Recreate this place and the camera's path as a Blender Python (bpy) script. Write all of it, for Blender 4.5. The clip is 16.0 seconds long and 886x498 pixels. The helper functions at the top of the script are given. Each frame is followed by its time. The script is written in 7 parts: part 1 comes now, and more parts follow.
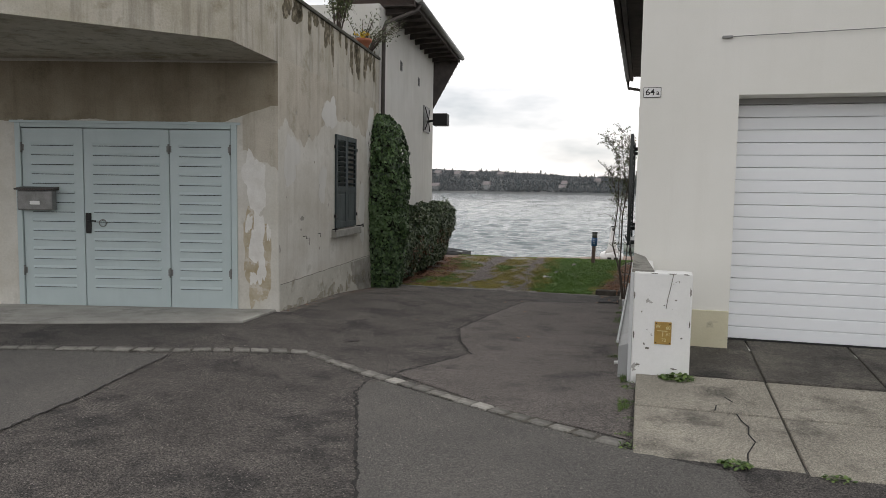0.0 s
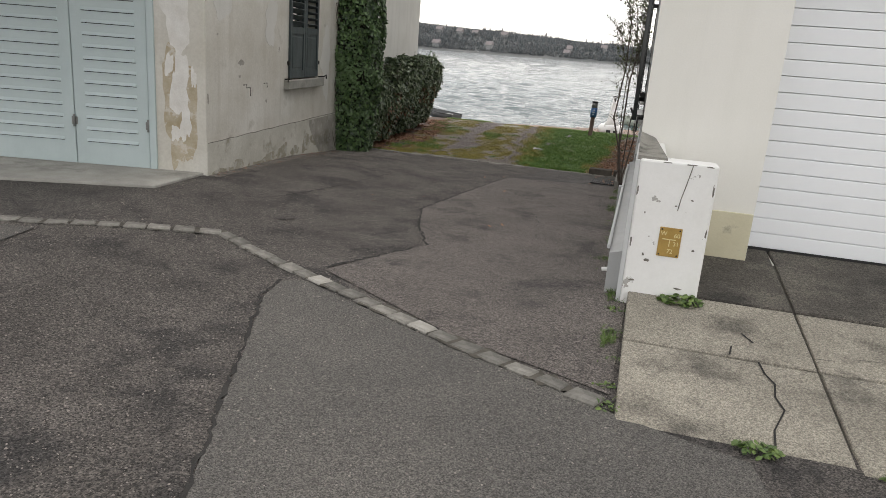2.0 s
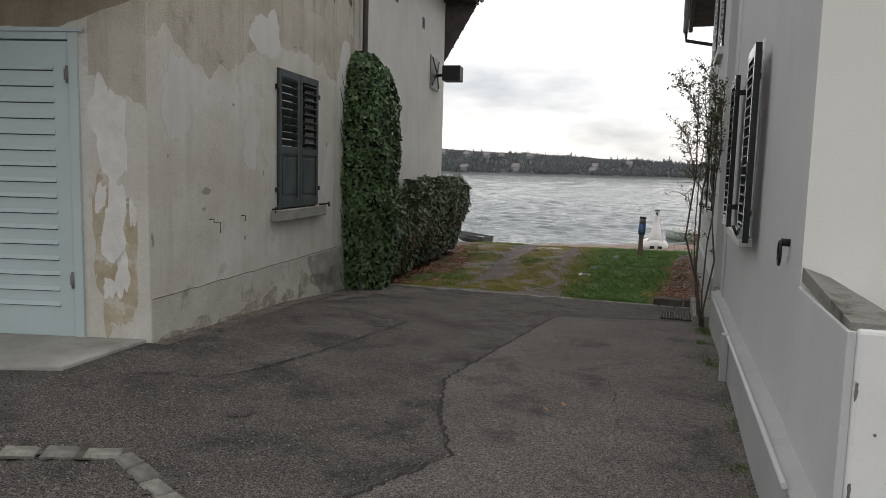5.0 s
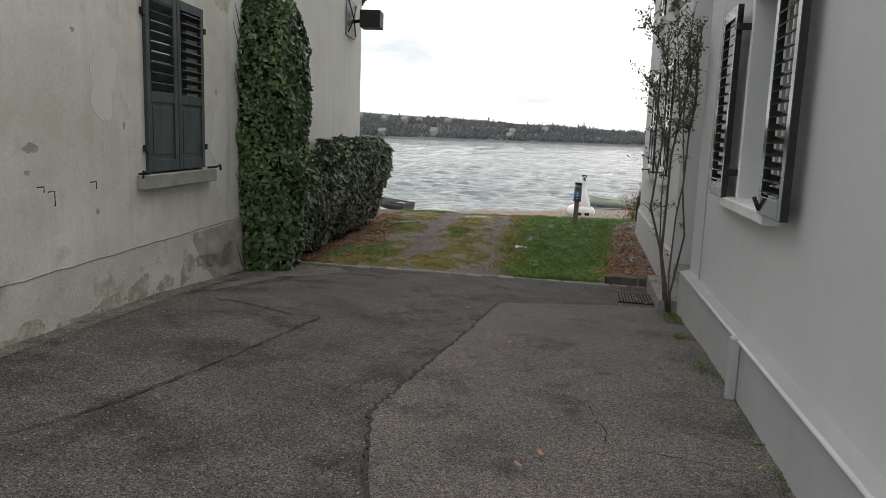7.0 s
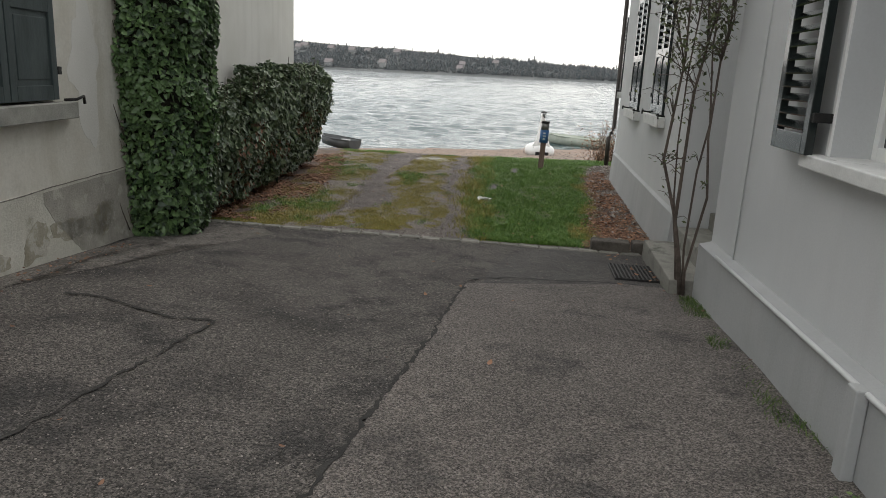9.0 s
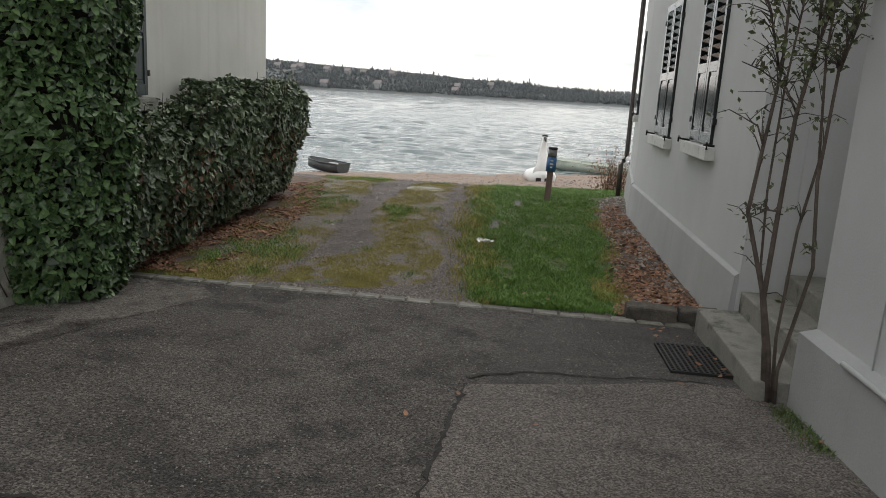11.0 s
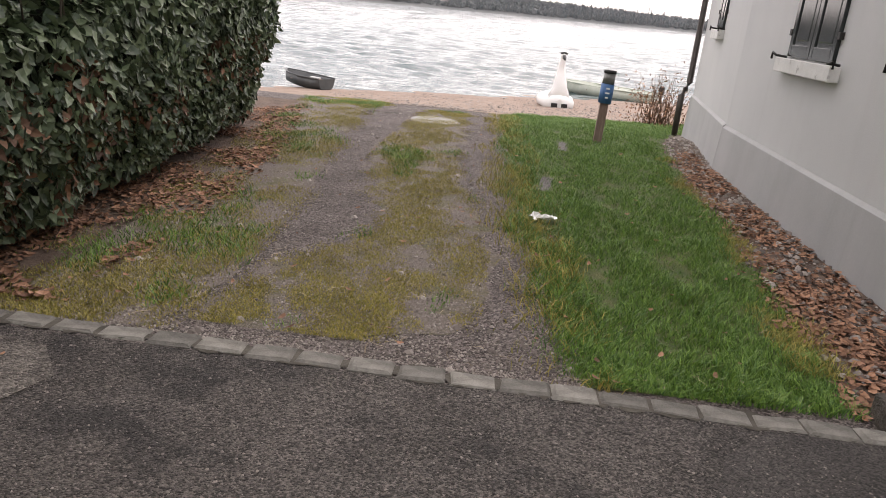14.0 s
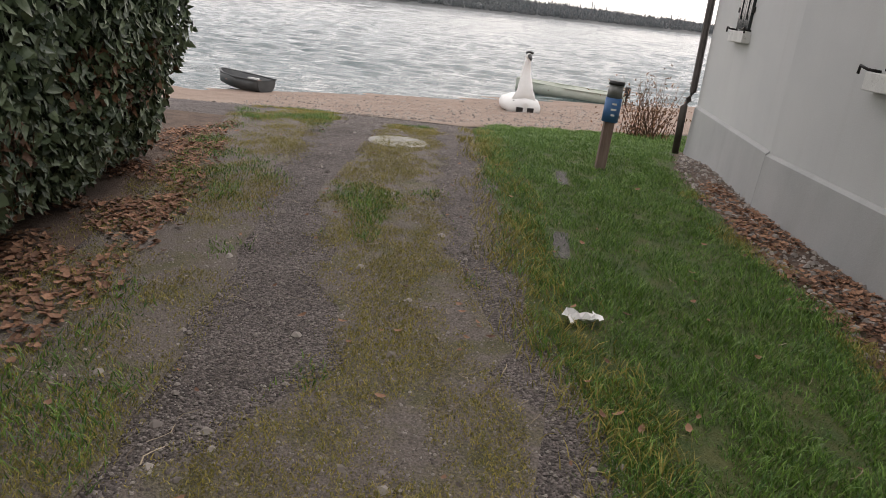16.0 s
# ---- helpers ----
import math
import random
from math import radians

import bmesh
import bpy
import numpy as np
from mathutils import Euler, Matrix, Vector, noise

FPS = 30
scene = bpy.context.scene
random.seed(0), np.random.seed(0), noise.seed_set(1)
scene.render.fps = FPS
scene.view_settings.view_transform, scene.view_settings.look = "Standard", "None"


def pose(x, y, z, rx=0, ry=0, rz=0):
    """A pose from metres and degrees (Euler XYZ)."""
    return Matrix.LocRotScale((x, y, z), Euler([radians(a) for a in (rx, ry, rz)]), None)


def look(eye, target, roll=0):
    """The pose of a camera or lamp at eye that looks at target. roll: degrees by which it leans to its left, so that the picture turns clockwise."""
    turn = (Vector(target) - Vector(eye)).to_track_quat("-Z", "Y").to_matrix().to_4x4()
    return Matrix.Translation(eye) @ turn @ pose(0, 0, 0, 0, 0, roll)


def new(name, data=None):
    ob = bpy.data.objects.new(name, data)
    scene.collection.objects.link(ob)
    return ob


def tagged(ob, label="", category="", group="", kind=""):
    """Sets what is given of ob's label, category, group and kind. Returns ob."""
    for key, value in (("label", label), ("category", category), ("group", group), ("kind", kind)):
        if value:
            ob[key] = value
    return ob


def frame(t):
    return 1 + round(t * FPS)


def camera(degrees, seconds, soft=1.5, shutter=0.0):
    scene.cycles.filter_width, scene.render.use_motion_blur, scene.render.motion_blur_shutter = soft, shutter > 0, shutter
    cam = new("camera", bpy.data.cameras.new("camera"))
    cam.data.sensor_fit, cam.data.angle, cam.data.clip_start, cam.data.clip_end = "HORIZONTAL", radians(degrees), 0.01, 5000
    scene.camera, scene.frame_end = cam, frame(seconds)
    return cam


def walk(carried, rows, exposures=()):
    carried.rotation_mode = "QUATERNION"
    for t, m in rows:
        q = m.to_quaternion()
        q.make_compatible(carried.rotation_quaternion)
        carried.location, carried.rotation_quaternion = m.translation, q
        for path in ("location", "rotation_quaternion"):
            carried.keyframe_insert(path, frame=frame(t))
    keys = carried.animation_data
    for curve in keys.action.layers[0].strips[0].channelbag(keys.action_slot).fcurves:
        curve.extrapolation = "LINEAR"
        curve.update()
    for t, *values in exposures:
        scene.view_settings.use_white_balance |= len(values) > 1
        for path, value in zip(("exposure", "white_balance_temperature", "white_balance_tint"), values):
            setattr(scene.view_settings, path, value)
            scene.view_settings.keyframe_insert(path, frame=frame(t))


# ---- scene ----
cam = camera(63.1, 16.0, soft=0.6)
PATH = [
    (0, (0.076, 0.158, 1.507), (-0.454, 2.079, 1.341), 0.9),
    (0.5, (-0.006, 0.517, 1.498), (-0.518, 2.435, 1.255), 1.0),
    (1, (0.015, 0.935, 1.463), (-0.487, 2.841, 1.124), 2.3),
    (1.5, (0.006, 1.374, 1.408), (-0.496, 3.27, 1.017), 4.3),
    (2, (-0.013, 1.894, 1.408), (-0.491, 3.76, 0.869), 4.5),
    (2.5, (-0.029, 2.381, 1.388), (-0.537, 4.24, 0.853), 4.8),
    (3, (-0.117, 2.826, 1.373), (-0.684, 4.715, 1.041), 3.8),
    (3.2, (-0.17, 2.986, 1.372), (-0.738, 4.874, 1.034), 3.5),
    (5.3, (-0.724, 4.468, 1.249), (-1.328, 6.363, 1.038), 1.4),
    (5.5, (-0.803, 4.618, 1.229), (-1.389, 6.514, 0.985), 1.5),
    (6, (-0.961, 4.983, 1.239), (-1.38, 6.92, 0.971), 2.1),
    (6.5, (-1.044, 5.406, 1.242), (-1.453, 7.344, 0.966), 2.2),
    (7, (-1.16, 5.861, 1.199), (-1.538, 7.801, 0.891), 2.0),
    (7.5, (-1.241, 6.299, 1.147), (-1.523, 8.234, 0.725), 1.1),
    (8, (-1.354, 6.775, 1.139), (-1.623, 8.706, 0.693), 2.3),
    (8.5, (-1.466, 7.3, 1.127), (-1.707, 9.228, 0.652), 2.6),
    (9, (-1.548, 7.79, 1.141), (-1.774, 9.719, 0.663), 2.9),
    (9.2, (-1.577, 7.969, 1.118), (-1.804, 9.9, 0.648), 2.8),
    (11.3, (-1.843, 9.953, 1.079), (-2.057, 11.896, 0.658), 3.4),
    (11.5, (-1.91, 10.159, 1.058), (-2.139, 12.099, 0.63), 3.6),
    (12, (-2.074, 10.697, 1.02), (-2.289, 12.625, 0.535), 3.8),
    (12.5, (-2.179, 11.242, 0.975), (-2.392, 13.162, 0.456), 4.2),
    (13, (-2.359, 11.798, 0.928), (-2.565, 13.702, 0.351), 5.1),
    (13.5, (-2.46, 12.297, 0.893), (-2.612, 14.19, 0.267), 5.2),
    (14, (-2.592, 12.812, 0.873), (-2.735, 14.702, 0.235), 5.5),
    (14.5, (-2.679, 13.336, 0.873), (-2.795, 15.227, 0.233), 4.8),
    (15, (-2.796, 13.872, 0.842), (-2.894, 15.756, 0.178), 5.6),
    (15.5, (-2.952, 14.408, 0.852), (-3.007, 16.295, 0.194), 5.8),
    (16, (-3.034, 14.913, 0.849), (-3.034, 16.808, 0.21), 6.0),
]
EXPOSURES = [(0.0, 0.02, 6700, 13), (0.5, 0.1, 6750, 13), (1.0, 0.34, 6800, 13), (2.0, 0.44, 6850, 13), (2.5, 0.33, 6850, 13), (3.0, 0.04, 6700, 13), (6.0, -0.05, 6700, 12), (6.5, 0.0, 6700, 11), (7.5, 0.44, 6700, 11), (9.0, 0.42, 6700, 10), (11.3, 0.32, 6700, 10), (12.5, 0.58, 6600, 7), (13.2, 0.85, 6800, 18), (13.5, 1.25, 6950, 20), (14.0, 0.98, 7000, 21), (15.0, 0.84, 6950, 20), (15.5, 0.98, 6950, 19), (16.0, 0.4, 6900, 17)]
walk(cam, [(t, look(eye, target, roll)) for t, eye, target, roll in PATH], EXPOSURES)

# ---- daylight: a bright overcast sky with thinner grey-blue gaps ----
world = bpy.data.worlds.new("overcast_sky")
scene.world = world
world.use_nodes = True
wn, wl = world.node_tree.nodes, world.node_tree.links
sky = wn.new("ShaderNodeTexSky")
sky.sky_type, sky.sun_disc = "NISHITA", False
sky.sun_elevation, sky.sun_rotation = radians(38), radians(8)
sky_gain = wn.new("ShaderNodeVectorMath")
sky_gain.operation = "SCALE"
sky_gain.inputs["Scale"].default_value = 0.10
wl.new(sky.outputs[0], sky_gain.inputs[0])
sky_coord = wn.new("ShaderNodeTexCoord")
sky_map = wn.new("ShaderNodeMapping")
sky_map.inputs["Scale"].default_value = (1.0, 1.0, 3.2)
wl.new(sky_coord.outputs["Generated"], sky_map.inputs[0])
cloud = wn.new("ShaderNodeTexNoise")
cloud.inputs["Scale"].default_value = 3.4
cloud.inputs["Detail"].default_value = 5
cloud.inputs["Roughness"].default_value = 0.5
wl.new(sky_map.outputs[0], cloud.inputs["Vector"])
cover = wn.new("ShaderNodeValToRGB")
cover.color_ramp.elements[0].position, cover.color_ramp.elements[0].color = 0.35, (0.54, 0.61, 0.66, 1)
cover.color_ramp.elements[1].position, cover.color_ramp.elements[1].color = 0.53, (1.21, 1.22, 1.23, 1)
wl.new(cloud.outputs["Fac"], cover.inputs[0])
sky_mix = wn.new("ShaderNodeMix")
sky_mix.data_type = "RGBA"
sky_mix.inputs[0].default_value = 0.88
wl.new(sky_gain.outputs[0], sky_mix.inputs[6])
wl.new(cover.outputs[0], sky_mix.inputs[7])
wl.new(sky_mix.outputs[2], wn["Background"].inputs[0])
wn["Background"].inputs[1].default_value = 1.0
sun = new("sun", bpy.data.lights.new("sun", "SUN"))
sun.data.energy, sun.data.angle, sun.data.color = 0.6, radians(30), (1, 0.97, 0.92)
sun.matrix_world = look((3, 20, 30), (0, 0, 0))

# ---- the lie of the land ----
GY = (-30, -3, 4, 6.7, 8.1, 9.8, 12, 13.75, 15.2, 15.8, 18.5, 22.4, 24, 27, 30, 33, 36, 40, 44, 60, 120)
GZ = (-.2, -.2, -.32, -.385, -.41, -.435, -.5, -.63, -.70, -.715, -.745, -.735, -.75, -1.02, -1.36, -1.62, -1.83, -2.0, -2.2, -3.5, -8)

def lerp_table(v, xs, ys):
    if v <= xs[0]: return ys[0]
    for i in range(1, len(xs)):
        if v <= xs[i]:
            return ys[i - 1] + (ys[i] - ys[i - 1]) * (v - xs[i - 1]) / (xs[i] - xs[i - 1])
    return ys[-1]

def smooth(v):
    v = min(1, max(0, v))
    return v * v * (3 - 2 * v)

def ground_z(x, y):
    ys = y - 0.55 * max(-14, min(14, x + 2)) * smooth((y - 25) / 8)
    z = lerp_table(ys, GY, GZ)
    z += lerp_table(y, (2, 6, 9.3, 10.2, 12, 14, 15.4), (0, .11, .155, .13, .11, .08, 0)) * smooth((-2.4 - x) / 2.4)
    z += 0.1 * smooth((x + 0.8) / 0.8) * smooth(1 - abs(y - 7.0) / 1.7)
    return z


# ---- materials ----
def surface(name, a, b, scale=6.0, fine=60.0, rough=0.8, bump=0.3, metal=0.0, stretch=(1, 1, 1), spread=(0.35, 0.65), vary=0.0,
            streak=None, streak_amount=0.0, patch=None, patch_at=(0.55, 0.6), patch_scale=1.2, spec=0.5, speck=0.35, depth=0.01, coat=0.0, sharp=0.2, dark=0.45, mid=0.5, chips=0.0, chip_span=(0.5, 1.5)):
    """Two colours mixed by a broad noise, speckled by a fine one; optional vertical streaks, peeled patches and a tone of its own for every piece."""
    m = bpy.data.materials.new(name)
    m.use_nodes = True
    n, l = m.node_tree.nodes, m.node_tree.links
    p = n["Principled BSDF"]
    p.inputs["Roughness"].default_value, p.inputs["Metallic"].default_value = rough, metal
    p.inputs["Specular IOR Level"].default_value = spec
    p.inputs["Coat Weight"].default_value = coat
    coord = n.new("ShaderNodeTexCoord")
    mapping = n.new("ShaderNodeMapping")
    mapping.inputs["Scale"].default_value = stretch
    l.new(coord.outputs["Object"], mapping.inputs[0])

    def noise_node(s, detail=6, r=0.6, vector=mapping):
        k = n.new("ShaderNodeTexNoise")
        k.inputs["Scale"].default_value, k.inputs["Detail"].default_value, k.inputs["Roughness"].default_value = s, detail, r
        l.new(vector.outputs[0], k.inputs["Vector"])
        return k.outputs["Fac"]

    def ramp(fac, lo, hi, c0, c1):
        k = n.new("ShaderNodeValToRGB")
        k.color_ramp.elements[0].position, k.color_ramp.elements[1].position = lo, hi
        k.color_ramp.elements[0].color, k.color_ramp.elements[1].color = (*c0, 1), (*c1, 1)
        l.new(fac, k.inputs[0])
        return k.outputs[0]

    def mix(fac, c0, c1, mode="MIX"):
        k = n.new("ShaderNodeMix")
        k.data_type, k.blend_type = "RGBA", mode
        for value, slot in ((fac, 0), (c0, 6), (c1, 7)):
            if isinstance(value, float):
                k.inputs[slot].default_value = value
            elif isinstance(value, tuple):
                k.inputs[slot].default_value = (*value, 1)
            else:
                l.new(value, k.inputs[slot])
        return k.outputs[2]

    colour = ramp(noise_node(scale), spread[0], spread[1], a, b)
    if patch:
        colour = mix(ramp(noise_node(patch_scale, 8, 0.65), patch_at[0], patch_at[1], (0, 0, 0), (1, 1, 1)), colour, patch)
    if streak:
        sm = n.new("ShaderNodeMapping")
        sm.inputs["Scale"].default_value = (5.0, 5.0, 0.35)
        l.new(coord.outputs["Object"], sm.inputs[0])
        fac = ramp(noise_node(1.0, 6, 0.65, sm), 0.5, 0.75, (0, 0, 0), (streak_amount,) * 3)
        colour = mix(fac, colour, streak)
    grain = noise_node(fine, 3, 0.7)
    cells = None
    if chips:
        cells = n.new("ShaderNodeTexVoronoi")
        cells.inputs["Scale"].default_value = chips
        l.new(mapping.outputs[0], cells.inputs["Vector"])
        parts = n.new("ShaderNodeSeparateColor")
        l.new(cells.outputs["Color"], parts.inputs[0])
        colour = mix(1.0, colour, ramp(parts.outputs[0], 0.1, 0.95, (chip_span[0],) * 3, (chip_span[1],) * 3), "MULTIPLY")
    colour = mix(speck, colour, ramp(grain, mid - sharp, mid + sharp, (dark,) * 3, (1.0,) * 3), "MULTIPLY")
    if vary:
        info = n.new("ShaderNodeObjectInfo")
        colour = mix(1.0, colour, ramp(info.outputs["Random"], 0, 1, (1 - vary,) * 3, (1.0,) * 3), "MULTIPLY")
    l.new(colour, p.inputs["Base Color"])
    if bump:
        k = n.new("ShaderNodeBump")
        k.inputs["Strength"].default_value, k.inputs["Distance"].default_value = bump, depth
        if cells is not None:
            level = n.new("ShaderNodeMath")
            level.operation = "SUBTRACT"
            l.new(grain, level.inputs[0])
            l.new(cells.outputs["Distance"], level.inputs[1])
            l.new(level.outputs[0], k.inputs["Height"])
        else:
            l.new(grain, k.inputs["Height"])
        l.new(k.outputs[0], p.inputs["Normal"])
    return m


def leafy(name, a, b, rough=0.5):
    """Colour picked leaf by leaf."""
    m = bpy.data.materials.new(name)
    m.use_nodes = True
    n, l = m.node_tree.nodes, m.node_tree.links
    p = n["Principled BSDF"]
    p.inputs["Roughness"].default_value = rough
    k = n.new("ShaderNodeValToRGB")
    k.color_ramp.elements[0].color, k.color_ramp.elements[1].color = (*a, 1), (*b, 1)
    l.new(n.new("ShaderNodeNewGeometry").outputs["Random Per Island"], k.inputs[0])
    l.new(k.outputs[0], p.inputs["Base Color"])
    return m


PLASTER_OLD = surface("weathered_beige_plaster", (0.53, 0.505, 0.435), (0.68, 0.665, 0.61), 1.3, 30, 0.92, 0.35, patch=(0.43, 0.405, 0.335), patch_at=(0.56, 0.74),
                      patch_scale=2.6, streak=(0.4, 0.37, 0.29), streak_amount=0.4, speck=0.16, sharp=0.14)
PLASTER_TAN = surface("tan_brown_old_plaster", (0.45, 0.41, 0.33), (0.6, 0.56, 0.475), 1.5, 45, 0.92, 0.7, patch=(0.3, 0.26, 0.185), patch_at=(0.54, 0.74),
                      patch_scale=2.2, streak=(0.24, 0.205, 0.14), streak_amount=0.5, speck=0.2, sharp=0.14)
PLASTER_BROWN = surface("dark_brown_streaked_plaster", (0.24, 0.2, 0.14), (0.36, 0.315, 0.235), 1.2, 45, 0.92, 0.6, patch=(0.16, 0.13, 0.085), patch_at=(0.52, 0.72),
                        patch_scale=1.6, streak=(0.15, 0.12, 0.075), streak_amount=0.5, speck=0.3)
PLASTER_STAINED = surface("mossy_stained_plaster", (0.44, 0.405, 0.32), (0.58, 0.55, 0.475), 1.6, 45, 0.92, 0.6, patch=(0.27, 0.235, 0.155), patch_at=(0.54, 0.7),
                          patch_scale=2.0, streak=(0.13, 0.11, 0.07), streak_amount=0.75, speck=0.3)
MOSS_STAIN = surface("black_brown_moss_stain", (0.06, 0.05, 0.028), (0.17, 0.14, 0.085), 6, 50, 0.95, 0.7, patch=(0.3, 0.26, 0.18), patch_at=(0.5, 0.58), patch_scale=9, speck=0.4)
PLASTER_BASE = surface("damp_grey_plinth_plaster", (0.47, 0.455, 0.39), (0.60, 0.585, 0.52), 2.0, 40, 0.92, 0.7, patch=(0.31, 0.285, 0.22), patch_at=(0.56, 0.72),
                       patch_scale=3.0, speck=0.18, sharp=0.14)
PLASTER_PALE = surface("pale_grey_plaster", (0.60, 0.59, 0.545), (0.67, 0.66, 0.62), 0.9, 60, 0.9, 0.25, streak=(0.4, 0.39, 0.35), streak_amount=0.25, speck=0.1)
PLASTER_GREY = surface("cool_grey_plaster", (0.52, 0.53, 0.53), (0.57, 0.575, 0.57), 0.8, 70, 0.9, 0.2, streak=(0.46, 0.46, 0.45), streak_amount=0.25, speck=0.08)
PLINTH_GREY = surface("grey_painted_plinth", (0.36, 0.37, 0.365), (0.42, 0.425, 0.42), 1.1, 60, 0.85, 0.25, speck=0.1, streak=(0.3, 0.3, 0.28), streak_amount=0.3)
PLASTER_WHITE = surface("off_white_plaster", (0.76, 0.75, 0.69), (0.81, 0.80, 0.75), 0.7, 80, 0.9, 0.15, speck=0.06, streak=(0.68, 0.67, 0.61), streak_amount=0.2)
PAINT_CHIPPED = surface("chipped_white_paint", (0.76, 0.76, 0.73), (0.82, 0.82, 0.80), 2.0, 50, 0.8, 0.12, patch=(0.4, 0.39, 0.36), patch_at=(0.665, 0.675),
                        patch_scale=7.0, speck=0.08)
CONCRETE = surface("worn_concrete", (0.37, 0.34, 0.28), (0.52, 0.478, 0.395), 1.6, 60, 0.95, 0.8, patch=(0.2, 0.185, 0.155), patch_at=(0.54, 0.68), patch_scale=1.7,
                   vary=0.15, speck=0.6, sharp=0.1, mid=0.5, dark=0.5, chips=170, chip_span=(0.6, 1.3))
CONCRETE_DIRTY = surface("dirt_blackened_concrete", (0.1, 0.09, 0.076), (0.2, 0.183, 0.152), 1.8, 50, 0.95, 0.8, patch=(0.06, 0.055, 0.048), patch_at=(0.5, 0.66), patch_scale=1.6,
                         vary=0.15, speck=0.6, sharp=0.1, dark=0.4, chips=150, chip_span=(0.5, 1.4))
CONCRETE_STEP = surface("pale_concrete", (0.33, 0.32, 0.29), (0.43, 0.42, 0.38), 2.5, 70, 0.95, 0.5, patch=(0.2, 0.19, 0.17), patch_at=(0.55, 0.7), speck=0.3)
SETT = surface("granite_sett", (0.17, 0.163, 0.145), (0.34, 0.327, 0.29), 9.0, 90, 0.9, 0.8, vary=0.4, speck=0.4)
PALE_STONE = surface("pale_limestone", (0.34, 0.33, 0.29), (0.45, 0.43, 0.39), 9.0, 90, 0.9, 0.8, speck=0.4)
JOINT = surface("dark_joint_soil", (0.06, 0.055, 0.045), (0.12, 0.11, 0.09), 8, 80, 1.0, 0.8)
ASPHALT = surface("old_dark_asphalt", (0.1, 0.089, 0.08), (0.164, 0.147, 0.133), 1.6, 62, 0.88, 1.0, patch=(0.058, 0.053, 0.05), patch_at=(0.5, 0.62),
                  patch_scale=1.7, speck=0.8, depth=0.012, sharp=0.1, dark=0.3, mid=0.5, chips=135, chip_span=(0.35, 1.8))
ASPHALT_PALE = surface("worn_grey_asphalt", (0.18, 0.159, 0.144), (0.235, 0.207, 0.187), 1.4, 62, 0.88, 1.0, patch=(0.095, 0.087, 0.082), patch_at=(0.54, 0.68),
                       patch_scale=1.8, speck=0.75, depth=0.012, sharp=0.1, dark=0.35, mid=0.5, chips=150, chip_span=(0.4, 1.7))
ASPHALT_WET = surface("damp_black_asphalt", (0.053, 0.048, 0.044), (0.1, 0.09, 0.083), 2.2, 62, 0.75, 1.0, speck=0.7, depth=0.012, sharp=0.1, chips=140, chip_span=(0.4, 1.7))
DUST = surface("pale_dusty_asphalt", (0.14, 0.126, 0.112), (0.225, 0.205, 0.18), 3.5, 40, 0.95, 1.0, patch=(0.1, 0.09, 0.08), patch_at=(0.53, 0.62), patch_scale=5, speck=0.6, sharp=0.1, depth=0.012, chips=100, chip_span=(0.5, 1.5))
ASPHALT_FINE = surface("smooth_asphalt_patch", (0.115, 0.109, 0.1), (0.145, 0.136, 0.123), 1.2, 70, 0.9, 0.7, speck=0.65, sharp=0.1, depth=0.008, chips=190, chip_span=(0.45, 1.6))
TAR = surface("open_crack", (0.018, 0.017, 0.016), (0.035, 0.033, 0.03), 10, 80, 0.95, 0.5)
GRAVEL = surface("fine_gravel_and_soil", (0.185, 0.157, 0.146), (0.268, 0.231, 0.215), 2.2, 85, 0.95, 1.0, patch=(0.1, 0.08, 0.068), patch_at=(0.56, 0.72),
                 patch_scale=1.5, speck=0.75, sharp=0.1, dark=0.4, depth=0.02, chips=85, chip_span=(0.45, 1.5))
SOIL = surface("leaf_mould_soil", (0.11, 0.075, 0.056), (0.2, 0.14, 0.105), 5, 60, 0.95, 1.0, depth=0.02, speck=0.6)
TURF = surface("turf_soil", (0.06, 0.1, 0.025), (0.12, 0.13, 0.045), 6, 60, 0.95, 1.0, depth=0.02, speck=0.6)
SAND = surface("pinkish_beach_gravel", (0.28, 0.20, 0.155), (0.36, 0.275, 0.22), 1.5, 90, 0.95, 0.8, speck=0.5, depth=0.02)
BLUE_PAINT = surface("pale_blue_grey_paint", (0.45, 0.53, 0.53), (0.49, 0.57, 0.57), 1.5, 60, 0.55, 0.1, speck=0.06, streak=(0.4, 0.47, 0.47), streak_amount=0.3)
GARAGE_WHITE = surface("white_coated_metal", (0.84, 0.86, 0.88), (0.87, 0.89, 0.90), 0.8, 90, 0.45, 0.05, speck=0.03)
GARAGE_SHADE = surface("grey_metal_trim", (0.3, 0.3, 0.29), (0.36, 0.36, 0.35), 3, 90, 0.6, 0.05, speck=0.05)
CREAM = surface("cream_plinth_paint", (0.58, 0.54, 0.38), (0.64, 0.60, 0.44), 3, 60, 0.85, 0.2, patch=(0.4, 0.37, 0.27), patch_at=(0.62, 0.7), patch_scale=4, speck=0.1)
SHUTTER_OLD = surface("faded_green_black_paint", (0.018, 0.03, 0.031), (0.05, 0.068, 0.07), 5, 70, 0.6, 0.2, stretch=(1, 1, 0.25), speck=0.25)
SHUTTER_GLOSS = surface("glossy_black_green_paint", (0.012, 0.016, 0.016), (0.02, 0.026, 0.025), 4, 60, 0.12, 0.02, speck=0.1, spec=0.45)
BLACK_IRON = surface("black_iron", (0.012, 0.012, 0.012), (0.03, 0.028, 0.026), 12, 90, 0.55, 0.3, metal=0.4)
GALVANISED = surface("dull_grey_metal", (0.2, 0.2, 0.19), (0.28, 0.28, 0.27), 8, 90, 0.5, 0.15, metal=0.5)
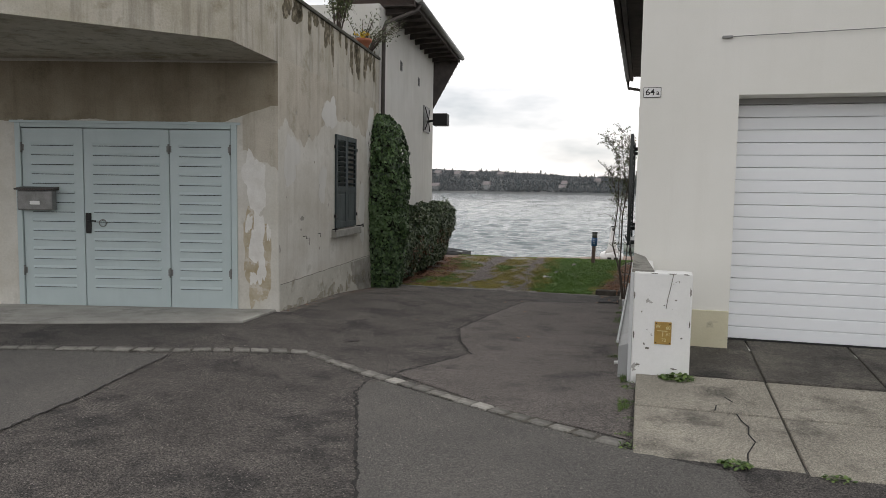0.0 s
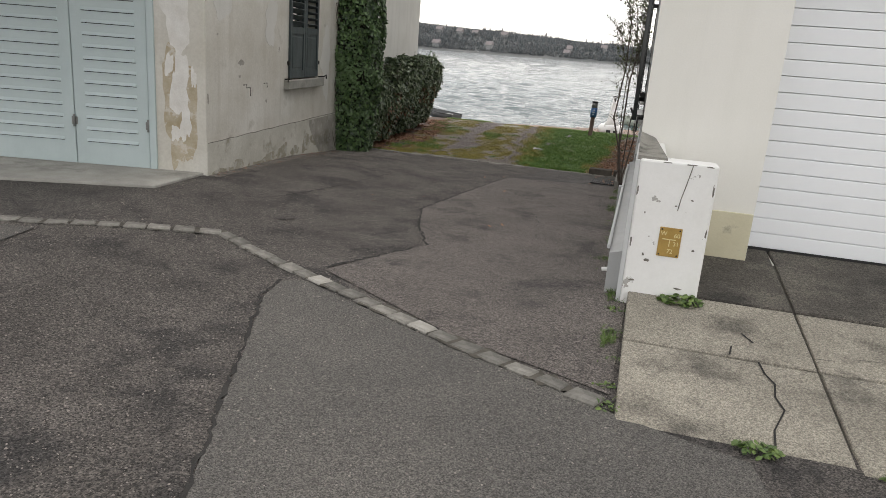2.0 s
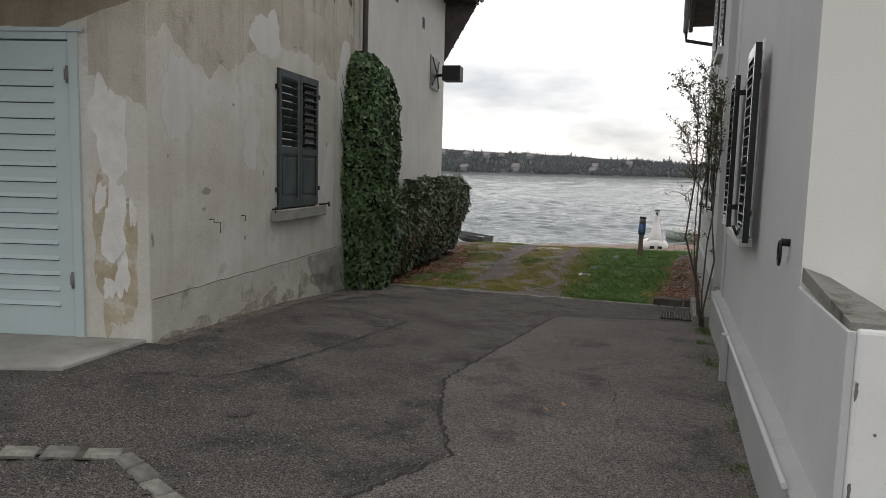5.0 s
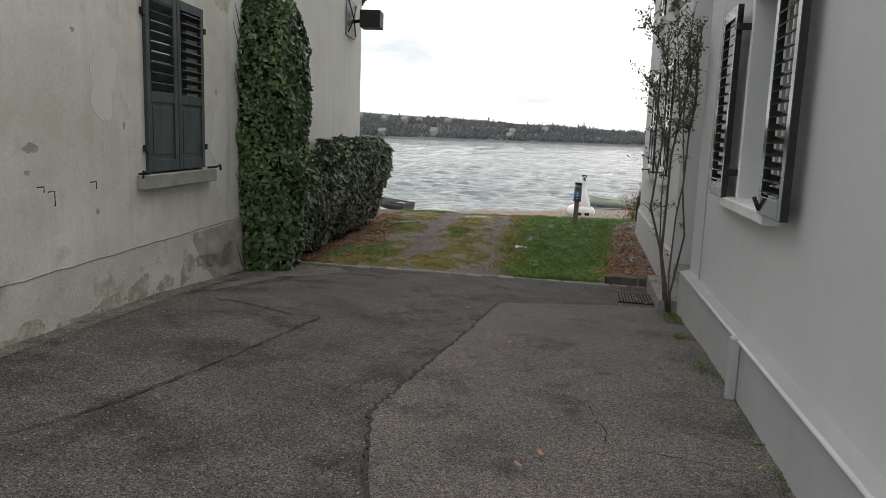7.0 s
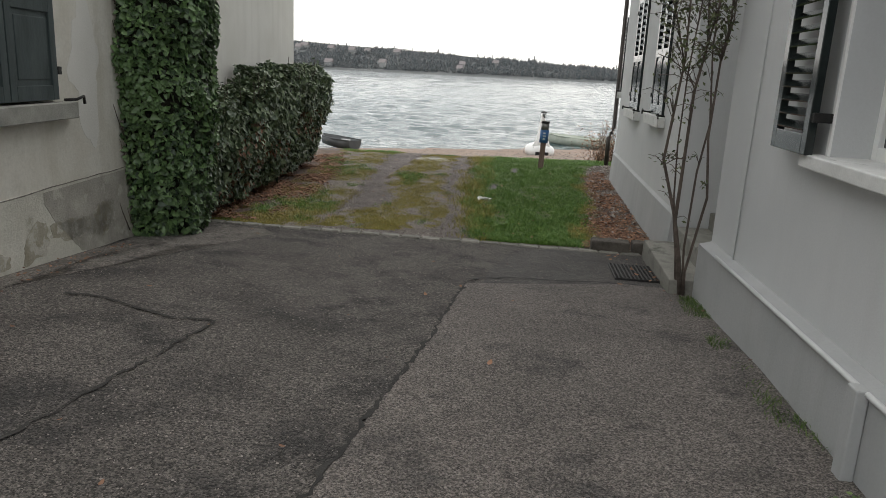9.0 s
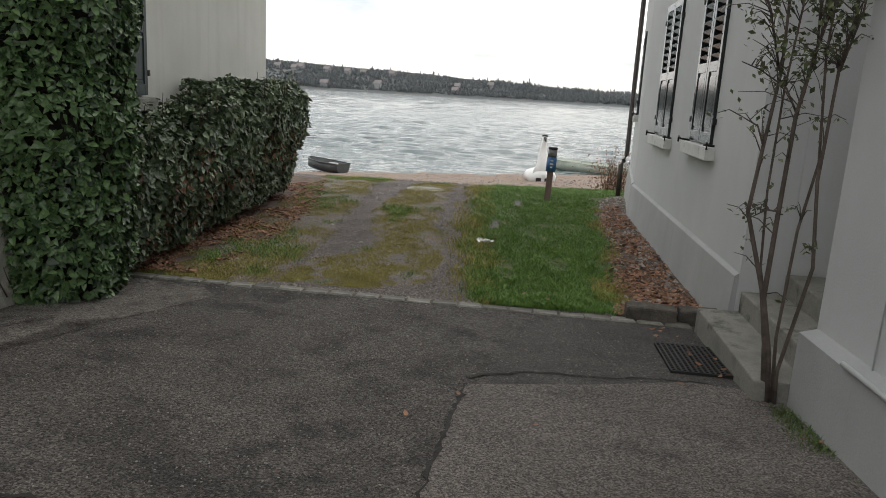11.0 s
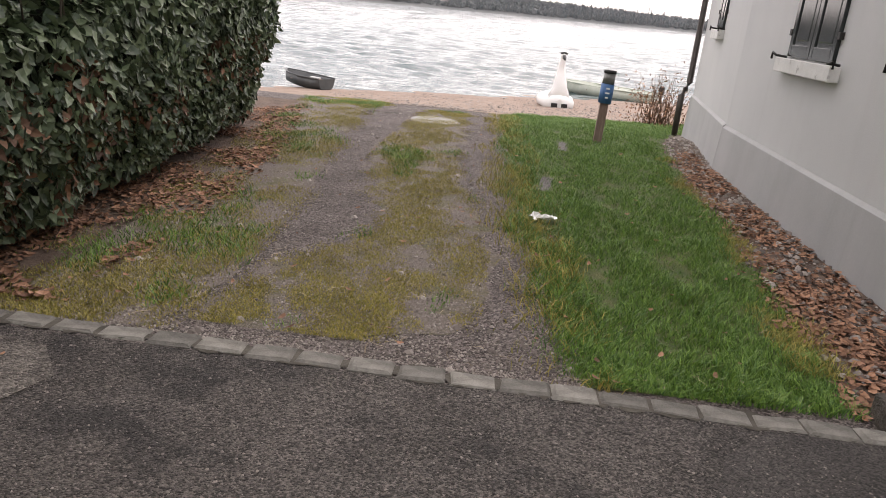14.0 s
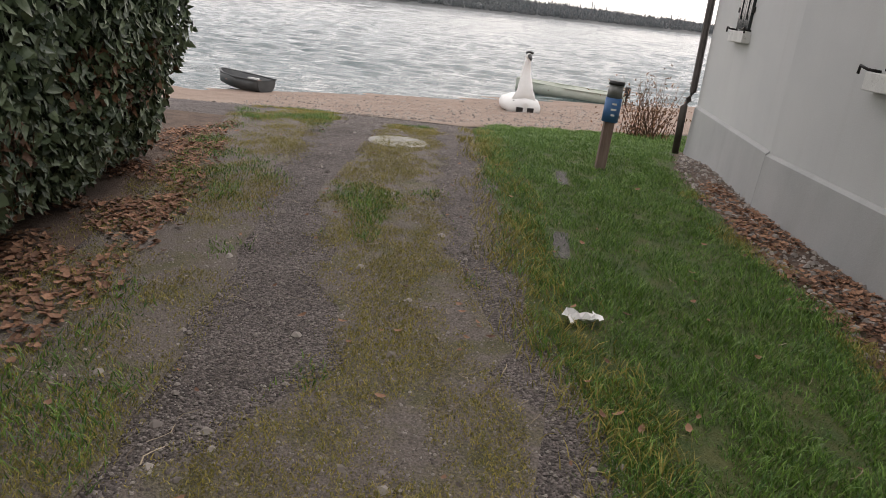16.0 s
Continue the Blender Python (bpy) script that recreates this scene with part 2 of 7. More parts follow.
BRASS = surface("ochre_enamel_plate", (0.34, 0.21, 0.05), (0.42, 0.27, 0.07), 8, 90, 0.45, 0.1, speck=0.2)
YELLOWED = surface("pale_yellow_lettering", (0.7, 0.6, 0.3), (0.75, 0.65, 0.35), 8, 90, 0.6, 0)
WHITE_PAINT = surface("white_paint", (0.74, 0.74, 0.72), (0.8, 0.8, 0.78), 3, 80, 0.5, 0.1, speck=0.08)
SILL_WHITE = surface("worn_white_sill_paint", (0.62, 0.62, 0.6), (0.72, 0.72, 0.7), 6, 80, 0.75, 0.3, patch=(0.35, 0.35, 0.33), patch_at=(0.6, 0.68), patch_scale=8, speck=0.2)
SILL_STONE = surface("grey_sandstone_sill", (0.23, 0.23, 0.21), (0.33, 0.325, 0.29), 5, 70, 0.9, 0.4, speck=0.3)
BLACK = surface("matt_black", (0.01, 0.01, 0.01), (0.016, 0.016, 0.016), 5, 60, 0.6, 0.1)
TIMBER_DARK = surface("dark_stained_roof_timber", (0.035, 0.028, 0.024), (0.07, 0.055, 0.048), 3, 60, 0.8, 0.3, speck=0.3)
TILE_ROOF = surface("brown_roof_tile", (0.11, 0.07, 0.055), (0.17, 0.1, 0.08), 4, 60, 0.85, 0.3, speck=0.3)
COPPER_PIPE = surface("dark_brown_metal_pipe", (0.045, 0.038, 0.033), (0.075, 0.062, 0.055), 6, 80, 0.5, 0.1, metal=0.3, speck=0.2)
POST_WOOD = surface("reddish_grey_weathered_wood", (0.17, 0.11, 0.09), (0.26, 0.19, 0.16), 6, 50, 0.9, 0.4, stretch=(1, 1, 0.15), speck=0.35)
BLUE_SIGN = surface("blue_printed_sleeve", (0.03, 0.11, 0.27), (0.05, 0.15, 0.33), 5, 60, 0.5, 0.05, speck=0.1)
IVY = leafy("ivy_leaf", (0.01, 0.03, 0.01), (0.125, 0.21, 0.075), 0.42)
IVY_DULL = leafy("hedge_ivy_leaf", (0.028, 0.052, 0.026), (0.165, 0.215, 0.115), 0.5)
IVY_BROWN = leafy("dry_ivy_leaf", (0.07, 0.035, 0.02), (0.2, 0.1, 0.05), 0.7)
# near-black core colour carries the shade deep between the leaves
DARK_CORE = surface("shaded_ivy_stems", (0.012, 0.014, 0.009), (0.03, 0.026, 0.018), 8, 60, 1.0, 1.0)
STEM = surface("woody_stem_bark", (0.07, 0.055, 0.045), (0.14, 0.11, 0.09), 12, 80, 0.9, 0.5)
ROSE_LEAF = leafy("small_olive_leaf", (0.04, 0.055, 0.02), (0.13, 0.15, 0.06), 0.5)
GRASS = leafy("grass_blade", (0.03, 0.108, 0.013), (0.205, 0.345, 0.057), 0.5)
WEED = leafy("low_weed_leaf", (0.045, 0.09, 0.018), (0.15, 0.22, 0.055), 0.5)
GRASS_DRY = leafy("sparse_yellowing_grass", (0.17, 0.18, 0.035), (0.45, 0.36, 0.1), 0.7)
DEAD_LEAF = leafy("dead_leaf", (0.11, 0.055, 0.034), (0.42, 0.23, 0.14), 0.8)
PEBBLE = leafy("mixed_pebble", (0.12, 0.10, 0.09), (0.42, 0.38, 0.34), 0.85)
CHIPPING = leafy("asphalt_chipping", (0.045, 0.04, 0.037), (0.34, 0.3, 0.27), 0.85)
DOORSTEP = surface("worn_dark_doorstep", (0.21, 0.203, 0.18), (0.32, 0.308, 0.272), 3, 60, 0.95, 0.6, patch=(0.08, 0.08, 0.065), patch_at=(0.52, 0.66), patch_scale=3, speck=0.4)
EDGE_STONE = surface("dark_brown_edging_stone", (0.07, 0.062, 0.052), (0.15, 0.132, 0.112), 6, 40, 0.95, 1.0, speck=0.5, depth=0.02)
TERRACOTTA = surface("terracotta", (0.42, 0.15, 0.08), (0.5, 0.2, 0.11), 6, 60, 0.85, 0.2)
YELLOW_FLOWER = surface("yellow_petal", (0.75, 0.5, 0.02), (0.8, 0.6, 0.05), 6, 60, 0.6, 0)
# far shore: haze over the lake is mixed into these pale, low-contrast colours
FAR_WOOD = leafy("far_hazed_wood", (0.142, 0.16, 0.167), (0.208, 0.216, 0.217), 1.0)
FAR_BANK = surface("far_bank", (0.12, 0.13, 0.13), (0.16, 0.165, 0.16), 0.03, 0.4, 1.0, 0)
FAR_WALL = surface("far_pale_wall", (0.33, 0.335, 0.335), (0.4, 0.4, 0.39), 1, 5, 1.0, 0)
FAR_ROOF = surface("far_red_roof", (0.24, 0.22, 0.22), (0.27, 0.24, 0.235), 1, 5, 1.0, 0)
HULL_DARK = surface("dark_grey_hull", (0.045, 0.05, 0.052), (0.075, 0.08, 0.08), 3, 60, 0.5, 0.1)
HULL_PALE = surface("pale_green_hull", (0.42, 0.46, 0.38), (0.52, 0.55, 0.48), 3, 60, 0.5, 0.1)
GLASS_DARK = surface("dark_window_glass", (0.012, 0.014, 0.016), (0.02, 0.023, 0.025), 2, 10, 0.05, 0, spec=0.9, speck=0.0)


def water_material():
    m = bpy.data.materials.new("choppy_lake_water")
    m.use_nodes = True
    n, l = m.node_tree.nodes, m.node_tree.links
    p = n["Principled BSDF"]
    p.inputs["Base Color"].default_value = (0.055, 0.088, 0.09, 1)
    p.inputs["Roughness"].default_value = 0.06
    p.inputs["IOR"].default_value = 1.33
    coord = n.new("ShaderNodeTexCoord")
    heights = []
    for scale, stretch, turn in ((0.55, (0.35, 1.6, 1), 12), (1.7, (0.45, 1.5, 1), -8), (5.0, (0.6, 1.3, 1), 5)):
        mp = n.new("ShaderNodeMapping")
        mp.inputs["Scale"].default_value, mp.inputs["Rotation"].default_value = stretch, (0, 0, radians(turn))
        l.new(coord.outputs["Object"], mp.inputs[0])
        k = n.new("ShaderNodeTexNoise")
        k.inputs["Scale"].default_value, k.inputs["Detail"].default_value, k.inputs["Roughness"].default_value = scale, 4, 0.55
        l.new(mp.outputs[0], k.inputs["Vector"])
        heights.append((k.outputs["Fac"], {0.55: 0.8, 1.7: 0.5, 5.0: 0.22}[scale]))
    total = None
    for h, w in heights:
        k = n.new("ShaderNodeMath")
        k.operation = "MULTIPLY"
        l.new(h, k.inputs[0])
        k.inputs[1].default_value = w
        if total is None:
            total = k.outputs[0]
        else:
            s = n.new("ShaderNodeMath")
            l.new(total, s.inputs[0])
            l.new(k.outputs[0], s.inputs[1])
            total = s.outputs[0]
    k = n.new("ShaderNodeBump")
    k.inputs["Strength"].default_value, k.inputs["Distance"].default_value = 0.42, 0.6
    l.new(total, k.inputs["Height"])
    l.new(k.outputs[0], p.inputs["Normal"])
    return m


WATER = water_material()


# ---- building blocks ----
def finish(name, bm, material, parent=None, label="", smooth_shade=False):
    me = bpy.data.meshes.new(name)
    bm.normal_update()
    bm.to_mesh(me)
    bm.free()
    for mt in (material if isinstance(material, (list, tuple)) else (material,)):
        me.materials.append(mt)
    if smooth_shade:
        me.shade_smooth()
    ob = new(name, me)
    if parent is not None:
        ob.parent = parent
    return tagged(ob, label)


part = finish


def raw(name, verts, faces, material, parent=None, label="", smooth_shade=False):
    me = bpy.data.meshes.new(name)
    me.from_pydata([tuple(v) for v in verts], [], faces)
    me.materials.append(material)
    if smooth_shade:
        me.shade_smooth()
    ob = new(name, me)
    if parent is not None:
        ob.parent = parent
    return tagged(ob, label)


def thing(name, m, label, category, group=""):
    ob = new(name)
    ob.empty_display_size = 0.1
    ob.matrix_world = m
    return tagged(ob, label, category, group)


def box(bm, x0, x1, y0, y1, z0, z1, bevel=0.0, mat=0):
    vs = [bm.verts.new((x, y, z)) for z in (z0, z1) for y in (y0, y1) for x in (x0, x1)]
    quads = ((0, 2, 3, 1), (4, 5, 7, 6), (0, 1, 5, 4), (2, 6, 7, 3), (0, 4, 6, 2), (1, 3, 7, 5))
    fs = [bm.faces.new([vs[i] for i in q]) for q in quads]
    for f in fs:
        f.material_index = mat
    if bevel:
        edges = {e for f in fs for e in f.edges}
        bmesh.ops.bevel(bm, geom=list(edges), offset=bevel, segments=2, affect="EDGES", profile=0.5)
    return vs


def boxed(name, dims, material, parent=None, label="", bevel=0.004):
    bm = bmesh.new()
    box(bm, *dims, bevel=bevel)
    return finish(name, bm, material, parent, label)


def tube(bm, points, r0, r1=None, sides=8, cap=True, mat=0):
    """A round rod along a polyline, tapering from r0 to r1."""
    r1 = r0 if r1 is None else r1
    pts = [Vector(p) for p in points]
    rings, ref = [], Vector((0.3, 0.2, 0.93))
    for i, p in enumerate(pts):
        d = (pts[min(i + 1, len(pts) - 1)] - pts[max(i - 1, 0)]).normalized()
        side = d.cross(ref)
        if side.length < 0.05:
            side = d.cross(Vector((1, 0, 0)))
        side.normalize()
        up = side.cross(d)
        r = r0 + (r1 - r0) * i / max(1, len(pts) - 1)
        rings.append([bm.verts.new(p + (side * math.cos(a) + up * math.sin(a)) * r) for a in (2 * math.pi * k / sides for k in range(sides))])
    for a, b in zip(rings, rings[1:]):
        for k in range(sides):
            f = bm.faces.new((a[k], a[(k + 1) % sides], b[(k + 1) % sides], b[k]))
            f.smooth, f.material_index = True, mat
    if cap:
        bm.faces.new(rings[0][::-1])
        bm.faces.new(rings[-1])


def rod(name, points, r, material, parent=None, label="", r1=None, sides=8):
    bm = bmesh.new()
    tube(bm, points, r, r1, sides)
    return finish(name, bm, material, parent, label)


def prism(bm, outline, z0, z1, bevel=0.0):
    lo = [bm.verts.new((x, y, z0)) for x, y in outline]
    hi = [bm.verts.new((x, y, z1)) for x, y in outline]
    fs = [bm.faces.new(lo[::-1]), bm.faces.new(hi)]
    k = len(outline)
    fs += [bm.faces.new((lo[i], lo[(i + 1) % k], hi[(i + 1) % k], hi[i])) for i in range(k)]
    bmesh.ops.recalc_face_normals(bm, faces=fs)
    if bevel:
        bmesh.ops.bevel(bm, geom=list(fs[1].edges), offset=bevel, segments=2, affect="EDGES", profile=0.5)


def wall(name, m, length, z0, z1, y0, y1, holes, material, label, start=0.0):
    """A wall along local x with real openings; y0 to y1 is its thickness. holes: (x0, x1, z0, z1)."""
    us = sorted({start, length, *(h[0] for h in holes), *(h[1] for h in holes)})
    zs = sorted({z0, z1, *(h[2] for h in holes), *(h[3] for h in holes)})
    solid = {(i, j) for i in range(len(us) - 1) for j in range(len(zs) - 1)
             if not any(h[0] <= us[i] < h[1] and h[2] <= zs[j] < h[3] for h in holes)}
    bm = bmesh.new()
    cache = {}

    def v(u, y, z):
        if (u, y, z) not in cache:
            cache[u, y, z] = bm.verts.new((u, y, z))
        return cache[u, y, z]

    for i, j in solid:
        a, b, c, d = us[i], us[i + 1], zs[j], zs[j + 1]
        bm.faces.new((v(a, y0, c), v(b, y0, c), v(b, y0, d), v(a, y0, d)))
        bm.faces.new((v(a, y1, c), v(a, y1, d), v(b, y1, d), v(b, y1, c)))
        for di, dj, q in ((-1, 0, ((a, c), (a, d))), (1, 0, ((b, d), (b, c))), (0, -1, ((b, c), (a, c))), (0, 1, ((a, d), (b, d)))):
            if (i + di, j + dj) not in solid:
                (u0, w0), (u1, w1) = q
                bm.faces.new((v(u0, y0, w0), v(u0, y1, w0), v(u1, y1, w1), v(u1, y0, w1)))
    bmesh.ops.recalc_face_normals(bm, faces=bm.faces)
    ob = finish(name, bm, material)
    ob.matrix_world = m
    return tagged(ob, label, "wall", kind="structure")


def sheet(name, outline, step, lift, material, label="", category="", kind="structure", parent=None):
    """A flat region that lies on the land, cut fine enough to follow it."""
    bm = bmesh.new()
    f = bm.faces.new([bm.verts.new((x, y, 0)) for x, y in outline])
    bmesh.ops.triangulate(bm, faces=[f])
    xs, ys = [p[0] for p in outline], [p[1] for p in outline]
    for lo, hi, nrm in ((min(xs), max(xs), (1, 0, 0)), (min(ys), max(ys), (0, 1, 0))):
        k = math.floor(lo / step) + 1
        while k * step < hi:
            bmesh.ops.bisect_plane(bm, geom=bm.verts[:] + bm.edges[:] + bm.faces[:], plane_co=Vector(nrm) * k * step, plane_no=nrm)
            k += 1
    for w in bm.verts:
        w.co.z = ground_z(w.co.x, w.co.y) + lift
    for g in bm.faces:
        if g.normal.z < 0:
            g.normal_flip()
    ob = finish(name, bm, material, parent, smooth_shade=True)
    return tagged(ob, label, category, kind=kind)


def ribbon(name, points, width, lift, material, label, jag=0.0, kind="structure"):
    """A crack: a thin uneven strip along a polyline on the ground."""
    rng = random.Random(name + str(points[0]))
    pts = []
    for (ax, ay), (bx, by) in zip(points, points[1:]):
        k = max(2, int(math.hypot(bx - ax, by - ay) / 0.05))
        pts += [(ax + (bx - ax) * i / k + rng.uniform(-jag, jag), ay + (by - ay) * i / k + rng.uniform(-jag, jag)) for i in range(k)]
    pts.append(points[-1])
    bm, prev = bmesh.new(), None
    for i, (x, y) in enumerate(pts):
        x2, y2 = pts[min(i + 1, len(pts) - 1)]
        x1, y1 = pts[max(i - 1, 0)]
        d = math.hypot(x2 - x1, y2 - y1) or 1
        nx, ny = -(y2 - y1) / d, (x2 - x1) / d
        w = width * rng.uniform(0.15, 0.95) / 2
        row = [bm.verts.new((x + s * nx * w, y + s * ny * w, ground_z(x + s * nx * w, y + s * ny * w) + lift)) for s in (-1, 1)]
        if prev:
            bm.faces.new((prev[0], row[0], row[1], prev[1]))
        prev = row
    for g in bm.faces:
        g.normal_update()
        if g.normal.z < 0:
            g.normal_flip()
    return tagged(finish(name, bm, material), label, "crack", kind=kind)


def basis(origin, direction):
    """Local x runs along direction, z up."""
    d = Vector((*direction, 0)).normalized()
    y = Vector((0, 0, 1)).cross(d)
    return Matrix(((d.x, y.x, 0, origin[0]), (d.y, y.y, 0, origin[1]), (0, 0, 1, 0), (0, 0, 0, 1)))


CORNER = (-4.86, 9.32)
ALLEY = basis(CORNER, (-1.33, 12.22))        # along the old house, local y points into it
FRONT = basis(CORNER, (-3.44, -0.82))        # along the blue doors, local y points out
RIGHT = basis((0, 0), (0, 1))                # along the grey house, local x is the world's y, local y points out
SHOP = basis((0, 8.15), (1, 0))              # along the garage front, local y points in


# ---- ground, asphalt, water ----
def land():
    xs = sorted({*np.arange(-14, 8, 0.5).tolist(), *np.linspace(-2500, -14, 14).tolist(), *np.linspace(8, 2500, 14).tolist()})
    ys = sorted({*np.arange(-10, 44, 0.5).tolist(), *np.linspace(-400, -10, 8).tolist(), *np.linspace(44, 120, 8).tolist(), 400, 720, 1400, 3000})
    verts = [(x, y, ground_z(x, y) - (0.06 if y < 15.3 else 0.0) if y < 121 else -8) for y in ys for x in xs]
    k = len(xs)
    faces = [(j * k + i, j * k + i + 1, (j + 1) * k + i + 1, (j + 1) * k + i) for j in range(len(ys) - 1) for i in range(k - 1)]
    ob = raw("ground", verts, faces, GRAVEL, smooth_shade=True)
    tagged(ob, "gravel drive of fine stones and trodden soil", "ground", kind="structure")


land()
WATER_Z = -2.02
bm = bmesh.new()
bm.faces.new([bm.verts.new(p) for p in ((-2500, 24, WATER_Z), (2500, 24, WATER_Z), (2500, 2600, WATER_Z), (-2500, 2600, WATER_Z))])
tagged(finish("water", bm, WATER), "choppy grey-green lake water with bright ripples", "lake", kind="structure")
KERB_Y = 15.66
sheet("road", [(-14, -10), (8, -10), (8, 8.5), (0.3, 8.5), (0.3, 14.2), (0.6, 15.64), (-5.6, 15.64), (-5.2, 9.0), (-14, 7.5)], 0.25, 0.005, ASPHALT,
      "dark worn asphalt with patches and damp stains", "asphalt")
sheet("asphalt_lane", [(-2.28, 7.0), (-1.82, 8.2), (-2.1, 9.0), (-2.33, 9.8), (-2.24, 10.6), (-2.1, 12.1), (-2.03, 13.75), (-1.3, 13.95), (-0.62, 14.2), (0.1, 14.1),
                       (0.1, 8.3), (0.03, 5.6), (-0.94, 6.05)], 0.25, 0.012, ASPHALT_PALE, "paler coarse asphalt lane beside the grey house", "asphalt")
sheet("asphalt_patch", [(0.12, 5.36), (-0.95, 5.88), (-2.3, 6.66), (-2.44, 6.55), (-2.38, 6.2), (-1.97, 5.2), (-1.49, 4.0), (-0.9, 2.4), (-0.3, 0.5), (0.0, -4), (2.2, -4), (0.7, 5.15)],
      0.25, 0.012, ASPHALT_FINE, "smooth lighter asphalt repair patch", "asphalt")
sheet("asphalt_patch", [(-4.62, 6.52), (-5.7, 6.3), (-9, 5.4), (-9, 1.0), (-4.2, 2.0), (-4.28, 4.15), (-4.37, 5.1)], 0.25, 0.012, ASPHALT_FINE,
      "smooth lighter asphalt repair patch by the setts", "asphalt")


sheet("asphalt_patch", [(-1.9, 13.7), (-0.31, 13.9), (-0.31, 15.6), (-1.35, 15.6), (-1.6, 15.35), (-1.75, 14.95), (-1.85, 14.4)], 0.25, 0.0092, ASPHALT_WET,
      "damp black asphalt round the rubber mat", "asphalt")
sheet("asphalt_dust", [(-4.83, 9.3), (-4.68, 9.3), (-4.79, 10.4), (-4.86, 11.3), (-4.92, 12.0), (-5.1, 13.2), (-4.98, 14.0), (-4.72, 14.4), (-4.62, 14.95), (-4.3, 15.25), (-4.5, 15.5), (-5.2, 15.6), (-5.5, 15.55), (-5.3, 14.2), (-5.25, 13.2), (-5.12, 12.0)],
      0.25, 0.0092, DUST, "pale dust and grit along the old wall's foot", "asphalt")


# ---- the old beige house with the blue doors ----
TOP = 4.22
MOSSY_EDGE = surface("moss_blackened_coping", (0.05, 0.05, 0.035), (0.13, 0.125, 0.10), 6, 60, 0.95, 0.6, speck=0.5)
wall("wall_parapet", ALLEY, 5.64, 3.3, TOP, 0.0, 0.35, [], PLASTER_STAINED, "mossy streaked plaster parapet above the old wall")
wall("wall_alley", ALLEY, 5.64, 0.11, 3.3, 0.0, 0.35, [(2.6, 3.77, 0.76, 2.42)], PLASTER_OLD, "weathered beige plaster wall of the old house, peeling in patches")
wall("plinth_alley", ALLEY, 5.75, -1.0, 0.11, -0.014, 0.35, [], PLASTER_BASE, "damp-stained grey plaster plinth with flaking edges")
wall("wall_front", FRONT, 5.4, -0.8, 3.24, -0.35, 0.0, [(0.58, 3.74, -0.27, 2.36)], PLASTER_OLD, "beige plaster wall round the blue doors, flaked to pale render", start=0.0)


def terrace():
    bm = bmesh.new()
    a = Vector((*CORNER, 0))
    u, n = Vector((-1.33, 12.22, 0)).normalized(), Vector((12.22, 1.33, 0)).normalized()
    p0, p1 = a - u * 1.49, a + u * 0.0
    f = Vector((-1.6, -1.64, 0)).normalized()
    outline = [(p1.x, p1.y), (p0.x, p0.y), (p0.x + f.x * 5.2, p0.y + f.y * 5.2), (-10.0, 7.9)]
    prism(bm, outline, 3.22, TOP, 0.0)
    ob = finish("terrace_parapet", bm, PLASTER_STAINED)
    tagged(ob, "overhanging terrace parapet with brown stains", "parapet", kind="structure")
    bm = bmesh.new()
    prism(bm, [(-10.2, 8.0), (-4.9, 9.4), (-5.5, 14.9), (-10.2, 14.5)], TOP - 0.5, TOP - 0.4)
    tagged(finish("terrace_floor", bm, CONCRETE_STEP), "concrete terrace deck over the garage", "terrace", kind="structure")
    ob = boxed("parapet_coping", (0.02, 5.62, -0.03, 0.37, TOP + 0.003, TOP + 0.06), MOSSY_EDGE, bevel=0.01)
    ob.matrix_world = ALLEY
    tagged(ob, "mossy concrete coping on the terrace wall", "coping", kind="structure")


terrace()
for nm, m, dims in (("wall_back", ALLEY, (0.4, 12.2, 4.6, 4.8, -1, TOP)),):
    tagged(boxed(nm, dims, PLASTER_PALE, bevel=0), "plain back wall of the old house", "wall", kind="structure").matrix_world = m
tagged(boxed("garage_floor", (-10, -5.4, 9.6, 14, -0.5, -0.3), CONCRETE_STEP, bevel=0), "concrete floor behind the doors", "floor", kind="structure")

# door step slab
bm = bmesh.new()
prism(bm, [(-4.90, 9.31), (-4.87, 8.37), (-5.6, 8.1), (-9.5, 6.5), (-10.2, 8.02)], -0.5, -0.235, 0.012)
tagged(finish("door_slab", bm, CONCRETE_STEP), "pale concrete threshold slab before the blue doors", "slab", kind="structure")


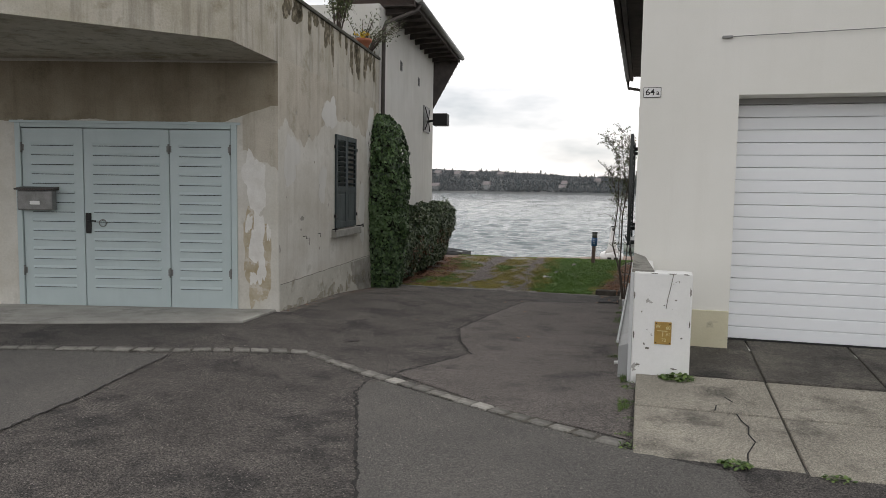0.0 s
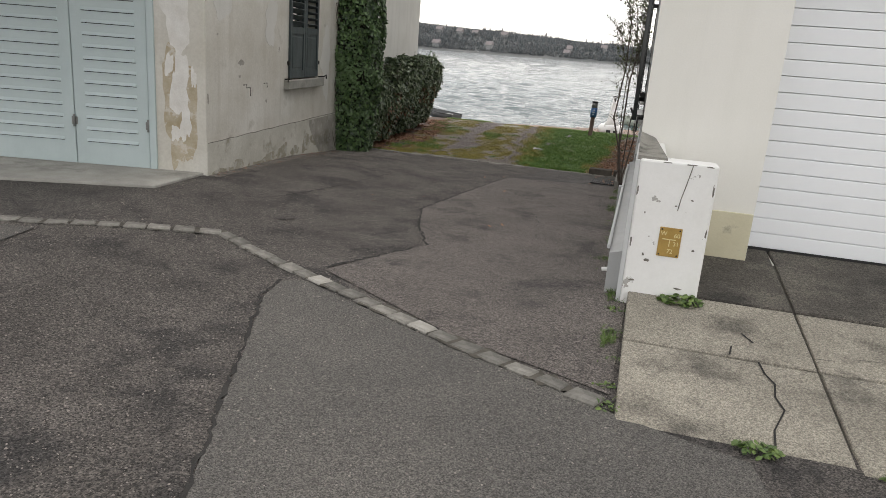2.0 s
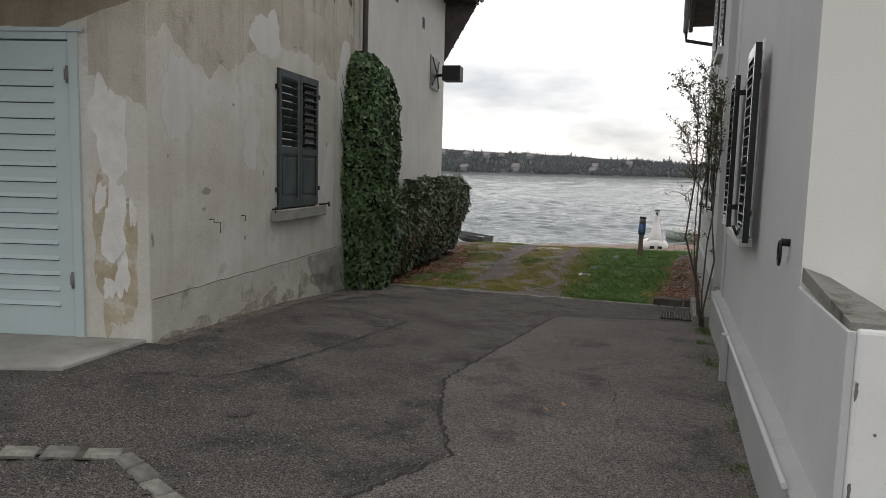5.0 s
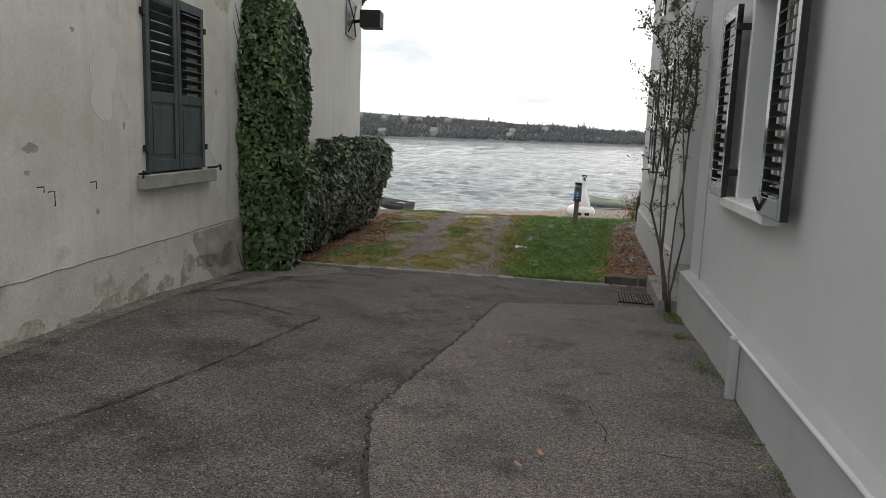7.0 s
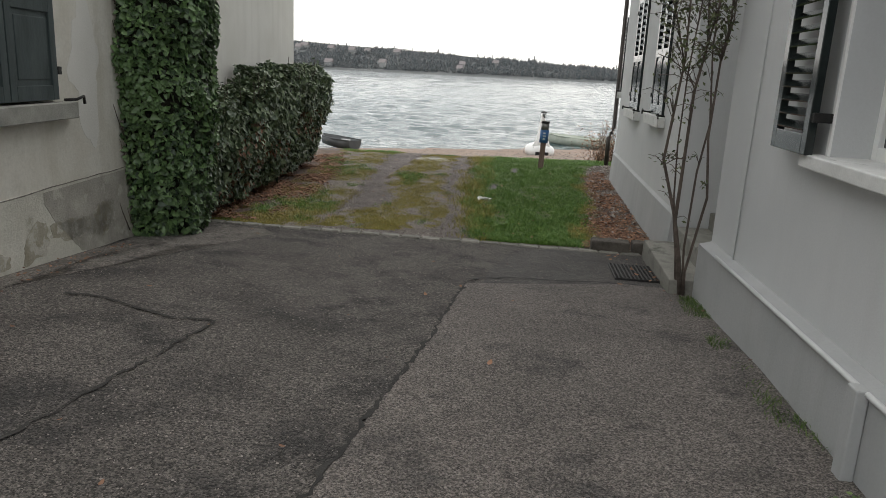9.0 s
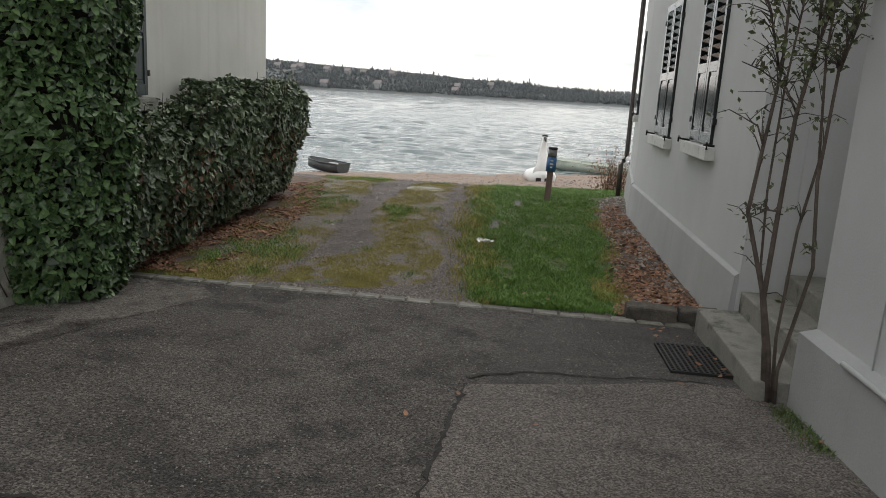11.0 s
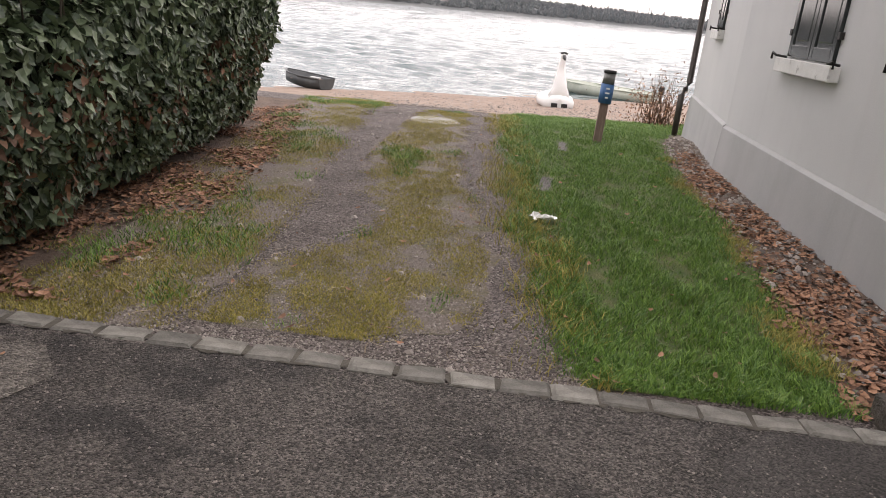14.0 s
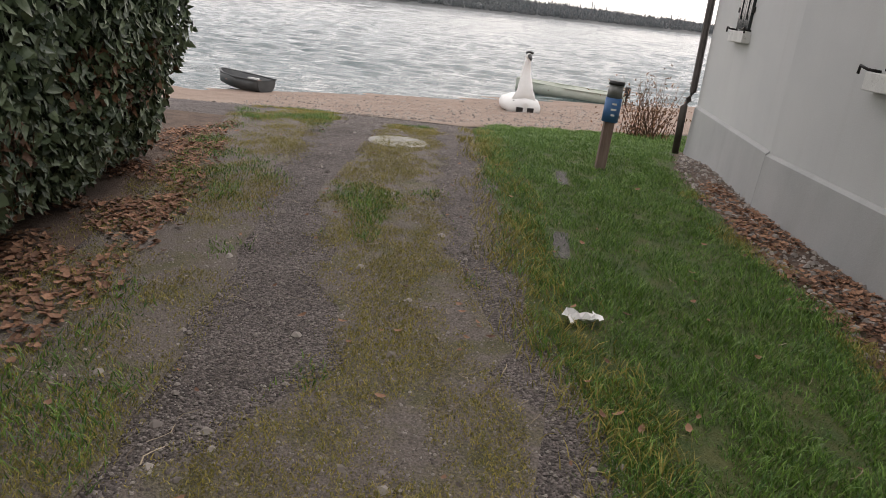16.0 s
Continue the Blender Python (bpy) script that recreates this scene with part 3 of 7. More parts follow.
def blue_doors():
    t = thing("garage_doors", FRONT, "pale blue-grey wooden folding garage doors with grooved boards, shut", "door")
    bm = bmesh.new()
    box(bm, 0.58, 0.66, -0.2, 0.03, -0.25, 2.36, 0.006)
    box(bm, 3.66, 3.74, -0.2, 0.03, -0.25, 2.36, 0.006)
    box(bm, 0.662, 3.658, -0.2, 0.03, 2.285, 2.36, 0.006)
    box(bm, 0.52, 3.80, 0.031, 0.05, 2.345, 2.38, 0.004)
    part("door_frame", bm, BLUE_PAINT, t)
    for a, b in ((0.668, 1.535), (1.545, 2.765), (2.775, 3.652)):
        leaf = boxed("door_leaf", (a, b, -0.05, -0.012, -0.24, 2.275), BLUE_PAINT, t, bevel=0.003)
        s = 0.13
        boxed("face_board", (a + 0.002, b - 0.002, -0.0119, 0.008, -0.238, 2.273), BLUE_PAINT, leaf, bevel=0.004)
        count = 16
        h = (2.16 - 0.02) / count
        me = None
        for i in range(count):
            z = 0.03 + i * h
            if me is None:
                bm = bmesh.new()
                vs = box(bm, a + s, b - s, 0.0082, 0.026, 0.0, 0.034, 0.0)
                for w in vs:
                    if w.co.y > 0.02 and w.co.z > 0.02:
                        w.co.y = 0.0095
                # solid black strip under the lip paints the dark of an uncut slot
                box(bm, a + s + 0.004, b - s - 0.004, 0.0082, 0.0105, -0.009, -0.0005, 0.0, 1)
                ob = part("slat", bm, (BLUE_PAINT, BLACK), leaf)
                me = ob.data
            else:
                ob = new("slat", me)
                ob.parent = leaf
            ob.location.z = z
    for u in (0.67, 1.54, 3.65):
        for z in (0.26, 2.0):
            bm = bmesh.new()
            tube(bm, [(u, 0.03, z - 0.07), (u, 0.03, z + 0.07)], 0.013)
            box(bm, u - 0.035, u + 0.035, 0.0125, 0.02, z - 0.045, z + 0.045, 0.003)
            part("hinge", bm, GALVANISED, t)
    bm = bmesh.new()
    box(bm, 2.67, 2.75, 0.0125, 0.024, 0.80, 1.09, 0.006)
    tube(bm, [(2.70, 0.03, 0.98), (2.70, 0.07, 0.98), (2.58, 0.07, 0.98)], 0.01)
    part("handle", bm, BLACK_IRON, t, "black iron handle plate")
    bm = bmesh.new()
    tube(bm, [(2.5 + 0.05 * math.cos(a * 0.5236), 0.028, 0.95 + 0.05 * math.sin(a * 0.5236)) for a in range(13)], 0.007, sides=6)
    tube(bm, [(2.5, 0.012, 0.995), (2.5, 0.04, 0.995)], 0.014)
    part("ring_pull", bm, GALVANISED, t, "grey iron pull ring")
    box_ob = thing("mailbox", FRONT, "grey metal letter box hung on the blue door", "mailbox")
    boxed("body", (3.15, 3.66, 0.03, 0.15, 1.12, 1.40), GALVANISED, box_ob, bevel=0.02)
    bm = bmesh.new()
    vs = box(bm, 3.13, 3.68, 0.012, 0.18, 1.402, 1.45, 0.0)
    for w in vs:
        if w.co.y > 0.1 and w.co.z > 1.43:
            w.co.z -= 0.025
    part("lid", bm, COPPER_PIPE, box_ob, "dark sloping lid")
    boxed("name_plate", (3.33, 3.47, 0.151, 0.156, 1.2, 1.25), WHITE_PAINT, box_ob, "small pale name plate", bevel=0.001)
    boxed("bracket", (3.3, 3.5, 0.0125, 0.0299, 1.15, 1.38), GALVANISED, box_ob, bevel=0.002)


blue_doors()


def louvred_leaf(name, w, h, t, material, parent, x, y, z, solid_from=0.42, slats=9, out=-1, swing=0.0, gap=False, fold=0):
    """A shutter leaf: frame, tilted slats above, raised panel below. out: the sign of local y that faces outdoors."""
    holder = new(name)
    holder.parent = parent
    holder.matrix_local = pose(x, y, z, 0, 0, swing)
    s = 0.075
    bm = bmesh.new()
    box(bm, 0, s, -t / 2, t / 2, 0, h, 0.004)
    box(bm, w - s, w, -t / 2, t / 2, 0, h, 0.004)
    mid = h * solid_from
    rails = [(0, 0.11), (h - 0.09, h)] + ([(mid - 0.05, mid + 0.05)] if solid_from > 0 else [])
    for a, b in rails:
        box(bm, s + 0.0005, w - s - 0.0005, -t / 2, t / 2, a, b, 0.004)
    part("leaf_frame", bm, material, holder)
    if solid_from > 0:
        bm = bmesh.new()
        box(bm, s, w - s, -0.008, 0.008, 0.11, mid - 0.05, 0.0)
        box(bm, s + 0.035, w - s - 0.035, -0.014, 0.014, 0.15, mid - 0.09, 0.008)
        part("panel", bm, material, holder)
    lo, hi = (mid + 0.05 if solid_from > 0 else 0.11), h - 0.09
    me = None
    for i in range(slats):
        zc = lo + (i + 0.5) * (hi - lo) / slats
        if me is None:
            bm = bmesh.new()
            box(bm, s, w - s, -0.005, 0.005, -0.042 if not fold else -0.03, 0.042 if not fold else 0.03, 0.0)
            ob = part("slat", bm, material, holder)
            me = ob.data
        else:
            ob = new("slat", me)
            ob.parent = holder
        ob.matrix_local = pose(0, 0, zc, (fold or (70 if gap else 38)) * -out)
    return holder


def shutter_window(name, m, u0, u1, z0, z1, out, material, sill_mat, label, slats=9, solid=0.42, sill_over=0.17, sill_out=0.09, sill_h=0.13, hooks=True, ajar=False):
    """Two shut louvred leaves over a window, with a stone sill and iron stays."""
    t = thing(name, m, label, "window")
    half = (u1 - u0) / 2 - 0.006
    y = out * 0.012
    louvred_leaf("shutter_leaf", half, z1 - z0, 0.042, material, t, u0, y, z0, solid, slats, out)
    louvred_leaf("shutter_leaf", half, z1 - z0, 0.042, material, t, u0 + half + 0.012, y, z0, solid, slats, out, 0.0, ajar)
    yo = sorted((out * sill_out, -out * 0.05))
    boxed("sill", (u0 - sill_over, u1 + sill_over, yo[0], yo[1], z0 - 0.02 - sill_h, z0 - 0.02), sill_mat, t, bevel=0.008)
    boxed("pane", (u0 + 0.05, u1 - 0.05, *sorted((-out * 0.15, -out * 0.14)), z0, z1), GLASS_DARK, t, bevel=0)
    for u in (u0, u1):
        for z in (z0 + 0.22, z1 - 0.22):
            s = -1 if u == u0 else 1
            boxed("hinge", (min(u, u + s * 0.05), max(u, u + s * 0.05), *sorted((out * 0.001, out * 0.04)), z - 0.03, z + 0.03), BLACK_IRON, t, bevel=0.004)
    if hooks:
        for u in (u0 - sill_over + 0.02, u1 + sill_over - 0.02):
            s = -1 if u < u0 else 1
            rod("shutter_stay", [(u - s * 0.02, out * 0.001, z0 - 0.01), (u - s * 0.02, out * 0.1, z0 + 0.0), (u + s * 0.09, out * 0.1, z0 + 0.02), (u + s * 0.1, out * 0.1, z0 - 0.04)],
                0.012, BLACK_IRON, t, sides=6)
    return t


shutter_window("window_shuttered", ALLEY, 2.56, 3.81, 0.78, 2.43, -1, SHUTTER_OLD, SILL_STONE,
               "faded dark green louvred shutters, shut, over a grey stone sill", sill_over=0.17, ajar=True)
for u, z, ln in ((1.12, 0.70, 0.1), (1.66, 0.74, 0.05), (1.0, 0.74, 0.03)):
    rod("wall_hook", [(u, 0.01, z), (u, -0.05, z + 0.01), (u, -0.05, z - ln)], 0.005, BLACK_IRON, sides=6).matrix_world = ALLEY
for ob in [o for o in bpy.data.objects if o.name.startswith("wall_hook")]:
    tagged(ob, "small rusty iron hook in the plaster", "hook", "iron hooks in the old wall")

# ---- the pale house behind the ivy ----
wall("wall_pale_house", ALLEY, 12.3, -1.0, 5.42, 0.02, 0.37, [(6.55, 7.42, 0.92, 2.45)], PLASTER_PALE, "pale grey plaster wall of the lakeside house", start=5.66)
tagged(boxed("wall_lake_end", (11.95, 12.3, 0.372, 6, -1.6, 5.42), PLASTER_PALE, bevel=0), "pale plaster end wall towards the lake", "wall", kind="structure").matrix_world = ALLEY
tagged(boxed("wall_near_end", (5.66, 6.0, 0.372, 6, TOP + 0.1, 5.42), PLASTER_PALE, bevel=0), "pale plaster wall above the terrace", "wall", kind="structure").matrix_world = ALLEY
shutter_window("window_behind_hedge", ALLEY, 6.5, 7.42, 0.9, 2.45, -1, SHUTTER_OLD, SILL_STONE, "dark green shutters behind the ivy hedge, shut", sill_over=0.1, hooks=False)


for u, z in ((7.81, 4.47), (10.0, 4.41)):
    t = thing("wall_vent", ALLEY @ pose(u, 0.02, z), "small dark vent opening in the pale wall", "vent", "vents in the pale wall")
    boxed("frame", (-0.09, 0.09, -0.012, -0.001, -0.12, 0.12), GALVANISED, t, bevel=0.003)
    for k in range(4):
        boxed("louvre", (-0.075, 0.075, -0.022, -0.0125, -0.1 + k * 0.05, -0.065 + k * 0.05), BLACK, t, bevel=0.002)


def roof_pale_house():
    t = thing("pale_house_roof", ALLEY, "dark timber eaves with rafters, gutter and brown tiles", "roof")
    bm = bmesh.new()
    vs = [bm.verts.new(p) for p in ((6.0, -0.72, 5.58), (12.95, -0.72, 5.58), (12.95, 3.2, 7.4), (6.0, 3.2, 7.4), (6.0, -0.72, 5.66), (12.95, -0.72, 5.66), (12.95, 3.2, 7.48), (6.0, 3.2, 7.48))]
    for q in ((0, 3, 2, 1), (4, 5, 6, 7), (0, 1, 5, 4), (2, 3, 7, 6), (0, 4, 7, 3), (1, 2, 6, 5)):
        bm.faces.new([vs[i] for i in q])
    part("roof_slope", bm, TILE_ROOF, t)
    rod("gutter", [(5.95, -0.76, 5.56), (13.0, -0.76, 5.56)], 0.07, GALVANISED, t, "grey metal gutter", sides=10)
    rod("gutter_pipe", [(6.15, -0.76, 5.5), (6.1, -0.7, 5.35), (5.8, -0.1, 5.05), (5.75, -0.06, 4.9), (5.72, -0.06, 3.2), (5.72, -0.06, -0.5)], 0.045, COPPER_PIPE, t,
        "dark downpipe along the wall joint")
    boxed("fascia_board", (6.0, 12.95, -0.70, -0.66, 5.42, 5.6), TIMBER_DARK, t, bevel=0.004)
    boxed("soffit", (6.0, 12.95, -0.66, 0.019, 5.44, 5.47), TIMBER_DARK, t, bevel=0.0)
    for i in range(11):
        u = 6.2 + i * 0.65
        bm = bmesh.new()
        v2 = box(bm, u, u + 0.09, -0.66, 0.018, 5.30, 5.439, 0.0)
        for w in v2:
            if w.co.y < -0.3 and w.co.z < 5.4:
                w.co.z += 0.08
        part("rafter", bm, TIMBER_DARK, t)
    bm = bmesh.new()
    tri = [(12.31, 0.0, 3.95), (12.31, 0.0, 5.43), (12.95, -0.66, 5.43), (12.31, 1.6, 3.95), (12.31, 1.6, 5.43), (12.95, 1.6, 5.43)]
    v3 = [bm.verts.new(p) for p in tri]
    for q in ((0, 1, 2), (3, 5, 4), (0, 2, 5, 3), (1, 4, 5, 2), (0, 3, 4, 1)):
        bm.faces.new([v3[i] for i in q])
    bmesh.ops.recalc_face_normals(bm, faces=bm.faces)
    part("sloped_soffit", bm, TIMBER_DARK, t)
    for i in range(6):
        f = 0.1 + i * 0.16
        c = Vector((12.31, 0, 3.95)).lerp(Vector((12.95, -0.66, 5.43)), f)
        boxed("soffit_batten", (c.x + 0.01, c.x + 0.04, c.y, 1.5, c.z - 0.03, c.z + 0.01), GALVANISED, t, bevel=0.003)


roof_pale_house()


def bracket_sign():
    t = thing("bracket_box", ALLEY @ pose(11.15, 0, 3.45), "black box on a framed bracket near the house corner", "lamp")
    bm = bmesh.new()
    box(bm, -0.42, 0.42, -0.012, 0.018, -0.32, 0.42, 0.01)
    part("back_board", bm, GALVANISED, t)
    bm = bmesh.new()
    box(bm, -0.12, 0.3, -0.62, -0.2, -0.12, 0.22, 0.015)
    part("housing", bm, BLACK, t)
    rod("bracket_arm", [(0.1, -0.0125, 0.0), (0.1, -0.3, 0.05)], 0.035, BLACK_IRON, t)
    bm = bmesh.new()
    for a, b in (((-0.36, 0.36), (0.36, -0.26)), ((-0.36, -0.26), (0.36, 0.36))):
        tube(bm, [(a[0], -0.03, a[1]), (0, -0.06, 0.05), (b[0], -0.03, b[1])], 0.014, sides=6)
    part("scroll_iron", bm, BLACK_IRON, t)


bracket_sign()

# ---- the grey house: garage front, alley wall, stairs, lakeside wing ----
wall("wall_garage_front", SHOP, 6.5, -0.9, 6.0, 0.0, 0.4, [(0.98, 4.0, -0.12, 2.51)], PLASTER_WHITE, "off-white plaster garage front", start=0.352)
wall("wall_garage_return", SHOP, 0.3515, -0.9, 6.0, 0.0, 0.0095, [], PLASTER_WHITE, "off-white plaster face at the garage corner")
wall("wall_grey_alley", RIGHT, 13.95, -1.0, 6.0, -0.35, 0.0, [(10.65, 11.82, 0.80, 2.32)], PLASTER_GREY, "cool grey plaster alley wall", start=8.16)
wall("wall_grey_wing", RIGHT, 21.9, -1.0, 6.0, -0.35, 0.0, [(17.02, 17.97, 0.75, 2.4), (19.26, 20.3, 0.71, 2.4), (17.0, 17.95, 3.4, 4.9), (19.3, 20.3, 3.4, 4.9)], PLASTER_GREY,
     "cool grey plaster wall of the lakeside wing", start=15.55)
WING = basis((0, 21.9), (0.42, 3.7))
wall("wall_grey_corner", WING, 3.72, -1.0, 6.0, -0.35, 0.0, [(1.75, 2.3, 0.9, 2.4)], PLASTER_GREY, "grey plaster wall turning towards the lake")
tagged(boxed("wall_grey_end", (0.42, 7, 25.3, 25.62, -1.8, 6), PLASTER_GREY, bevel=0), "grey plaster end wall towards the lake", "wall", kind="structure")
tagged(boxed("wall_stair_back", (0.85, 1.1, 13.6, 15.9, -1, 6), PLASTER_GREY, bevel=0), "grey plaster wall behind the side stairs", "wall", kind="structure")
tagged(boxed("wall_stair_side", (0.351, 0.849, 13.6, 13.95, -1, 6), PLASTER_GREY, bevel=0), "grey plaster cheek wall of the side stairs", "wall", kind="structure")
tagged(boxed("wall_stair_far", (0.351, 0.849, 15.55, 15.9, -1, 6), PLASTER_GREY, bevel=0), "grey plaster cheek wall of the side stairs", "wall", kind="structure")
tagged(boxed("roof_grey_house", (0.3, 7, 8.2, 25.6, 5.98, 6.1), TILE_ROOF, bevel=0), "brown tiled roof of the grey house", "roof", kind="structure")
for m, a, b, z, o in ((RIGHT, 7.3, 13.93, -0.06, 0.105), (RIGHT, 15.57, 21.9, -0.19, 0.035), (WING, 0.0, 3.72, -0.17, 0.035)):
    bm = bmesh.new()
    vs = box(bm, a, b, 0.001, o, -1.0, z, 0.0)
    for w in vs:
        if o > 0.1 and w.co.z > -0.5:
            w.co.z += 0.1 if w.co.x < 8 else -0.07
        if w.co.y > 0.02 and w.co.z > -0.5:
            w.co.z -= 0.03
        elif w.co.y > 0.02 and m is not None and o < 0.1:
            w.co.y += 0.04
    tagged(finish("plinth_grey", bm, PLINTH_GREY), "grey painted plinth with a chamfered top", "plinth", kind="structure").matrix_world = m
rod("plinth_conduit", [(7.4, 0.118, 0.03), (10.72, 0.118, -0.055), (13.3, 0.118, -0.12)], 0.014, PLASTER_GREY).matrix_world = RIGHT
tagged(bpy.data.objects["plinth_conduit"], "pale grey conduit pipe along the plinth top", "pipe")
ob = boxed("drain_conduit", (10.71, 10.80, 0.107, 0.165, -0.52, -0.04), PLINTH_GREY, bevel=0.008)
ob.matrix_world = RIGHT
tagged(ob, "short grey rectangular pipe cover down the plinth", "pipe")
rod("wall_cable", [(13.22, 0.012, -0.12), (13.18, 0.012, 2.0), (13.12, 0.012, 5.9)], 0.005, PLASTER_GREY, sides=6).matrix_world = RIGHT
tagged(bpy.data.objects["wall_cable"], "thin grey cable running up the wall", "cable")
tagged(boxed("eave_fascia", (-0.50, -0.40, 14.5, 25.9, 5.25, 5.62), TIMBER_DARK, bevel=0.01), "dark brown eaves board of the grey house", "eaves", kind="structure")
tagged(boxed("eave_soffit", (-0.398, 0.42, 14.5, 25.9, 5.4, 5.44), TIMBER_DARK, bevel=0), "dark boarded eaves soffit", "eaves", kind="structure")
rod("roof_gutter", [(-0.58, 14.4, 5.35), (-0.58, 25.95, 5.3)], 0.075, COPPER_PIPE, sides=10)
tagged(bpy.data.objects["roof_gutter"], "brown metal gutter along the eaves", "gutter")
rod("downpipe", [(-0.58, 25.75, 5.28), (-0.55, 25.72, 5.0), (0.25, 25.7, 4.85), (0.33, 25.68, 4.6), (0.33, 25.66, 0.02), (0.27, 25.6, -0.1), (0.22, 25.58, -0.2), (0.22, 25.56, -0.95)], 0.05, COPPER_PIPE)
tagged(bpy.data.objects["downpipe"], "dark brown downpipe with an elbow at the house corner", "downpipe")


def open_shutter_window():
    t = thing("window_open_shutters", RIGHT, "white-framed window with black-green louvred shutters folded back", "window")
    louvred_leaf("shutter_leaf", 0.56, 1.47, 0.045, SHUTTER_GLOSS, t, 10.05, 0.095, 0.80, 0, 17, -1, fold=52)
    louvred_leaf("shutter_leaf", 0.58, 1.47, 0.045, SHUTTER_GLOSS, t, 11.86, 0.095, 0.80, 0, 17, -1, fold=52)
    boxed("sill", (10.52, 11.98, -0.2, 0.10, 0.73, 0.804), SILL_WHITE, t, bevel=0.008)
    bm = bmesh.new()
    box(bm, 10.61, 10.649, -0.1, 0.012, 0.805, 2.32, 0.003)
    box(bm, 11.821, 11.86, -0.1, 0.012, 0.805, 2.32, 0.003)
    box(bm, 10.61, 11.86, -0.1, 0.012, 2.321, 2.39, 0.003)
    part("surround", bm, WHITE_PAINT, t)
    bm = bmesh.new()
    for a, b, c, d in ((10.65, 10.71, 0.8, 2.32), (11.76, 11.82, 0.8, 2.32), (10.711, 11.759, 0.8, 0.87), (10.711, 11.759, 2.25, 2.32), (11.205, 11.265, 0.871, 2.249)):
        box(bm, a, b, -0.26, -0.2, c, d, 0.004)
    part("window_frame", bm, WHITE_PAINT, t)
    for a, b in ((10.711, 11.204), (11.266, 11.759)):
        boxed("pane", (a, b, -0.235, -0.228, 0.87, 2.25), GLASS_DARK, t, bevel=0)
    rod("shutter_catch", [(10.56, 0.02, 0.80), (10.56, 0.12, 0.83), (10.56, 0.15, 0.90)], 0.014, BLACK_IRON, t, "black iron shutter catch", sides=6)
    for u in (10.62, 11.85):
        for z in (1.0, 2.1):
            boxed("hinge", (u - 0.02, u + 0.02, 0.0125, 0.11, z - 0.025, z + 0.025), BLACK_IRON, t, bevel=0.004)


open_shutter_window()
shutter_window("window_wing", RIGHT, 17.0, 17.97, 0.75, 2.42, 1, SHUTTER_GLOSS, SILL_WHITE, "glossy dark shutters, shut, over a white sill", slats=9, solid=0.45, sill_over=0.12)
shutter_window("window_wing", RIGHT, 19.24, 20.3, 0.71, 2.42, 1, SHUTTER_GLOSS, SILL_WHITE, "glossy dark shutters, shut, over a white sill near the lake", slats=9, solid=0.45, sill_over=0.14)
for u in (17.0, 19.3):
    shutter_window("window_upper", RIGHT, u, u + 1.0, 3.4, 4.92, 1, SHUTTER_GLOSS, SILL_WHITE, "upper-floor dark louvred shutters, shut", slats=13, solid=0, sill_over=0.1, hooks=False)
shutter_window("window_corner", WING, 1.75, 2.3, 0.92, 2.4, 1, SHUTTER_GLOSS, SILL_WHITE, "narrow shuttered window near the downpipe", slats=8, solid=0.45, sill_over=0.08)

bm = bmesh.new()
tube(bm, [(8.58, 0.0, 0.94), (8.58, 0.045, 0.94)], 0.022, sides=12)
tube(bm, [(8.58 + 0.045 * math.sin(a * 0.5236), 0.05, 0.88 + 0.065 * math.cos(a * 0.5236)) for a in range(13)], 0.008, sides=6)
ob = finish("wall_ring", bm, BLACK_IRON)
ob.matrix_world = RIGHT
tagged(ob, "iron ring bolted to the grey wall", "ring")
ob = rod("drain_spout", [(7.95, 0.1, -0.3), (7.95, 0.16, -0.31)], 0.018, WHITE_PAINT)
ob.matrix_world = RIGHT
tagged(ob, "small white drain spout in the plinth", "pipe")


def steps():
    for i, (x0, z) in enumerate(((-0.30, -0.50), (0.02, -0.33), (0.34, -0.16))):
        tagged(boxed("stair", (x0, 0.849, 13.97, 15.53 if i else 15.54, -1.0 if i == 0 else z - 0.2, z), DOORSTEP, bevel=0.012),
               "worn concrete doorstep of the side entrance", "step", "side entrance steps", kind="structure")


steps()


def garage_door():
    t = thing("roller_garage_door", SHOP, "white sectional garage door with horizontal ribs, shut", "garage door")
    n, z0, h = 19, -0.06, 0.132
    me = None
    for i in range(n):
        if me is None:
            bm = bmesh.new()
            prof = ((0.38, 0.0), (0.342, 0.0), (0.34, 0.002), (0.34, h - 0.015), (0.341, h - 0.012), (0.347, h - 0.006), (0.352, h - 0.004), (0.38, h - 0.004))
            ends = [[bm.verts.new((x, yy, zz)) for yy, zz in prof] for x in (0.9, 4.1)]
            for k in range(8):
                bm.faces.new((ends[0][k], ends[1][k], ends[1][(k + 1) % 8], ends[0][(k + 1) % 8]))
            bm.faces.new(ends[0][::-1])
            bm.faces.new(ends[1])
            bmesh.ops.recalc_face_normals(bm, faces=bm.faces)
            ob = part("panel", bm, GARAGE_WHITE, t)
            me = ob.data
        else:
            ob = new("panel", me)
            ob.parent = t
        ob.location.z = z0 + i * h
    # added sheet that keeps sky light out of the gaps; no garage interior is built
    boxed("backing", (0.7, 4.4, 0.405, 0.42, -0.3, 2.75), GARAGE_SHADE, t, bevel=0)
    boxed("top_rail", (0.9, 4.1, 0.33, 0.39, z0 + n * h, z0 + n * h + 0.12), GARAGE_SHADE, t, bevel=0.003)
    boxed("bottom_seal", (0.9, 4.1, 0.335, 0.385, -0.11, -0.062), BLACK, t, "black rubber seal", bevel=0.003)


garage_door()
ob = boxed("cream_plinth", (0.56, 0.977, -0.02, -0.001, -0.12, 0.28), CREAM, bevel=0.006)
ob.matrix_world = SHOP
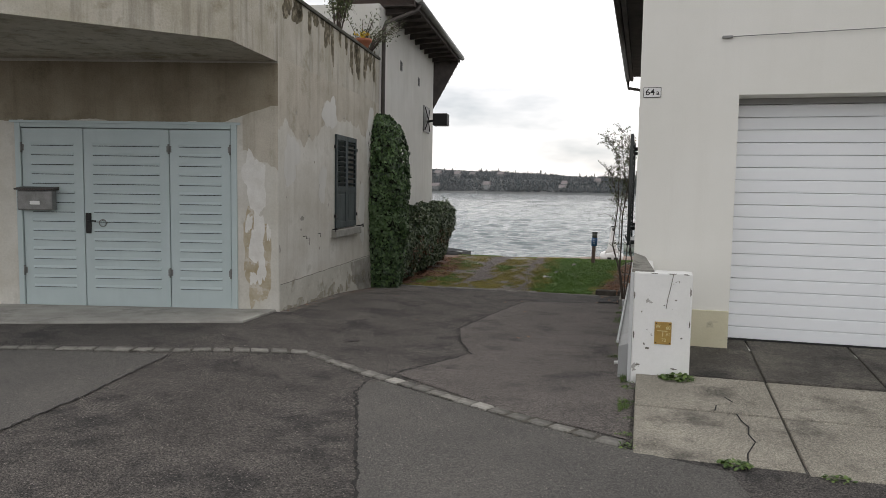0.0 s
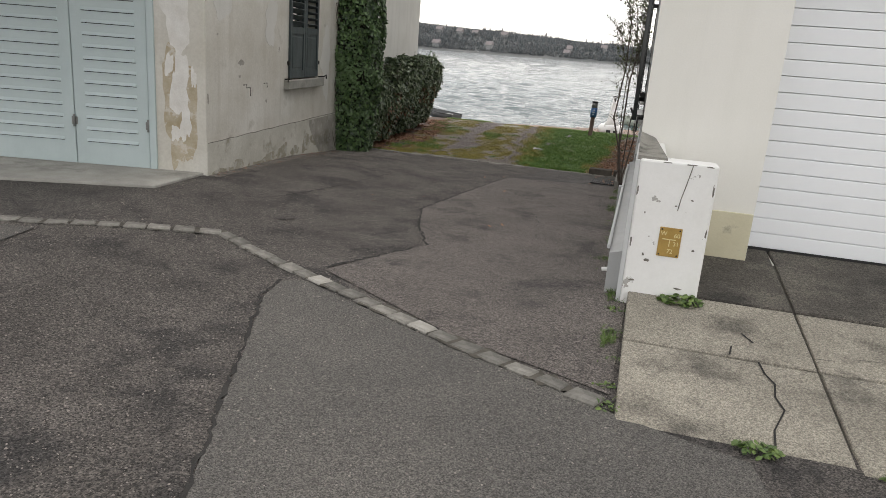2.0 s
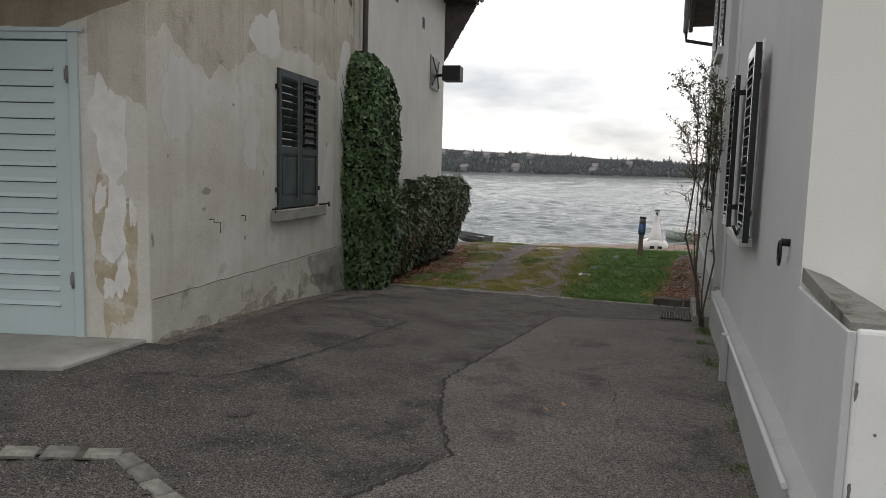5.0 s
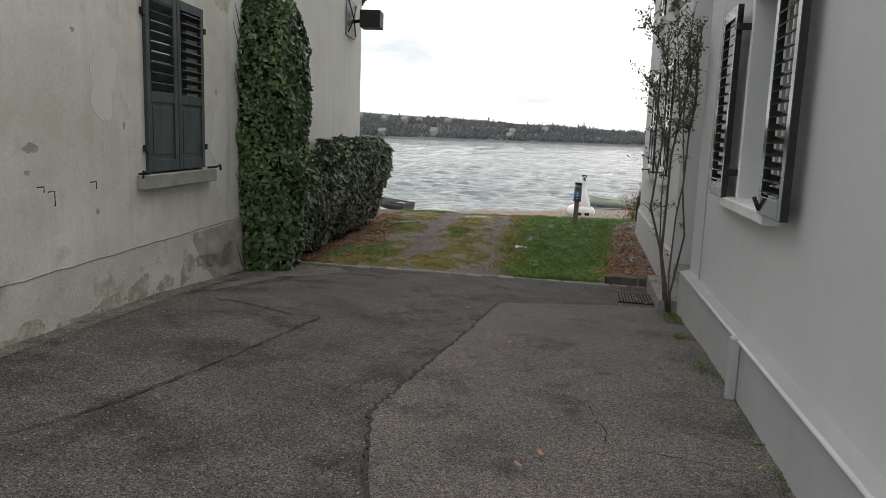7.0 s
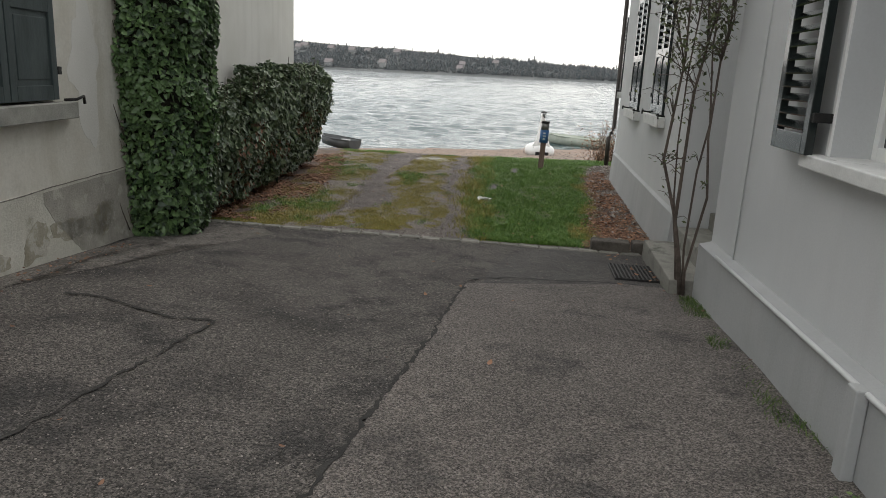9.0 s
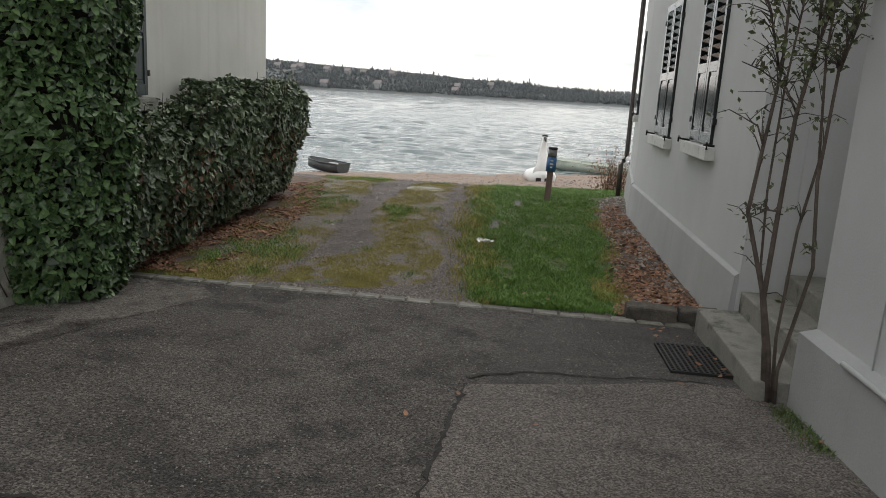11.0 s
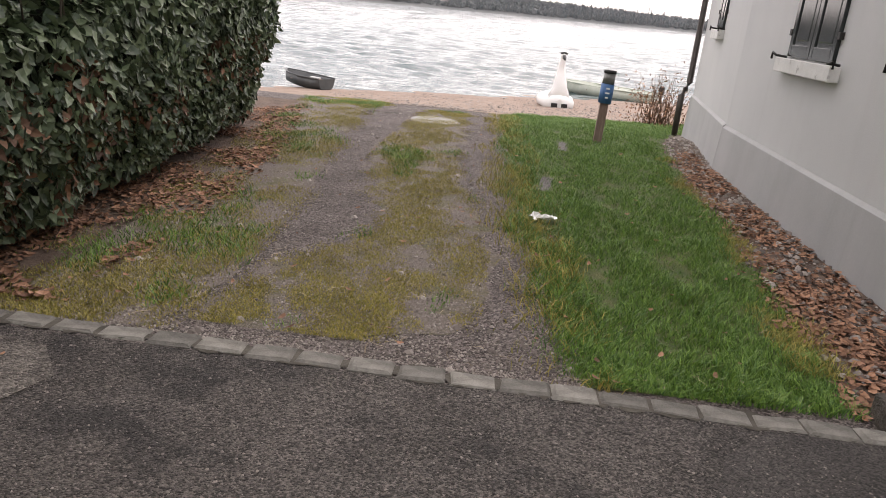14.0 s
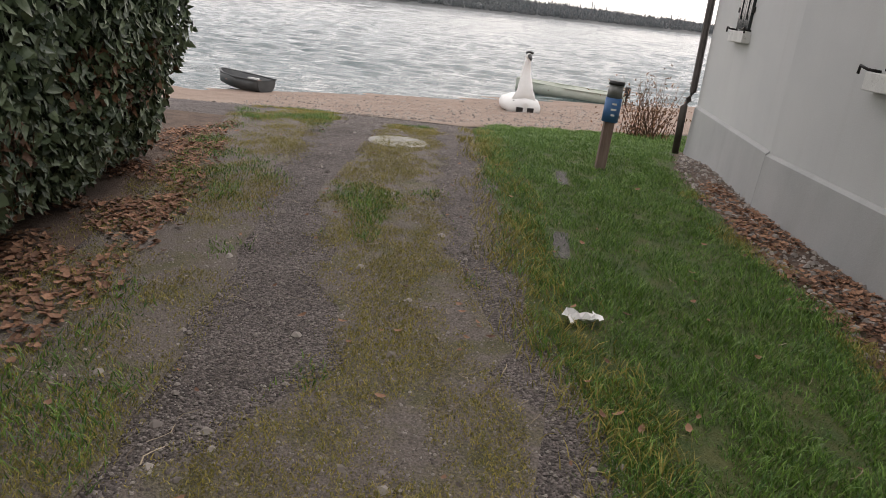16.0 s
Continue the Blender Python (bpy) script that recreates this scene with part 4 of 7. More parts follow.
tagged(ob, "cream-painted base of the garage pier", "plinth", kind="structure")

# wing wall before the garage
bm = bmesh.new()
box(bm, 0.02, 0.54, 7.05, 7.27, -0.45, 0.77, 0.0)
box(bm, 0.021, 0.2, 7.272, 8.145, -0.45, 0.78, 0.0)
bmesh.ops.bevel(bm, geom=bm.edges[:], offset=0.015, segments=2, affect="EDGES", profile=0.5)
stub = finish("wing_wall", bm, PAINT_CHIPPED)
tagged(stub, "low white wing wall with chipped paint beside the garage", "wall", kind="structure")
bm = bmesh.new()
vs = [bm.verts.new(p) for p in ((0.0, 7.08, 0.79), (0.2, 7.08, 0.785), (0.12, 8.12, 0.82), (0.0, 8.12, 0.86), (0.0, 7.08, 0.74), (0.2, 7.08, 0.74), (0.12, 8.12, 0.79), (0.0, 8.12, 0.79))]
for q in ((0, 1, 2, 3), (4, 7, 6, 5), (0, 4, 5, 1), (1, 5, 6, 2), (2, 6, 7, 3), (3, 7, 4, 0)):
    bm.faces.new([vs[i] for i in q])
tagged(finish("wing_cap", bm, DOORSTEP), "broken grey mortar cap on the wing wall", "cap", kind="structure")
bm = bmesh.new()
box(bm, -0.012, 0.0195, 7.06, 8.148, -0.5, 0.76, 0.004)
tagged(finish("wing_render", bm, PLASTER_GREY), "grey plaster face of the wing wall", "wall", kind="structure")


def text_bars(name, words, size, m, material, parent, depth=0.001):
    cu = bpy.data.curves.new(name, "FONT")
    cu.offset = size * 0.008
    cu.body, cu.size, cu.extrude, cu.align_x, cu.align_y = words, size, depth, "CENTER", "CENTER"
    tmp = new(name, cu)
    dg = bpy.context.evaluated_depsgraph_get()
    me = bpy.data.meshes.new_from_object(tmp.evaluated_get(dg))
    bpy.data.objects.remove(tmp)
    me.materials.clear()
    me.materials.append(material)
    ob = new(name, me)
    ob.parent = parent
    ob.matrix_local = m
    return ob


def hydrant_plate():
    t = thing("hydrant_plate", pose(0.295, 7.05, 0.21), "ochre water-main marker plate with pale numbers", "sign")
    boxed("plate", (-0.075, 0.075, -0.008, 0.0, -0.105, 0.105), BRASS, t, bevel=0.003)
    face = pose(0, -0.009, 0, 90)
    text_bars("digits", "60", 0.042, face @ pose(0.045, 0.05, 0), YELLOWED, t)
    text_bars("digits", "31", 0.042, face @ pose(0.045, -0.01, 0), YELLOWED, t)
    text_bars("digits", "72", 0.042, face @ pose(0.01, -0.065, 0), YELLOWED, t)
    text_bars("digits", "W", 0.042, face @ pose(-0.045, 0.06, 0), YELLOWED, t)
    bm = bmesh.new()
    box(bm, -0.05, 0.04, -0.0105, -0.008, 0.018, 0.024)
    box(bm, -0.003, 0.003, -0.0105, -0.0085, -0.03, 0.0175)
    part("cross_lines", bm, YELLOWED, t)
    for x in (-0.06, 0.06):
        for z in (-0.09, 0.09):
            rod("screw", [(x, -0.0081, z), (x, -0.012, z)], 0.006, BLACK_IRON, t)


hydrant_plate()


def number_plate():
    t = thing("house_number", SHOP @ pose(0.125, -0.001, 2.55), "white enamel house number plate reading 64a", "sign")
    boxed("plate", (-0.09, 0.09, -0.008, 0.0, -0.052, 0.052), BLACK, t, bevel=0.002)
    boxed("face", (-0.084, 0.084, -0.0095, -0.0081, -0.046, 0.046), WHITE_PAINT, t, "white enamel face", bevel=0)
    text_bars("digits", "64", 0.095, pose(-0.022, -0.0105, 0.0, 90), BLACK, t)
    text_bars("digits", "a", 0.075, pose(0.055, -0.0105, -0.004, 90), BLACK, t)


number_plate()
t = thing("cable_anchor", SHOP @ pose(0.84, -0.001, 3.09), "small grey cable anchor on the garage front", "anchor")
boxed("bracket", (-0.05, 0.05, -0.03, 0.0, -0.012, 0.012), GALVANISED, t, bevel=0.003)
rod("cable", [(0.03, -0.025, 0.0), (1.5, -0.03, 0.03), (3.2, -0.03, 0.07)], 0.004, GALVANISED, t, sides=6)


# ---- ground cover beyond the kerb ----
def ragged(poly, jag=0.09, step=0.2):
    """An outline with an uneven, grown edge."""
    out = []
    for (x0, y0), (x1, y1) in zip(poly, poly[1:] + poly[:1]):
        k = max(1, int(math.hypot(x1 - x0, y1 - y0) / step))
        for i in range(k):
            x, y = x0 + (x1 - x0) * i / k, y0 + (y1 - y0) * i / k
            out.append((x + jag * noise.noise((x * 3, y * 3, 1)) + jag * 0.6 * noise.noise((x * 9, y * 9, 2)), y + jag * noise.noise((x * 3, y * 3, 7)) * (0 if y < 16 else 1)))
    return out


sheet("beach", [(-30, 28.5), (-6.6, 28.2), (-4.2, 27.0), (-2.9, 26.6), (-2.2, 28.3), (0.5, 29.4), (3, 30.5), (14, 34), (14, 50), (-30, 48)], 0.5, 0.012, SAND,
      "pinkish gravel beach at the lake's edge", "beach")
sheet("lawn", ragged([(-2.1, 15.78), (-2.3, 17.2), (-2.48, 19), (-2.62, 21.5), (-2.72, 25.5), (-2.35, 28.3), (0.6, 29.3), (4, 30), (6, 26), (0.3, 25.8), (-0.45, 23.5), (-0.62, 20), (-0.78, 16.4), (-0.88, 15.9)], 0.14),
      0.5, 0.006, TURF, "bright green lawn strip along the drive", "grass")
sheet("flower_bed", [(-0.88, 15.9), (-0.78, 16.4), (-0.62, 20), (-0.45, 23.5), (0.3, 25.8), (0.5, 25.5), (0.05, 21.8), (0.0, 15.7)], 0.5, 0.005, SOIL,
      "strip of soil and dead leaves along the plinth", "soil")
sheet("hedge_bed", [(-5.6, 15.8), (-5.0, 15.85), (-5.12, 18), (-5.4, 20.6), (-5.9, 24), (-7.0, 24), (-5.95, 19.5)], 0.5, 0.005, SOIL, "bare leaf-strewn soil under the hedge", "soil")
MOSSY = surface("mossy_gravel", (0.17, 0.16, 0.085), (0.24, 0.205, 0.15), 4.5, 80, 0.95, 1.0, sharp=0.1, dark=0.3, patch=(0.24, 0.205, 0.18), patch_at=(0.42, 0.54), patch_scale=3.6, speck=0.65, depth=0.02)
sheet("drive_edge", ragged([(-5.02, 15.8), (-4.15, 15.82), (-4.1, 17.0), (-4.25, 18.8), (-4.6, 21.2), (-5.0, 25.5), (-5.9, 26.5), (-5.9, 24), (-5.4, 20.6), (-5.12, 18)]), 0.5, 0.005, MOSSY,
      "mossy grass edge of the drive", "grass")
RNG = random.Random(7)


def inside(poly, x, y):
    hit, k = False, len(poly)
    for i in range(k):
        (x0, y0), (x1, y1) = poly[i], poly[(i + 1) % k]
        if (y0 > y) != (y1 > y) and x < (x1 - x0) * (y - y0) / (y1 - y0) + x0:
            hit = not hit
    return hit


def blades(name, poly, count, h0, h1, width, material, label, clump=0.0, near=None, scale=1.3, category="grass", tuft=0.5, bare=()):
    """Bent grass blades, each of two pieces, thicker where the noise clumps."""
    xs, ys = [p[0] for p in poly], [p[1] for p in poly]
    verts, faces, made, tries = [], [], 0, 0
    while made < count and tries < count * 12:
        tries += 1
        y = min(ys) + (max(ys) - min(ys)) * (RNG.random() ** (near or 1.0))
        x = RNG.uniform(min(xs), max(xs))
        if not inside(poly, x + RNG.gauss(0, 0.06) + 0.16 * noise.noise((y * 1.6, x, 2.2)), y + RNG.gauss(0, 0.04)):
            continue
        if any(abs(x - bx) < 0.08 + RNG.gauss(0, 0.03) and abs(y - by) < 0.4 for bx, by in bare):
            continue
        c = noise.noise((x * scale, y * scale * 0.5, 3.1)) + 0.6 * noise.noise((x * scale * 3, y * scale * 2, 9.7))
        if c < clump + RNG.uniform(-0.25, 0.25):
            continue
        a, h = RNG.uniform(0, 6.283), RNG.uniform(h0, h1) * (1 + tuft * max(-0.7, min(1.0, c)))
        lean = h * RNG.uniform(0.3, 1.5)
        b = 7.5 * noise.noise((x * 2.3, y * 2.0, 6.3)) + RNG.gauss(0, 1.7)
        z = ground_z(x, y) + 0.008
        dx, dy, w = math.cos(a), math.sin(a), width * RNG.uniform(0.6, 1.3)
        lx, ly = math.cos(b) * lean, math.sin(b) * lean
        i = len(verts)
        verts += [(x - dx * w, y - dy * w, z), (x + dx * w, y + dy * w, z), (x + lx * 0.35 + dx * w * 0.8, y + ly * 0.35 + dy * w * 0.8, z + h * 0.6),
                  (x + lx * 0.35 - dx * w * 0.8, y + ly * 0.35 - dy * w * 0.8, z + h * 0.6), (x + lx, y + ly, z + h)]
        faces += [(i, i + 1, i + 2, i + 3), (i + 3, i + 2, i + 4)]
        made += 1
    ob = raw(name, verts, faces, material)
    return tagged(ob, label, category, kind="stuff")


def scraps(name, poly, count, s0, s1, material, label, category, lift=0.012, near=None, flat=0.35, clump=-9.0):
    """Fallen leaves: curled little blades lying about."""
    xs, ys = [p[0] for p in poly], [p[1] for p in poly]
    verts, faces, made = [], [], 0
    while made < count:
        y = min(ys) + (max(ys) - min(ys)) * (RNG.random() ** (near or 1.0))
        x = RNG.uniform(min(xs), max(xs))
        if not inside(poly, x + RNG.gauss(0, 0.06), y) or noise.noise((x * 1.7, y * 1.7, 5)) < clump + RNG.uniform(-0.3, 0.3):
            continue
        a, s = RNG.uniform(0, 6.283), RNG.uniform(s0, s1)
        tilt = Matrix.Rotation(RNG.uniform(-flat, flat), 3, "X") @ Matrix.Rotation(RNG.uniform(-flat, flat), 3, "Y")
        turn = Matrix.Rotation(a, 3, "Z") @ tilt
        z = ground_z(x, y) + lift + RNG.uniform(0, 0.02)
        i = len(verts)
        for px, py, pz in ((-1, 0, 0.25), (-0.2, -0.55, 0.1), (0.6, -0.4, 0.15), (1.1, 0, 0.3), (0.5, 0.45, 0.1), (-0.3, 0.5, 0.05), (0, 0, -0.1)):
            verts.append(Vector((x, y, z)) + turn @ Vector((px * s, py * s, pz * s)))
        faces += [(i + k, i + (k + 1) % 6, i + 6) for k in range(6)]
        made += 1
    return tagged(raw(name, verts, faces, material), label, category, kind="stuff")


def pebbles(name, poly, count, s0, s1, material, label, category="pebbles", near=None, lift=0.0):
    xs, ys = [p[0] for p in poly], [p[1] for p in poly]
    verts, faces, made = [], [], 0
    while made < count:
        y = min(ys) + (max(ys) - min(ys)) * (RNG.random() ** (near or 1.0))
        x = RNG.uniform(min(xs), max(xs))
        if not inside(poly, x, y):
            continue
        s = s0 + (s1 - s0) * RNG.random() ** 3
        z, a = ground_z(x, y) + lift + s * 0.2, RNG.uniform(0, 6.283)
        i = len(verts)
        ca, sa, q = math.cos(a), math.sin(a), RNG.uniform(0.6, 1.0)
        for k in range(6):
            b = k * 1.0472
            px, py = s * math.cos(b) * RNG.uniform(0.8, 1.1), s * q * math.sin(b) * RNG.uniform(0.8, 1.1)
            verts.append((x + ca * px - sa * py, y + sa * px + ca * py, z - s * 0.1))
        for k in range(3):
            b = k * 2.0944 + 0.5
            px, py = s * 0.5 * math.cos(b), s * 0.5 * q * math.sin(b)
            verts.append((x + ca * px - sa * py, y + sa * px + ca * py, z + s * 0.45))
        faces += [(i + 6, i + 7, i + 8), (i + 6, i, i + 1), (i + 6, i + 1, i + 2), (i + 6, i + 2, i + 7), (i + 7, i + 2, i + 3), (i + 7, i + 3, i + 4), (i + 7, i + 4, i + 8),
                  (i + 8, i + 4, i + 5), (i + 8, i + 5, i), (i + 8, i, i + 6)]
        made += 1
    return tagged(raw(name, verts, faces, material, smooth_shade=False), label, category, kind="stuff")


LAWN = [(-2.12, 15.8), (-2.32, 17.2), (-2.5, 19), (-2.66, 21.5), (-2.78, 25.5), (-2.4, 28.2), (0.6, 29.2), (3, 29.6), (3, 26.2), (0.25, 25.9), (-0.48, 23.5), (-0.66, 20), (-0.82, 16.4), (-0.9, 15.85)]
STEPS = ((-2.17, 20.0), (-1.88, 22.3))
blades("lawn_grass", LAWN, 150000, 0.014, 0.046, 0.0025, GRASS, "bright green uncut grass blades", clump=-0.5, near=1.6, scale=3.4, tuft=1.0, bare=STEPS)
blades("lawn_edge_grass", [(-2.3, 15.75), (-2.85, 21), (-3.0, 26), (-2.5, 26), (-2.3, 21), (-1.95, 15.75)], 5000, 0.03, 0.07, 0.003, GRASS_DRY, "yellowing grass along the lawn edge", clump=-0.2, near=1.4)
MIDDLE = [(-4.0, 15.95), (-3.3, 15.95), (-2.62, 16.3), (-2.62, 17.5), (-2.78, 18.6), (-3.12, 20.4), (-3.2, 22), (-3.3, 25.5), (-3.95, 25.5), (-4.08, 20.5), (-3.62, 18.6), (-3.52, 17.6), (-3.9, 16.9)]
sheet("drive_moss", ragged(MIDDLE, 0.2), 0.5, 0.0035, MOSSY, "yellow-green moss between the wheel tracks", "moss")
EDGE = [(-5.3, 15.78), (-4.1, 15.8), (-4.05, 17.0), (-4.2, 18.8), (-4.5, 21.2), (-4.9, 27), (-6.5, 27.5), (-5.9, 24), (-5.5, 20.6), (-5.3, 18)]
blades("drive_grass", MIDDLE, 60000, 0.005, 0.017, 0.0024, GRASS_DRY, "short yellow-green moss and grass between the wheel tracks", clump=-0.22, near=1.5, scale=2.6)
blades("drive_grass_green", MIDDLE, 5000, 0.012, 0.035, 0.0028, GRASS, "small green tufts in the drive", clump=0.5, near=1.4, scale=1.2)
blades("edge_grass", EDGE, 50000, 0.006, 0.022, 0.0024, GRASS_DRY, "sparse yellow grass beside the hedge", clump=-0.1, near=1.4, scale=1.6)
blades("edge_grass_green", EDGE, 7500, 0.015, 0.045, 0.003, GRASS, "green tufts beside the hedge", clump=0.28, near=1.3, scale=1.0)
DRIVE = [(-5.0, 15.78), (-2.1, 15.78), (-2.3, 17.5), (-2.6, 21), (-2.8, 27), (-5.5, 27), (-4.6, 21)]
pebbles("drive_stones", DRIVE, 34000, 0.003, 0.011, PEBBLE, "loose small stones on the drive", near=1.8, lift=0.004)
pebbles("drive_cobbles", DRIVE, 420, 0.012, 0.034, PEBBLE, "larger loose stones strewn over the drive", near=1.4, lift=0.002)
pebbles("bed_stones", [(-0.86, 15.95), (-0.6, 20), (-0.4, 23.5), (0.3, 25.6), (0.0, 21.8), (-0.07, 15.75)], 1800, 0.01, 0.042, PEBBLE, "rounded stones in the bed by the wall", near=0.9, lift=0.008)
pebbles("beach_stones", [(-8, 28), (-4, 27), (-2.4, 28.4), (1, 30), (1, 39), (-8, 36)], 3500, 0.012, 0.04, PEBBLE, "scattered stones on the beach", lift=0.01)
scraps("hedge_leaf_litter", [(-5.62, 15.85), (-4.75, 15.95), (-4.7, 17.6), (-5.05, 20.6), (-5.7, 23.5), (-6.3, 22)], 5200, 0.016, 0.036, DEAD_LEAF, "brown fallen leaves under the hedge", "leaves", near=1.2, clump=0.03)
scraps("bed_leaf_litter", [(-0.92, 15.82), (-0.7, 18), (-0.5, 22), (-0.1, 23), (-0.08, 15.75)], 4200, 0.014, 0.034, DEAD_LEAF, "brown fallen leaves along the plinth", "leaves", near=1.3, clump=-0.15)
scraps("drive_leaf_litter", [(-5.0, 15.8), (-0.9, 15.8), (-0.7, 22), (-5, 24)], 160, 0.012, 0.03, DEAD_LEAF, "single fallen leaves on drive and lawn", "leaves", near=1.2, lift=0.03)
scraps("asphalt_leaf_litter", [(-4.7, 9.6), (-0.1, 9), (-0.2, 15.5), (-5.3, 15.5)], 26, 0.01, 0.028, DEAD_LEAF, "single fallen leaves on the asphalt", "leaves", lift=0.022)
scraps("wall_foot_leaves", [(-0.32, 13.2), (-0.1, 13.2), (-0.28, 15.4), (-0.75, 15.5), (-0.7, 15.2)], 24, 0.015, 0.03, DEAD_LEAF, "fallen leaves by the step and drain", "leaves", lift=0.03)
RUT = [(x, y) for x, y in ((-0.17, 8.0), (-0.02, 8.0), (-0.06, 11), (-0.08, 13.9), (-0.3, 13.9), (-0.2, 11))]
blades("wall_weeds", RUT, 1500, 0.012, 0.035, 0.003, WEED, "green weeds along the foot of the grey wall", clump=0.26, scale=3.0, category="weeds")
blades("wing_wall_weeds", [(-0.07, 5.42), (0.06, 5.42), (0.03, 8.0), (-0.05, 8.0)], 700, 0.012, 0.04, 0.003, WEED, "grass growing in the joint by the concrete apron", clump=0.25, scale=4.0, category="weeds")
scraps("left_wall_debris", [(-4.82, 9.4), (-4.7, 9.4), (-5.05, 13.9), (-5.25, 13.9)], 130, 0.008, 0.02, DEAD_LEAF, "dry crumbs along the old wall's foot", "leaves", lift=0.015)
blades("bed_edge_grass", [(-1.05, 16.2), (-0.85, 18), (-0.75, 20), (-0.6, 23), (-0.4, 23), (-0.5, 20), (-0.72, 16.2)], 3500, 0.015, 0.045, 0.0024, GRASS_DRY, "yellowing grass beside the leaf-strewn bed", clump=0.05, near=1.2, scale=1.4)
pebbles("asphalt_chippings", [(-5.0, 3.4), (0.4, 3.4), (-0.15, 9), (-0.2, 13.9), (-1.2, 15.6), (-5.3, 15.6), (-4.8, 9)], 42000, 0.003, 0.008, CHIPPING, "pale stone chippings bedded in the asphalt", "chippings", lift=0.0105)


def straws(name, poly, count, material, label):
    """Thin dry stalks and twigs lying about, each of three bent pieces."""
    xs, ys = [p[0] for p in poly], [p[1] for p in poly]
    verts, faces = [], []
    while count:
        x, y = RNG.uniform(min(xs), max(xs)), min(ys) + (max(ys) - min(ys)) * RNG.random() ** 1.5
        if not inside(poly, x, y):
            continue
        a, bend, ln, w = RNG.uniform(0, 6.283), RNG.uniform(-0.5, 0.5), RNG.uniform(0.03, 0.1), RNG.uniform(0.0012, 0.003)
        k = len(verts)
        for i in range(4):
            for side in (-1, 1):
                verts.append((x - side * w * math.sin(a), y + side * w * math.cos(a), ground_z(x, y) + 0.016 + 0.006 * (i % 2)))
            x, y, a = x + ln / 2 * math.cos(a), y + ln / 2 * math.sin(a), a + bend
        faces += [(k + 2 * i, k + 2 * i + 2, k + 2 * i + 3, k + 2 * i + 1) for i in range(3)]
        count -= 1
    return tagged(raw(name, verts, faces, material), label, "stalks", kind="stuff")


STRAW = leafy("dry_stalk", (0.1, 0.07, 0.045), (0.48, 0.4, 0.28), 0.8)
straws("drive_stalks", [(-5.4, 15.85), (-1.0, 15.85), (-0.9, 20), (-2.9, 24), (-5.6, 22)], 260, STRAW, "dry stalks and twigs strewn on the drive")


def weed_clump(x, y, z, r, count, label, group="weeds on the apron"):
    t = thing("weed", pose(x, y, z), label, "weed", group)
    verts, faces = [], []
    for i in range(count):
        a, q = RNG.uniform(0, 6.283), r * RNG.random() ** 0.5
        c = Vector((q * math.cos(a), q * 0.6 * math.sin(a), RNG.uniform(0.02, 0.3) * r * (1.3 - q / r)))
        turn = Euler((RNG.uniform(-0.7, 0.7), RNG.uniform(-0.7, 0.7), RNG.uniform(0, 6.28))).to_matrix()
        s = RNG.uniform(0.1, 0.2) * r
        k = len(verts)
        verts += [c + turn @ Vector((px * s, py * s, pz * s)) for px, py, pz in ((-1, 0, 0), (-0.3, -0.7, 0.1), (0.6, -0.5, 0.1), (1, 0, 0), (0.6, 0.5, 0.1), (-0.3, 0.7, 0.1), (0, 0, 0.25))]
        faces += [(k + j, k + (j + 1) % 6, k + 6) for j in range(6)]
    raw("leaves", verts, faces, WEED, t)


weed_clump(0.43, 6.98, -0.19, 0.16, 110, "low green weed at the foot of the wing wall")
weed_clump(0.74, 5.27, -0.33, 0.12, 90, "green weed in the slab joint")
weed_clump(1.36, 5.22, -0.335, 0.1, 40, "sparse green weed in the slab joint")


for x, y, r in ((0.02, 5.45, 0.09), (0.0, 5.7, 0.07), (0.03, 6.05, 0.05), (0.0, 6.45, 0.06), (0.0, 6.85, 0.08), (-0.04, 7.2, 0.06), (-0.04, 7.6, 0.05)):
    weed_clump(x, y, ground_z(x, y) + 0.01, r, 34, "small leafy weed in the joint by the concrete apron", "weeds by the apron")
for y in (8.2, 8.7, 9.05, 9.6, 9.9, 10.3, 10.55, 11.2, 11.5, 12.1, 12.6, 12.9, 13.5):
    x = -0.125 - RNG.uniform(0.0, 0.05)
    weed_clump(x, y, ground_z(x, y), RNG.uniform(0.05, 0.1), 26, "small leafy weed at the foot of the grey wall", "weeds along the grey wall")


# ---- ivy and hedge ----
def ivy_leaf_mesh(name, material):
    me = bpy.data.meshes.new(name)
    pts = ((-0.5, 0, 0), (-0.45, -0.5, 0.06), (0.1, -0.42, 0.02), (0.9, 0, 0.1), (0.1, 0.42, 0.02), (-0.45, 0.5, 0.06), (0.0, 0, -0.06))
    me.from_pydata(pts, [], [(i, (i + 1) % 6, 6) for i in range(6)])
    me.materials.append(material)
    return me, pts


